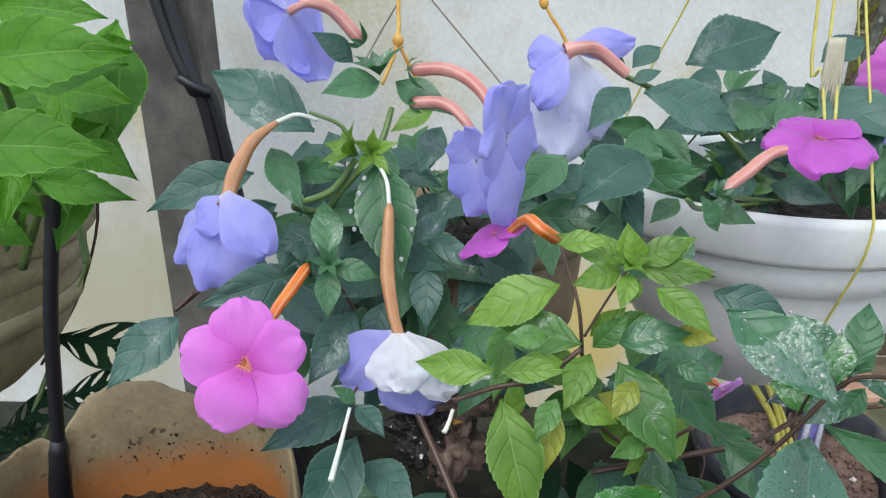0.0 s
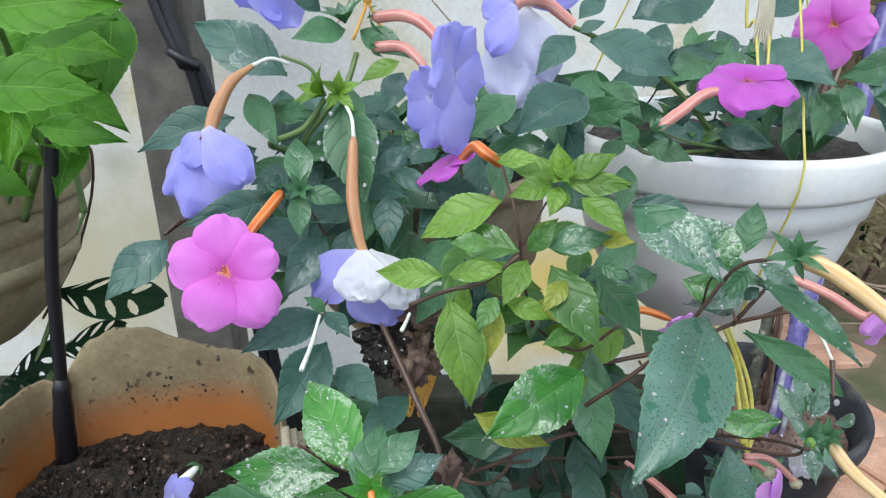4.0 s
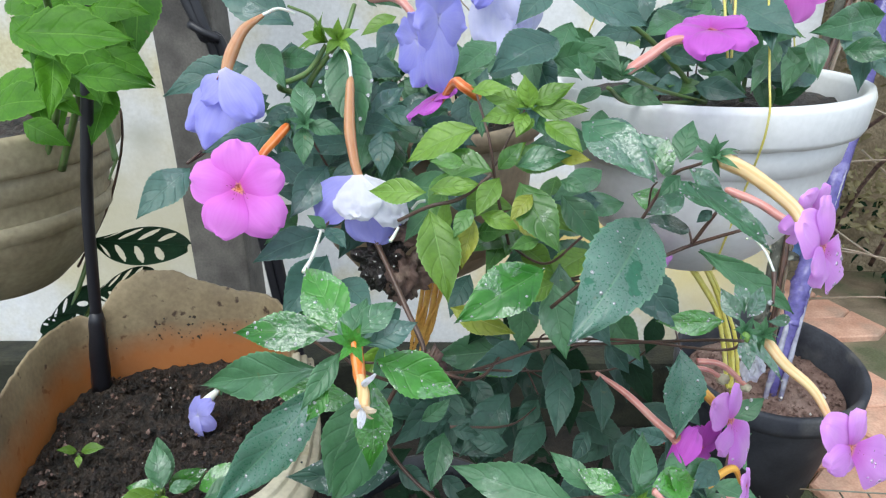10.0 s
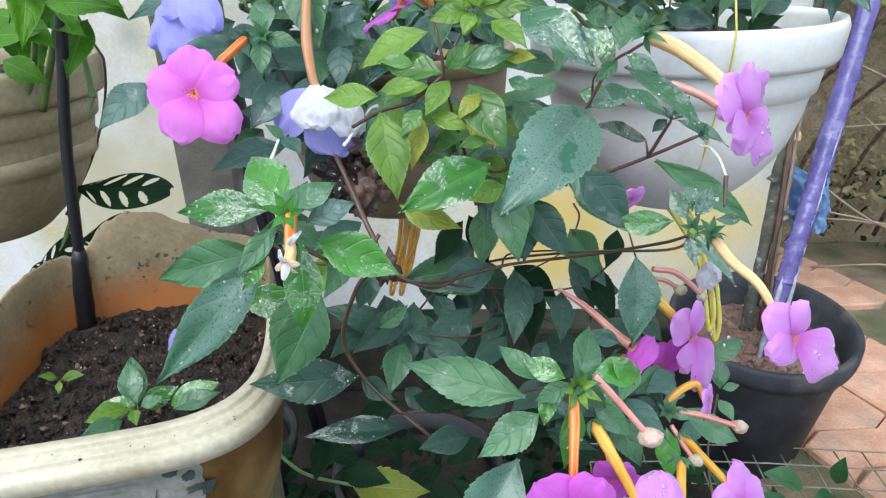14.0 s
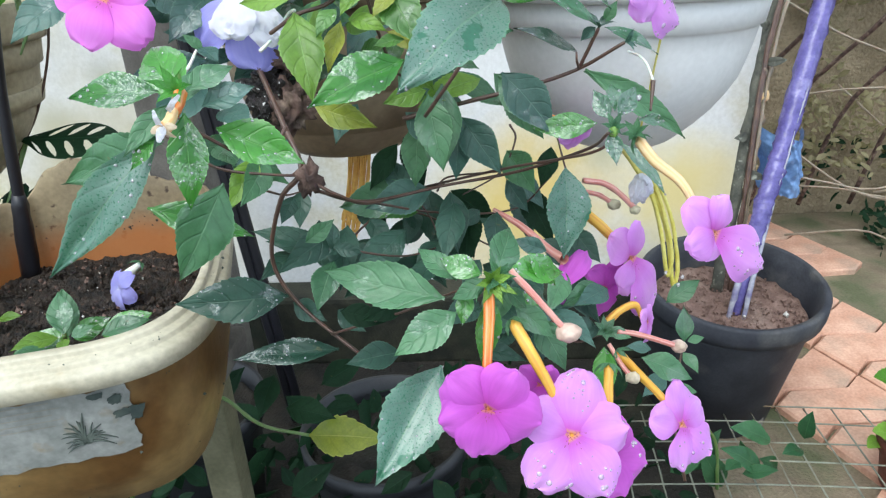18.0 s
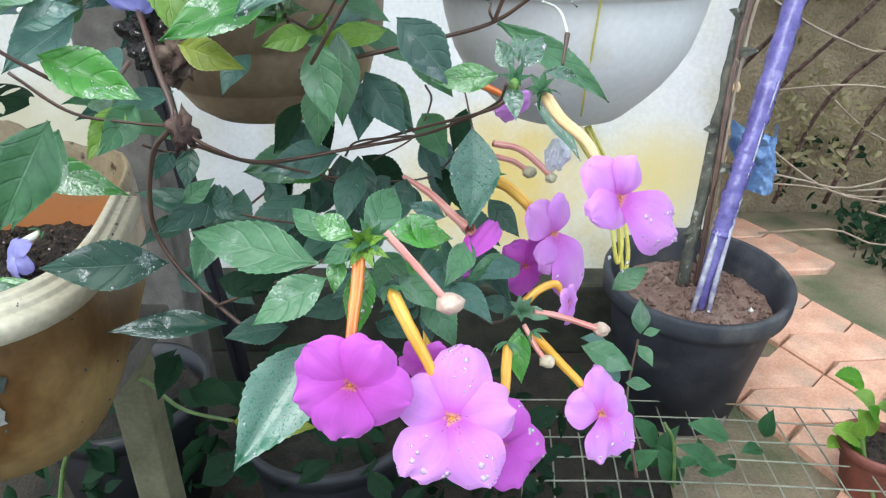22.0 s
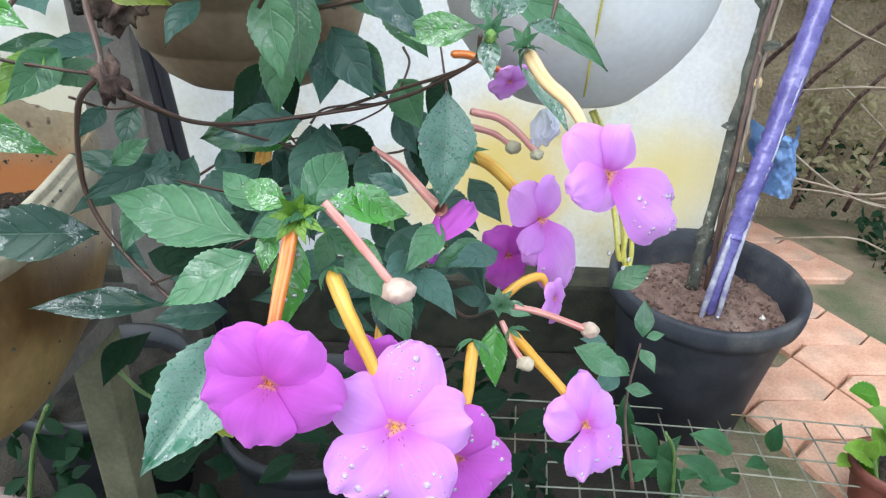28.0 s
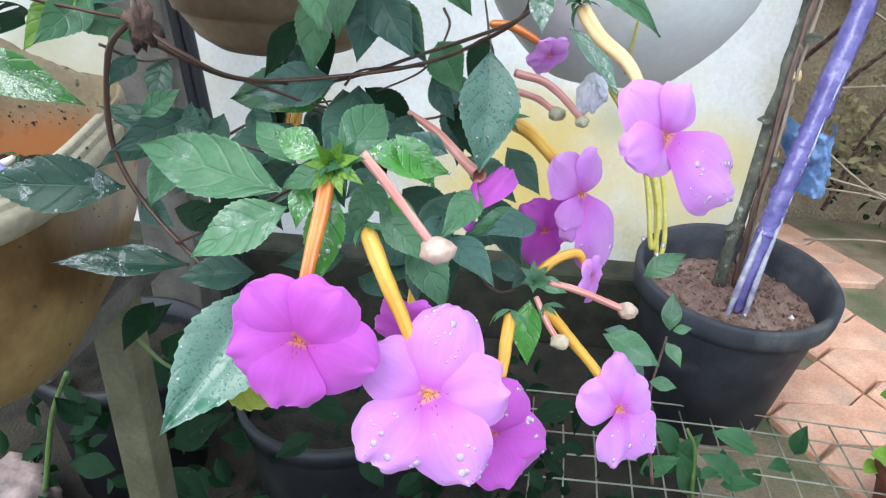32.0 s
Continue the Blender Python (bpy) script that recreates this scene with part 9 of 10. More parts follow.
leaf(pink_plant, (0.0762, 0.221, 0.7142), (0.0559, 0.1917, 0.705), 0.0139, (-0.1999, -0.6014, 0.7735), "shadow")
leaf(pink_plant, (0.0111, 0.2962, 0.8079), (-0.0209, 0.2697, 0.8015), 0.0174, (-0.0057, -0.6339, 0.7734), "mid")
leaf(pink_plant, (0.0793, 0.2678, 0.8088), (0.0527, 0.2413, 0.8022), 0.0140, (0.1636, -0.7827, 0.6005), "mid")
leaf(pink_plant, (0, 0.2706, 0.8185), (0.0345, 0.2447, 0.8125), 0.0171, (-0.1247, -0.8169, 0.5631), "mid")
leaf(pink_plant, (0.1153, 0.263, 0.763), (0.1297, 0.2326, 0.7464), 0.0181, (-0.3521, -0.7063, 0.6141), "mid")
leaf(blue_plant, (-0.0234, 0.3187, 0.8571), (-0.0002, 0.2894, 0.8427), 0.0158, (0.239, -0.8309, 0.5024), "mid")
leaf(blue_plant, (-0.0079, 0.2851, 0.8606), (-0.0123, 0.253, 0.8402), 0.0160, (0.0644, -0.7699, 0.6349), "mid")
leaf(blue_plant, (-0.0061, 0.3226, 0.8599), (-0.031, 0.2896, 0.8381), 0.0197, (-0.2091, -0.8189, 0.5345), "dark")
leaf(blue_plant, (-0.0008, 0.2692, 0.8318), (-0.0203, 0.2394, 0.818), 0.0177, (-0.0095, -0.6779, 0.7351), "mid")
leaf(blue_plant, (-0.0918, 0.2814, 0.8587), (-0.0967, 0.2492, 0.8382), 0.0155, (0.1907, -0.8479, 0.4948), "dark")
leaf(blue_plant, (-0.004, 0.2933, 0.8213), (-0.0131, 0.2617, 0.8025), 0.0153, (0.0433, -0.9068, 0.4193), "dark")
leaf(blue_plant, (-0.1012, 0.2865, 0.8562), (-0.0863, 0.2556, 0.8382), 0.0138, (0.2894, -0.7292, 0.6201), "dark")
leaf(blue_plant, (-0.004, 0.3008, 0.8438), (-0.0226, 0.2697, 0.8266), 0.0171, (0.0911, -0.739, 0.6675), "mid")
leaf(blue_plant, (-0.0029, 0.3051, 0.8617), (-0.0209, 0.2744, 0.8454), 0.0160, (0.0531, -0.9161, 0.3974), "mid")
leaf(blue_plant, (-0.04, 0.2682, 0.85), (-0.0418, 0.2369, 0.8318), 0.0145, (-0.0924, -0.6956, 0.7125), "mid")
leaf(blue_plant, (-0.0708, 0.2886, 0.8209), (-0.083, 0.259, 0.807), 0.0157, (0.5132, -0.7556, 0.4071), "mid")
leaf(blue_plant, (-0.0763, 0.272, 0.8558), (-0.0455, 0.2444, 0.8452), 0.0162, (0.0563, -0.873, 0.4844), "dark")
leaf(blue_plant, (-0.0506, 0.3051, 0.8448), (-0.0737, 0.2797, 0.8417), 0.0140, (0.2628, -0.827, 0.4969), "mid")
part("water_drop", blob_mesh("water_drop", (0.1697, 0.1828, 0.81), (0.0012, 0.0011, 0.0015), 0.1, level=2), WATER, pink_plant, "hanging rain drop")
calyx(pink_plant, (0.1682, 0.2102, 0.6699), (0.1, -0.5, 0.6), 0.0123, count=7, look_='mid')
calyx(pink_plant, (0.1705, 0.1855, 0.7916), (-0.3, -0.4, 0.6), 0.0095, count=6, look_='mid')
calyx(pink_plant, (0.1581, 0.1777, 0.7969), (0, -0.5, 0.6), 0.0083, count=6, look_='mid')
calyx(pink_plant, (0.1231, 0.148, 0.8869), (-0.5, -0.3, 0.5), 0.0103, count=6, look_='mid')
calyx(pink_plant, (0.1008, 0.1218, 0.7509), (0.2, -0.7, 0.2), 0.0110, count=7, look_='light')
calyx(pink_plant, (0.1511, 0.2325, 0.7381), (-0.4, -0.4, 0.4), 0.0092, count=5, look_='dark')
calyx(pink_plant, (-0.005, 0.1059, 0.8344), (0, -0.6, 0.5), 0.0102, count=6, look_='wet')
calyx(blue_plant, (-0.0488, 0.2443, 0.8793), (0, -0.6, 0.5), 0.0095, count=6, look_='mid')
calyx(blue_plant, (-0.0586, 0.2437, 0.8782), (0.4, -0.5, 0.4), 0.0081, count=5, look_='dark')
calyx(pink_plant, (0.0598, 0.2102, 0.8931), (0, -0.5, 0.8), 0.0098, count=6, look_='light')
part("bud", blob_mesh("bud", (0.1576, 0.1744, 0.7968), (0.0021, 0.002, 0.0026), 0.3, seed=2.0), LEAF["light"], pink_plant, "small green bud")
part("water_drop", blob_mesh("water_drop", (-0.039, 0.2478, 0.893), (0.001, 0.0007, 0.0011), 0.15, level=2), WATER, blue_plant, "rain drop with its glint put in as white")
part("water_drop", blob_mesh("water_drop", (-0.0372, 0.2531, 0.9061), (0.001, 0.0007, 0.0011), 0.15, level=2), WATER, blue_plant, "rain drop with its glint put in as white")
part("water_drop", blob_mesh("water_drop", (-0.0353, 0.2553, 0.9116), (0.001, 0.0007, 0.0011), 0.15, level=2), WATER, blue_plant, "rain drop with its glint put in as white")
part("water_drop", blob_mesh("water_drop", (-0.0164, 0.248, 0.893), (0.001, 0.0007, 0.0011), 0.15, level=2), WATER, blue_plant, "rain drop with its glint put in as white")
part("water_drop", blob_mesh("water_drop", (-0.0146, 0.2507, 0.8996), (0.001, 0.0007, 0.0011), 0.15, level=2), WATER, blue_plant, "rain drop with its glint put in as white")
part("water_drop", blob_mesh("water_drop", (-0.0251, 0.2425, 0.8795), (0.001, 0.0007, 0.0011), 0.15, level=2), WATER, blue_plant, "rain drop with its glint put in as white")
part("water_drop", blob_mesh("water_drop", (-0.0405, 0.2504, 0.8996), (0.001, 0.0007, 0.0011), 0.15, level=2), WATER, blue_plant, "rain drop with its glint put in as white")
part("water_drop", blob_mesh("water_drop", (-0.0204, 0.2436, 0.8821), (0.001, 0.0007, 0.0011), 0.15, level=2), WATER, blue_plant, "rain drop with its glint put in as white")
part("water_drop", blob_mesh("water_drop", (0.2545, 0.3817, 0.6178), (0.0016, 0.0014, 0.002), 0.15, level=2), WATER, pink_plant, "rain drop with its glint put in as white")
part("water_drop", blob_mesh("water_drop", (0.2702, 0.3859, 0.6113), (0.0016, 0.0014, 0.002), 0.15, level=2), WATER, pink_plant, "rain drop with its glint put in as white")
part("water_drop", blob_mesh("water_drop", (0.2661, 0.3821, 0.6059), (0.0016, 0.0014, 0.002), 0.15, level=2), WATER, pink_plant, "rain drop with its glint put in as white")
leaf(back_plant, (0.3337, 0.4405, 0.8898), (0.3409, 0.4075, 0.8674), 0.0155, (-0.4706, -0.6844, 0.5569), "dark")
leaf(back_plant, (0.2218, 0.4348, 0.9271), (0.2361, 0.391, 0.8782), 0.0224, (-0.4226, -0.8742, 0.239), "mid")
leaf(back_plant, (0.2434, 0.4157, 0.9064), (0.1959, 0.3905, 0.907), 0.0156, (-0.3937, -0.9148, 0.0896), "mid")
leaf(back_plant, (0.1905, 0.3783, 0.8882), (0.2149, 0.3604, 0.9007), 0.0159, (-0.3346, -0.9185, 0.2109), "dark")
leaf(back_plant, (0.2756, 0.4355, 0.8988), (0.2117, 0.4182, 0.9196), 0.0238, (-0.5245, -0.8074, 0.2701), "mid")
leaf(back_plant, (0.3354, 0.4562, 0.9072), (0.3166, 0.4124, 0.8608), 0.0223, (-0.5726, -0.737, 0.3591), "dark")
leaf(back_plant, (0.1347, 0.4353, 0.8783), (0.1646, 0.413, 0.8797), 0.0166, (-0.2686, -0.9142, 0.3035), "mid")
leaf(back_plant, (0.2848, 0.4233, 0.8727), (0.2182, 0.399, 0.8769), 0.0285, (-0.4966, -0.75, 0.4369), "dark")
leaf(back_plant, (0.2316, 0.3863, 0.9311), (0.2231, 0.3482, 0.8977), 0.0156, (-0.5903, -0.7757, 0.2232), "dark")
leaf(back_plant, (0.2636, 0.4555, 0.9071), (0.2653, 0.4197, 0.8784), 0.0179, (-0.0814, -0.9784, 0.1899), "dark")
leaf(back_plant, (0.3439, 0.4482, 0.9122), (0.2768, 0.4183, 0.9029), 0.0257, (-0.3425, -0.9318, 0.12), "mid")
leaf(back_plant, (0.2891, 0.4194, 0.876), (0.2306, 0.3936, 0.876), 0.0274, (-0.1442, -0.7714, 0.6197), "dark")
leaf(back_plant, (0.2623, 0.382, 0.9042), (0.2541, 0.3482, 0.881), 0.0130, (-0.3547, -0.8026, 0.4796), "mid")
leaf(back_plant, (0.3056, 0.4338, 0.899), (0.3282, 0.404, 0.8829), 0.0197, (-0.3234, -0.7375, 0.5929), "dark")
leaf(back_plant, (0.2164, 0.4553, 0.9251), (0.1795, 0.4168, 0.8929), 0.0218, (-0.0515, -0.9809, 0.1874), "mid")
leaf(back_plant, (0.2977, 0.4079, 0.8918), (0.3237, 0.3856, 0.8936), 0.0166, (-0.4595, -0.8309, 0.3138), "mid")
leaf(pink_plant, (0.1094, 0.1693, 0.8722), (0.0921, 0.1785, 0.8829), 0.0108, (0.0294, -0.7327, 0.6799), "glaze")
leaf(pink_plant, (0.1111, 0.1682, 0.8744), (0.1138, 0.1763, 0.8879), 0.0077, (-0.2248, -0.8688, 0.4412), "wet")
leaf(pink_plant, (0.1194, 0.1637, 0.8783), (0.1334, 0.1599, 0.8679), 0.0086, (-0.0681, -0.7076, 0.7033), "glaze")
leaf(pink_plant, (0.1167, 0.1645, 0.8754), (0.1073, 0.1588, 0.8683), 0.0063, (-0.1589, -0.8804, 0.4469), "mid")
leaf(pink_plant, (0.1171, 0.1334, 0.758), (0.129, 0.1363, 0.7402), 0.0105, (0.1303, -0.6799, 0.7216), "wet")
leaf(pink_plant, (0.0911, 0.1291, 0.7436), (0.0885, 0.1224, 0.7297), 0.0076, (-0.0294, -0.6847, 0.7283), "wet")
leaf(pink_plant, (0.1064, 0.1296, 0.7438), (0.1163, 0.132, 0.732), 0.0075, (0.0887, -0.6562, 0.7493), "mid")
leaf(pink_plant, (0.0866, 0.1325, 0.7462), (0.0694, 0.1472, 0.7548), 0.0100, (0.1989, -0.7462, 0.6353), "mid")
leaf(pink_plant, (0.1231, 0.1498, 0.7108), (0.124, 0.138, 0.6977), 0.0085, (-0.155, -0.5922, 0.7907), "dark")
leaf(pink_plant, (0.1321, 0.2317, 0.7191), (0.1576, 0.2241, 0.7017), 0.0149, (-0.1715, -0.6694, 0.7229), "shadow")
stem(clump, [(0.7005, 0.5833, 0.1389), (0.6734, 0.5988, 0.2182), (0.6558, 0.6009, 0.2696)], 0.0029, 0.0022, "green")
stem(clump, [(0.7142, 0.5909, 0.1525), (0.7047, 0.6076, 0.2321), (0.6924, 0.6162, 0.2960)], 0.0029, 0.0022, "green")
stem(weeds, [(0.4281, 0.5944, 0.1659), (0.4217, 0.6046, 0.2321), (0.4062, 0.6083, 0.2638)], 0.0028, 0.0021, "green")

# ---------------------------------------------------------------- stakes, cords and clutter
def rod(name, label, category, points, radius, material, sides=10, count=14, wobble=0.1, kind=""):
    ob = thing(name, label, category, kind=kind)
    part("rod", tube_mesh("rod", points, radius, count, sides, True, wobble), material, ob)
    return ob


black_stick = rod("garden_stick", "thin black garden stick standing in the corner of the tub", "stick", [(-0.264, 0.352, 0.63), (-0.2525, 0.352, 0.706), (-0.238, 0.352, 0.8), (-0.214, 0.352, 0.905), (-0.09, 0.36, 1.45)], 0.0042, CABLE, 10, 16, 0.12)
part("socket", tube_mesh("socket", [(-0.2625, 0.352, 0.64), (-0.2565, 0.352, 0.68), (-0.2515, 0.352, 0.713)], [0.0078, 0.0068, 0.0052], 8, 12, True, 0.25), CABLE, black_stick, "thicker black socket")
stand = thing("plant_stand", "pale timber post stand under the tub", "stand")
part("top_board", box_mesh("top_board", (0.09, 0.15, 0.018), 0.003, (-0.16, 0.325, 0.5555)), WOOD, stand)
part("leg", box_mesh("leg", (0.031, 0.03, 0.43), 0.003, (-0.154, 0.385, 0.335)), PALEWOOD, stand)

stake = thing("garden_stake", "garden stake wrapped in shiny purple plastic, whitish at its foot", "stake")
part("wrap", tube_mesh("wrap", [(0.53, 0.837, 0.428), (0.547, 0.86, 0.48), (0.57, 0.89, 0.538), (0.592, 0.92, 0.592), (0.627, 0.97, 0.694), (0.7, 1.07, 0.92)], [0.0125, 0.0145, 0.0135, 0.016, 0.0165], 60, 14, True, 0.34), PURPLE, stake)
part("core", tube_mesh("core", [(0.505, 0.803, 0.322), (0.517, 0.82, 0.38), (0.532, 0.84, 0.436)], [0.009, 0.011, 0.0125], 16, 12, True, 0.2), PURPLE, stake)
for dx, r in ((-0.009, 0.0042), (0.0095, 0.0036)):
    part("sleeve", tube_mesh("sleeve", [(0.502 + dx * 1.25, 0.79, 0.32), (0.512 + dx * 1.15, 0.803, 0.37), (0.53 + dx, 0.828, 0.425), (0.552 + dx, 0.857, 0.487)], [r, r * 1.15, r * 0.9, r * 0.3], 18, 8, True, 0.35), SLEEVE, stake, "whitish clear plastic sleeve")
# Thin pale strips laid along the wrap as its light streaks.
for f, g in ((0.15, 0.5), (0.55, 0.95)):
    a, b = Vector((0.555, 0.848, 0.48)), Vector((0.634, 0.958, 0.694))
    part("fold", tube_mesh("fold", [a.lerp(b, f), a.lerp(b, (f + g) / 2) + Vector((0.001, 0, 0)), a.lerp(b, g)], [0.0006, 0.0019, 0.0005], 12, 6, True, 0.3), SLEEVE, stake, "light streak along the wrap")
STICKGREY = surface("lichened_grey_stick", (0.05, 0.052, 0.042), (0.11, 0.11, 0.085), (0.26, 0.27, 0.22), 60, 300, 0.85, 0.8, 0.003, c_edges=(0.6, 0.68), c_scale=70)
old_stick = rod("dry_stick", "thick dark grey lichened stick leaning in the pot", "stick", [(0.495, 0.865, 0.33), (0.515, 0.895, 0.46), (0.545, 0.95, 0.62), (0.575, 1.0, 0.77), (0.62, 1.03, 0.98)], [0.0095, 0.0085, 0.0075], STICKGREY, 10, 40, 0.5)
for k, (x, y, z) in enumerate(((0.512, 0.886, 0.43), (0.528, 0.905, 0.52), (0.534, 0.925, 0.575), (0.556, 0.962, 0.68), (0.566, 0.985, 0.73))):
    part("bark_scrap", leaf_mesh((x, y, z), (x + (0.03 if k % 2 else -0.026), y - 0.012, z + 0.006 * (k - 2)), 0.014, (0.1, -1, 0.2), 0.1, 0.2, 5, 0.9), STICKGREY, old_stick, "dry grey leaf scrap")
for k, (x0, x1, r) in enumerate(((0.518, 0.568, 0.0042), (0.53, 0.582, 0.0032))):
    thin = rod("dry_stick", "thin brown dry stick with peeling pale bark", "stick", [(x0, 0.862 + 0.012 * k, 0.33), (x0 * 0.75 + x1 * 0.25, 0.895 + 0.012 * k, 0.5), (x1, 0.975 + 0.01 * k, 0.735), (x1 + 0.07, 1.03, 0.98)], r, TUBE["stem"] if k == 0 else TUBE["twig"], 8, 30, 0.7)
    for q in range(9):
        f = 0.12 + 0.09 * q
        part("peel", blob_mesh("peel", (x0 + (x1 - x0) * f - 0.004, 0.865 + 0.11 * f + 0.012 * k - 0.005, 0.33 + 0.4 * f), (0.0045, 0.002, 0.009), 0.9, level=2, seed=q + 9.0 * k), TUBE["cream"] if q % 3 == 1 else TUBE["twig"], thin, "peeling pale bark")
verts, faces, n_ = [], [], 34
for i in range(n_ + 1):
    for j in range(n_ + 1):
        u, v = i / n_ - 0.5, j / n_ - 0.5
        crumple = 0.03 * noise.noise(Vector((u * 5, v * 5, 1.0))) + 0.012 * noise.noise(Vector((u * 13, v * 13, 4.0)))
        edge = 1 + 0.22 * noise.noise(Vector((u * 3, v * 3, 7.0)))
        verts.append((0.752 + 0.085 * u * edge - 0.02 * v, 1.2 + 0.7 * crumple + 0.3 * u * u, 0.425 + 0.13 * v * edge))
for i in range(n_):
    for j in range(n_):
        k = i * (n_ + 1) + j
        faces.append((k, k + n_ + 1, k + n_ + 2, k + 1))
tagged(part("plastic_sheet", mesh_from("plastic_sheet", verts, faces), BLUEPLASTIC), "crumpled bright blue plastic sheet caught behind the stakes", "plastic sheet")

cords = thing("cord_tassel", "loose orange-brown cords under the hanging pot", "cord")
for k in range(6):
    x, low = -0.006 + 0.0028 * k, 0.652 + 0.008 * (k % 3)
    part("cord", tube_mesh("cord", [(x + 0.004, 0.4, 0.735), (x + 0.002 * (k % 2), 0.4, 0.7), (x - 0.01 - 0.002 * (k % 3), 0.4, low), (x - 0.007, 0.401, low - 0.001), (x + 0.001, 0.401, 0.7), (x + 0.007, 0.401, 0.735)], 0.0013, 22, 6), ORANGECORD, cords)
tassel = thing("cord_tassel", "thin yellow plastic cords looped under the white pot", "cord")
for k, (dx, low, r) in enumerate(((0.001, 0.58, 0.0018), (0.009, 0.567, 0.0018))):
    y = 0.456 + 0.004 * k
    way = [(0.224 + 0.004 * k, y, 0.708), (0.24 + dx * 0.3, y, 0.686), (0.259 + dx * 0.4, y, 0.655), (0.27 + dx * 0.8, y, 0.618), (0.278 + dx, y, low), (0.2815 + dx, y + 0.001, low - 0.001), (0.2815 + dx, y + 0.002, low + 0.02), (0.273 + dx * 0.8, y + 0.002, 0.632), (0.259 + dx * 0.5, y + 0.003, 0.67), (0.242 + dx * 0.4, y + 0.004, 0.702)]
    part("cord", tube_mesh("cord", way, [r, r * 1.2, r], 40, 6, True, 0.25), YELLOWCORD, tassel)
hang_a = thing("pot_hanger", "orange-brown cords from which the brown pot hangs", "cord")
for way, look_ in (([(-0.0389, 0.367, 0.9338), (-0.0309, 0.3749, 0.9543), (-0.0304, 0.3834, 0.9764), (-0.0307, 0.4094, 1.0445), (-0.0279, 0.4811, 1.2319)], ORANGECORD), ([(-0.0194, 0.3775, 0.9326), (-0.0297, 0.3749, 0.9543), (-0.03, 0.3791, 0.965)], ORANGECORD), ([(0.0802, 0.4302, 0.9264), (0.0686, 0.4407, 0.9542), (0.0549, 0.4488, 0.976), (0.0214, 0.451, 1.0392), (-0.0279, 0.4811, 1.2319)], ORANGECORD), ([(0.0368, 0.4371, 0.9182), (0.0225, 0.443, 0.9342), (-0.0145, 0.4477, 0.9759), (-0.0303, 0.455, 0.9957)], TUBE["twig"]), ([(-0.0554, 0.4115, 0.9388), (-0.0448, 0.4186, 0.9571), (-0.0336, 0.4144, 0.9737)], TUBE["twig"])):
    part("cord", tube_mesh("cord", way, 0.0011 if look_ is ORANGECORD else 0.0006, 24, 6, True, 0.3), look_, hang_a)
for at_ in ((-0.0303, 0.3756, 0.956), (0.056, 0.448, 0.974)):
    part("knot", blob_mesh("knot", at_, (0.0028, 0.0025, 0.0038), 0.5, level=2, seed=3.0), ORANGECORD, hang_a, "tied cord knot")
hang_c = thing("pot_hanger", "thin brown cords from which the cream pot hangs", "cord")
for a in (0.3, 2.4, 4.9):
    c, d = math.cos(a), math.sin(a)
    part("cord", tube_mesh("cord", [(CP[0] + 0.06 * c, CP[1] + 0.06 * d, CP[2] + 0.018), (CP[0] + 0.1 * c, CP[1] + 0.1 * d, CP[2] + 0.08), (CP[0] + 0.1235 * c, CP[1] + 0.1235 * d, CP[2] + 0.15), (CP[0] + 0.11 * c, CP[1] + 0.11 * d, CP[2] + 0.2), (CP[0] + 0.03 * c, CP[1] + 0.03 * d, 1.15), (CP[0], CP[1], 1.5)], 0.0012, 26, 5), TUBE["stem"], hang_c)
hang_b = thing("pot_hanger", "frayed yellow cords from which the white pot hangs", "cord")
for a in (4.72, 0.6, 2.4):
    c, d = math.cos(a), math.sin(a)
    part("cord", tube_mesh("cord", [(WP[0] + 0.075 * c, WP[1] + 0.075 * d, WP[2] + 0.028), (WP[0] + 0.1085 * c, WP[1] + 0.1085 * d, WP[2] + 0.105), (WP[0] + 0.126 * c, WP[1] + 0.126 * d, WP[2] + 0.155), (WP[0] + 0.11 * c, WP[1] + 0.11 * d, WP[2] + 0.2), (WP[0] + 0.03 * c, WP[1] + 0.03 * d, 1.1), (WP[0], WP[1], 1.4)], 0.0008, 26, 5), YELLOWCORD, hang_b)
for k in range(7):
    part("knot", tube_mesh("knot", [(0.1950 + 0.001 * (k - 3), 0.36, 0.9590), (0.1950 + 0.0013 * (k - 3), 0.358, 0.9440), (0.1950 + 0.0017 * (k - 3), 0.357, 0.9310 - 0.004 * (k % 3))], [0.0016, 0.0011, 0.0004], 8, 6, True, 0.5), TUBRIM, hang_b, "frayed pale cord end")
for d in (-0.004, 0.004):
    part("cord", tube_mesh("cord", [(0.1960 + d * 0.3, 0.3450, 0.8960), (0.1950 + d, 0.36, 0.9410), (0.1910 + d, 0.37, 0.9770), (0.1910 + d, 0.4, 1.35)], 0.0009, 16, 5), YELLOWCORD, hang_b)

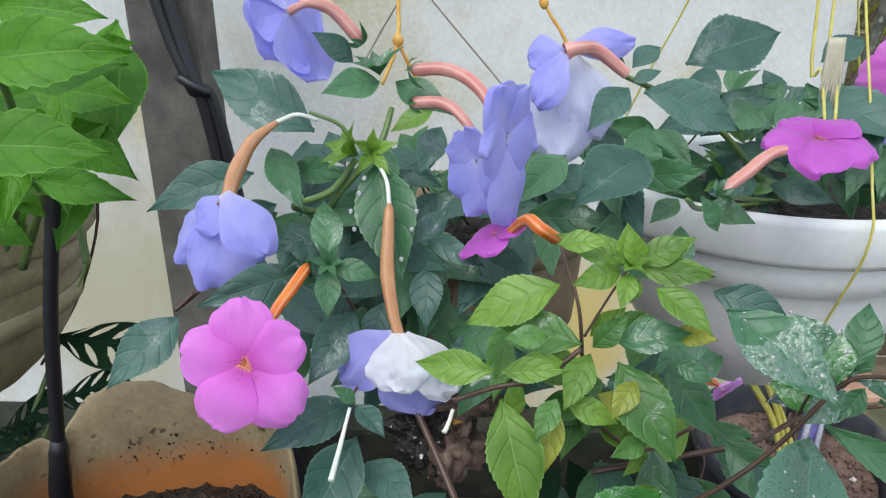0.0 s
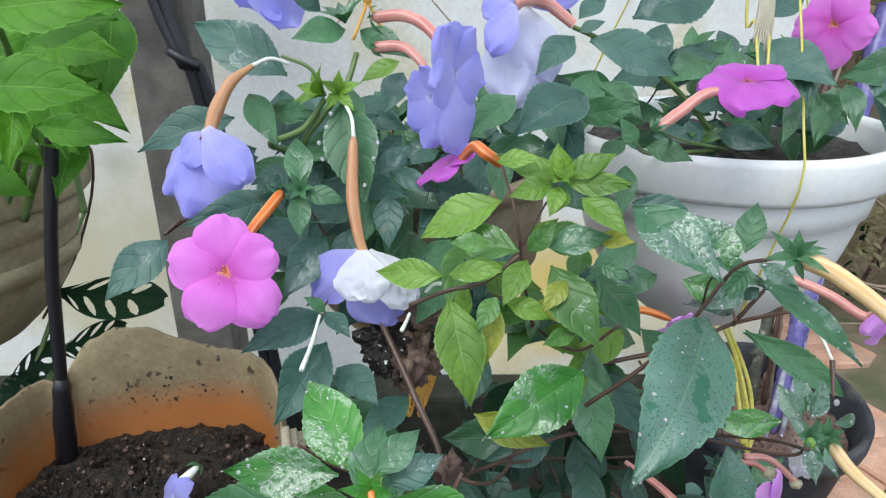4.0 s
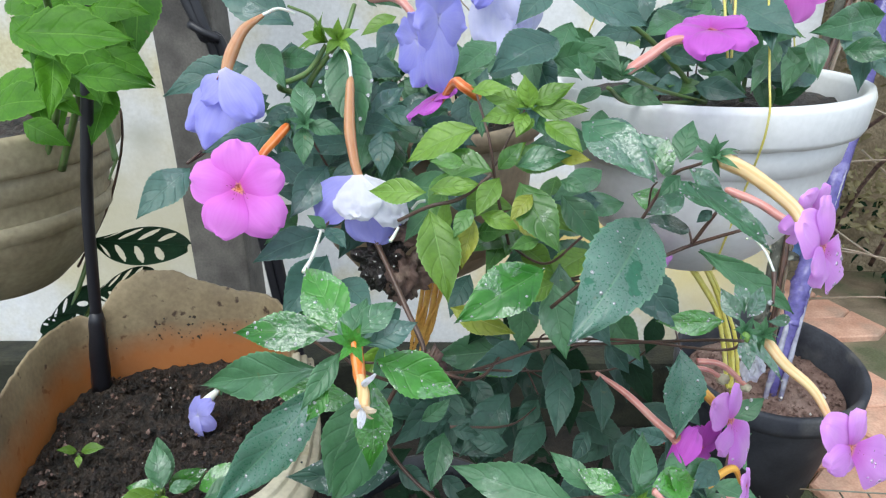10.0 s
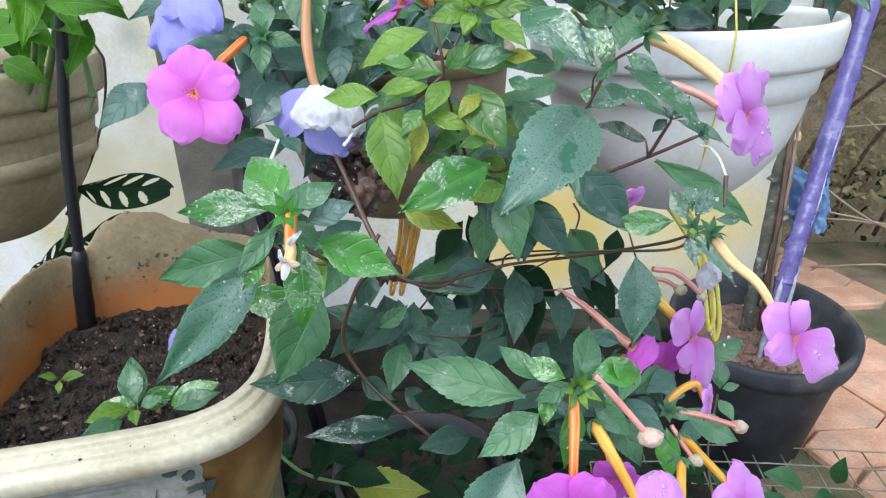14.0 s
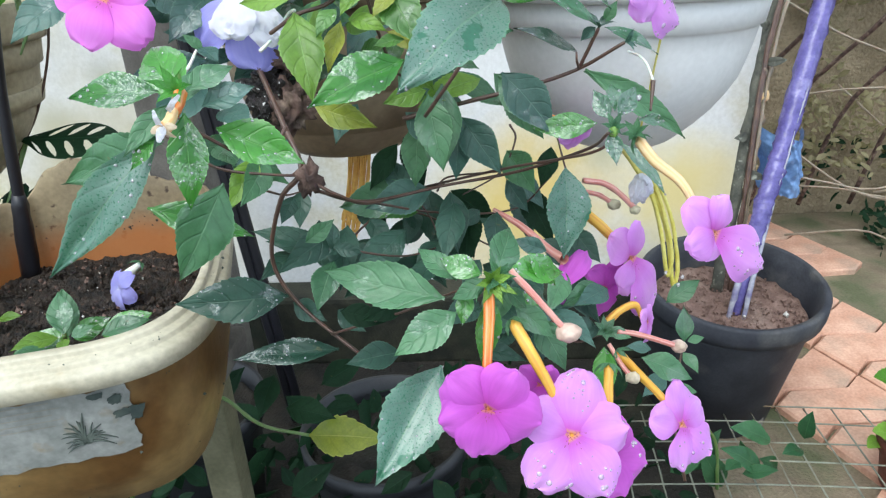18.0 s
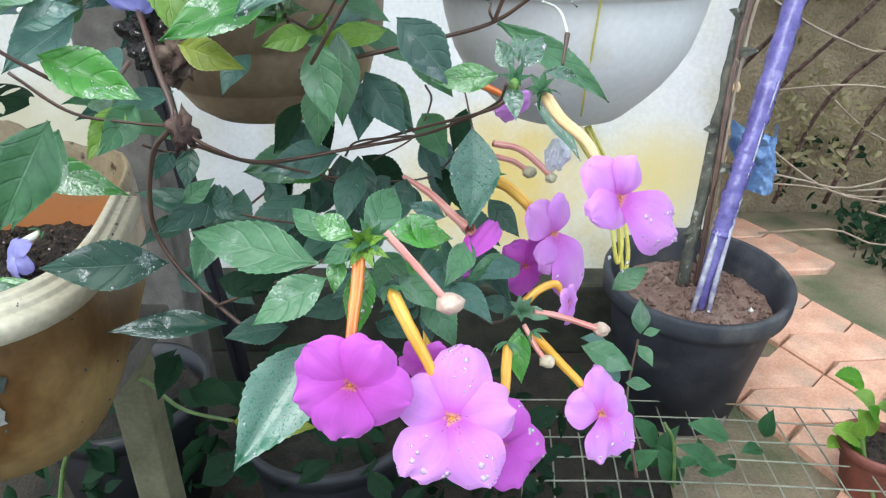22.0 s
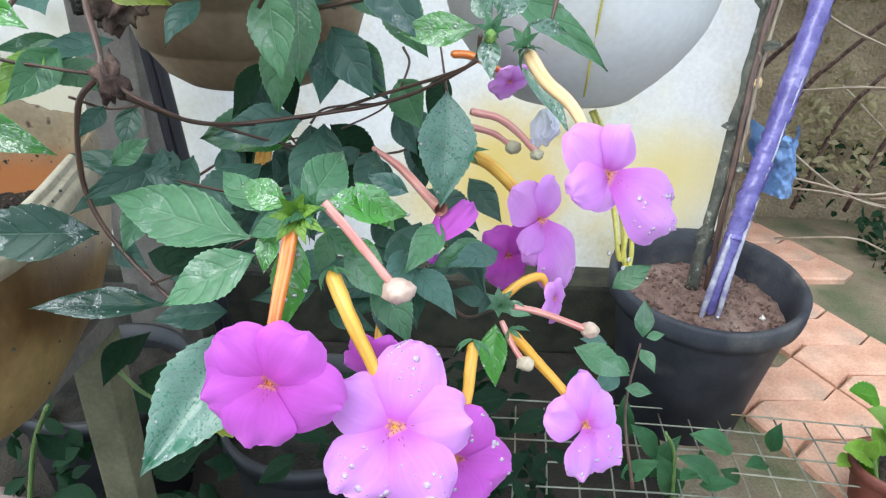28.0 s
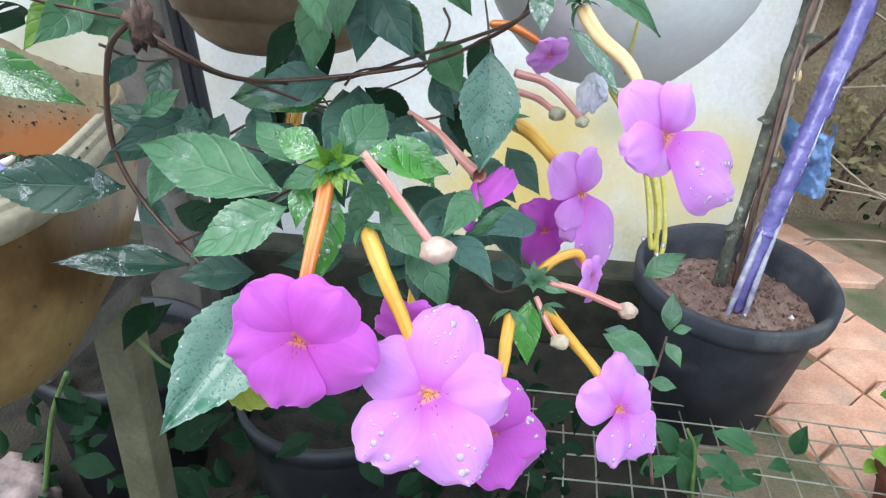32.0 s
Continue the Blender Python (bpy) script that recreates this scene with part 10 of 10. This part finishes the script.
def crumbs(name, label, count, spot, material, small, large, seed):
    """Loose crumbs of soil or grit, joined."""
    draw, verts, faces = random.Random(seed), [], []
    for k in range(count):
        p, size = spot(draw), small + (large - small) * draw.random() ** 2.5
        n = len(verts)
        turn_c = Matrix.Rotation(draw.uniform(0, 6.28), 3, Vector((draw.random() + 0.1, draw.random(), draw.random())))
        for x, y, z in ((1, 0, 0), (-1, 0, 0), (0, 1, 0), (0, -1, 0), (0, 0, 1), (0, 0, -1)):
            verts.append(p + turn_c @ (Vector((x, y, z)) * size * draw.uniform(0.6, 1.15)))
        faces += [tuple(n + i for i in f) for f in ((0, 2, 4), (2, 1, 4), (1, 3, 4), (3, 0, 4), (2, 0, 5), (1, 2, 5), (3, 1, 5), (0, 3, 5))]
    return tagged(part(name, mesh_from(name, verts, faces, smooth=False), material), label, "soil", kind="stuff")


def tub_spot(draw):
    a, r = draw.uniform(0, 6.283), 0.1 * math.sqrt(draw.random())
    p = tub_point(a, r, 0.0)
    z = TUB[2] + 0.058 + 0.008 * (noise.noise(p * 60) + 0.6 * noise.noise(p * 170)) - 0.05 * (p.y - TUB[1])
    return Vector((p.x, p.y, z))


def black_spot(draw):
    a, r = draw.uniform(0, 6.283), 0.113 * math.sqrt(draw.random())
    return Vector((BP[0] + r * math.cos(a), BP[1] + r * math.sin(a) - 0.023, BP[2] + 0.203 + 0.1 * r * math.sin(a)))


GRIT = surface("white_grit", (0.6, 0.58, 0.54), (0.75, 0.73, 0.7), None, 90, 400, 0.7, 0.3, 0.001)
crumbs("soil_crumb", "loose dark crumbs on the tub soil", 2600, tub_spot, SOIL, 0.0008, 0.0042, 4)
crumbs("soil_crumb", "reddish brown bits of bark on the tub soil", 520, tub_spot, DRYSOIL, 0.0008, 0.0034, 5)
crumbs("soil_grit", "scattered pale grit on the tub soil", 110, tub_spot, GRIT, 0.0005, 0.0016, 6)
crumbs("soil_crumb", "dry brown clods on the black pot's soil", 1100, black_spot, DRYSOIL, 0.001, 0.0045, 7)
crumbs("soil_grit", "pale stones on the black pot's soil", 5, black_spot, GRIT, 0.003, 0.009, 8)

def tub_side(draw):
    return on_tub(front + draw.uniform(-0.6, 1.9), draw.uniform(0.0, 0.099), 0.0001)


def tub_rim_spot(draw):
    return tub_point(radians(draw.uniform(206, 364)), draw.uniform(0.112, 0.127), 0.113)


def tub_back_spot(draw):
    return tub_point(radians(draw.gauss(80, 22)), 0.1066, draw.gauss(0.085, 0.008))


crumbs("dirt_speck", "dark specks of dirt on the tub's outside", 90, tub_side, SCUFF, 0.0003, 0.0013, 31)
crumbs("dirt_speck", "dark specks of dirt on the tub's rim", 60, tub_rim_spot, SCUFF, 0.0003, 0.0014, 32)
crumbs("dirt_speck", "dark splashes of soil on the tub's rusty back wall", 70, tub_back_spot, SOIL, 0.0005, 0.0018, 33)

# leafy shoots that fill the brown pot
for k in range(20):
    a, r = rnd.uniform(2.6, 6.6), rnd.uniform(0.02, 0.085)
    p = (POT[0] + r * math.cos(a) + 0.015, POT[1] + r * math.sin(a) * 0.9, POT[2] + rnd.uniform(0.135, 0.17))
    rosette(blue_plant, p, (rnd.uniform(-0.5, 0.5) + math.cos(a) * 0.4, -0.4 + math.sin(a) * 0.2, 0.9), rnd.uniform(0.024, 0.036), rnd.choice((4, 5, 6)), rnd.choice(("dark", "mid", "mid")))
for k in range(10):
    a, r = rnd.uniform(0, 6.28), rnd.uniform(0.01, 0.085)
    p = (WP[0] + r * math.cos(a), WP[1] + r * math.sin(a), WP[2] + rnd.uniform(0.165, 0.21))
    rosette(back_plant, p, (rnd.uniform(-0.5, 0.5), -0.3, 0.8), rnd.uniform(0.026, 0.042), 5, rnd.choice(("dark", "mid", "fresh")))

# a stone and a dry stalk below the tub
STONE = surface("pinkish_grey_stone", (0.26, 0.19, 0.18), (0.38, 0.29, 0.28), (0.2, 0.16, 0.15), 30, 220, 0.8, 0.5, 0.002, c_scale=22)
tagged(part("stone", blob_mesh("stone", (-0.4127, 0.4978, 0.1480), (0.05, 0.045, 0.04), 0.3, level=4, seed=6.0), STONE), "pinkish grey rounded stone on the earth below the tub", "stone")
stem(under_plant, [(-0.3572, 0.4817, 0.1795), (-0.3060, 0.4635, 0.3141), (-0.2329, 0.4112, 0.4219)], 0.0032, 0.0024, "green", "pale green stalk")

# wilted flower lumps
CLUMP = surface("wet_black_compost", (0.006, 0.005, 0.005), (0.03, 0.022, 0.018), (0.62, 0.62, 0.6), 130, 500, 0.4, 1.0, 0.005, c_edges=(0.66, 0.69), c_scale=330)
DEADAT = [((-0.0107, 0.2363, 0.8064), (0.0125, 0.01, 0.0135), CLUMP, "wet black compost clump flecked with white"), ((0.0001, 0.231, 0.8005), (0.011, 0.009, 0.012), DEAD, "withered brown flower"), ((0.0064, 0.2317, 0.8245), (0.012, 0.006, 0.0055), DEAD, "withered brown flower")]
for at_, size, look_, text in DEADAT:
    part("withered_flower", blob_mesh("withered_flower", at_, size, 0.8, level=4, seed=at_[0] * 900), look_, blue_plant, text)
part("withered_flower", blob_mesh("withered_flower", (0.016, 0.184, 0.776), (0.0045, 0.004, 0.008), 1.1, seed=4.0), DEAD, pink_plant, "withered brown flower")

# ---------------------------------------------------------------- the paved path
mortar = tagged(part("path", mesh_from("path", [(0.42, 0.45, 0.124), (2.4, 0.45, 0.124), (2.4, 1.68, 0.124), (0.6, 1.68, 0.124), (0.6, 1.06, 0.124), (0.46, 0.8, 0.124)], [(0, 1, 2, 3, 4, 5)]), SAND), "sandy joints of the paved path", "path", kind="structure")
LONG, WIDE = 0.2, 0.1
zig = [(0.0, 0.0), (0.05, 0.018), (0.1, 0.0), (0.15, -0.018), (0.2, 0.0)]
lower = [(x + 0.003, y + 0.003) for x, y in zig[:1]] + [(x, y + 0.003) for x, y in zig[1:-1]] + [(zig[-1][0] - 0.003, zig[-1][1] + 0.003)]
upper = [(x, y + WIDE - 0.006) for x, y in lower]
ringv = lower + upper[::-1]
cx, cy = LONG / 2, WIDE / 2
pv = [(x, y, 0) for x, y in ringv] + [(x, y, 0.013) for x, y in ringv] + [(cx + (x - cx) * 0.96, cy + (y - cy) * 0.94, 0.017) for x, y in ringv]
n_ = len(ringv)
pf = [(i, (i + 1) % n_, n_ + (i + 1) % n_, n_ + i) for i in range(n_)] + [(n_ + i, n_ + (i + 1) % n_, 2 * n_ + (i + 1) % n_, 2 * n_ + i) for i in range(n_)] + [tuple(range(2 * n_, 3 * n_))]
paver = mesh_from("paver", pv, pf, smooth=False)
paver.materials.append(BRICK)
turn_ = Matrix.Rotation(radians(24), 4, "Z")
for i in range(-2, 9):
    for j in range(-3, 22):
        m = Matrix.Translation((0.5, 0.55, 0.122)) @ turn_ @ Matrix.Translation((i * LONG, j * WIDE, rnd.uniform(-0.002, 0.002))) @ Matrix.Rotation(rnd.uniform(-0.01, 0.01), 4, "Z")
        spot = m @ Vector((0.1, 0.05, 0))
        if not (0.6 + max(0.0, spot.y - 0.72) * 0.15 < spot.x < 0.93 + 0.2 * max(0.0, spot.y - 1.25) and 0.5 < spot.y < 1.62):
            continue
        ob = new("paver", paver)
        ob.matrix_world = m
        ob.parent = mortar

# wire mesh by the black pot
mesh_panel = thing("wire_mesh", "loose panel of rusty square wire mesh by the pot", "wire mesh")
for k in range(13):
    x = 0.2 + 0.042 * k
    part("wire", tube_mesh("wire", [(x, 0.4, 0.2), (x + 0.02, 0.58, 0.19 + 0.006 * (k % 2)), (x + 0.03, 0.74, 0.185)], 0.0013, 8, 5), WIRE, mesh_panel)
for k in range(9):
    y = 0.4 + 0.042 * k
    part("wire", tube_mesh("wire", [(0.18, y, 0.2), (0.45, y + 0.006, 0.194 + 0.004 * (k % 2)), (0.76, y - 0.004, 0.186)], 0.0013, 8, 5), WIRE, mesh_panel)
part("edge_rail", tube_mesh("edge_rail", [(0.54, 0.7405, 0.124), (0.566, 0.782, 0.176), (0.5947, 0.8259, 0.228)], [0.008, 0.007, 0.003], 10, 8, True, 0.2), WOOD, mesh_panel)

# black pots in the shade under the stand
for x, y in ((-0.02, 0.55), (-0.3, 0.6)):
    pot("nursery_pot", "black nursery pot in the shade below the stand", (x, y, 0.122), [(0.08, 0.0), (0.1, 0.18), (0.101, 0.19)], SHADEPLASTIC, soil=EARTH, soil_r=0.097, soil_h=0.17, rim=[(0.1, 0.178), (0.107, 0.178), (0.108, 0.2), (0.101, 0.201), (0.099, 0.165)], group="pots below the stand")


# the dry hedge beyond the wall's end
def leaf_cloud(name, count, low, high, size, material, label, category):
    verts, faces, uvs = [], [], []
    for k in range(count):
        p = Vector([rnd.uniform(a, b) for a, b in zip(low, high)])
        if noise.noise(p * 3.0) < -0.12:
            continue
        a = Vector((rnd.uniform(-1, 1), rnd.uniform(-1, 1), rnd.uniform(-1, 1))).normalized()
        b = a.orthogonal().normalized()
        s = size * rnd.uniform(0.6, 1.3)
        n = len(verts)
        c = a.cross(b) * s * 0.1
        verts += [p, p + a * s * 0.28 + b * s * 0.22 + c, p + a * s * 0.66 + b * s * 0.2 + c, p + a * s, p + a * s * 0.66 - b * s * 0.2 + c, p + a * s * 0.28 - b * s * 0.22 + c]
        uvs += [(0, 0.5), (0.28, 1), (0.66, 0.9), (1, 0.5), (0.66, 0.1), (0.28, 0)]
        faces += [(n, n + 1, n + 2, n + 3), (n, n + 3, n + 4, n + 5)]
    return tagged(part(name, mesh_from(name, verts, faces, uvs), material), label, category, kind="stuff")


leaf_cloud("hedge", 14000, (0.72, 1.45, 0.3), (2.4, 1.68, 1.5), 0.026, LEAF["olive"], "dry olive-brown hedge beyond the path", "hedge")
leaf_cloud("hedge", 420, (0.78, 1.4, 0.5), (2.2, 1.6, 1.4), 0.045, LEAF["yellow"], "yellow-green leaves showing in the dry hedge", "hedge")
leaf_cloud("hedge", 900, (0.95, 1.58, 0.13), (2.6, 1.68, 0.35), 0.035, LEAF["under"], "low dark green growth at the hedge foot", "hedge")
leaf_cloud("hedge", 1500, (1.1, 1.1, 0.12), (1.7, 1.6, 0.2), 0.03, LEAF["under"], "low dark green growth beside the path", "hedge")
tagged(part("backdrop", box_mesh("backdrop", (4.4, 0.3, 2.4), 0.0, (2.4, 1.84, 1.25)), BANK), "brown earth bank behind the hedge", "bank", kind="structure")
brush = thing("dry_brush", "bare pale twigs arching before the hedge", "twigs")
for k in range(22):
    x, z, y = rnd.uniform(0.8, 1.6), rnd.uniform(0.24, 1.0), rnd.uniform(1.15, 1.5)
    bend = rnd.uniform(-0.09, 0.03)
    part("twig", tube_mesh("twig", [(x - 0.16, y + 0.1, z - rnd.uniform(-0.05, 0.15)), (x - 0.03, y + 0.03, z + bend), (x + 0.1, y, z + bend * 1.3), (x + 0.3, y - 0.05, z + rnd.uniform(-0.12, 0.15))], [0.003, 0.0018], 14, 5, True, 0.5), TUBE["twig"], brush)
for k in range(5):
    x = 0.72 + 0.13 * k
    part("branch", tube_mesh("branch", [(x - 0.02, 1.56, 0.2), (x, 1.45, 0.5), (x + 0.09, 1.22, 0.8), (x + 0.14, 1.2, 1.2)], [0.006, 0.004], 16, 6, True, 0.5), DEAD, brush, "dark bare branch")
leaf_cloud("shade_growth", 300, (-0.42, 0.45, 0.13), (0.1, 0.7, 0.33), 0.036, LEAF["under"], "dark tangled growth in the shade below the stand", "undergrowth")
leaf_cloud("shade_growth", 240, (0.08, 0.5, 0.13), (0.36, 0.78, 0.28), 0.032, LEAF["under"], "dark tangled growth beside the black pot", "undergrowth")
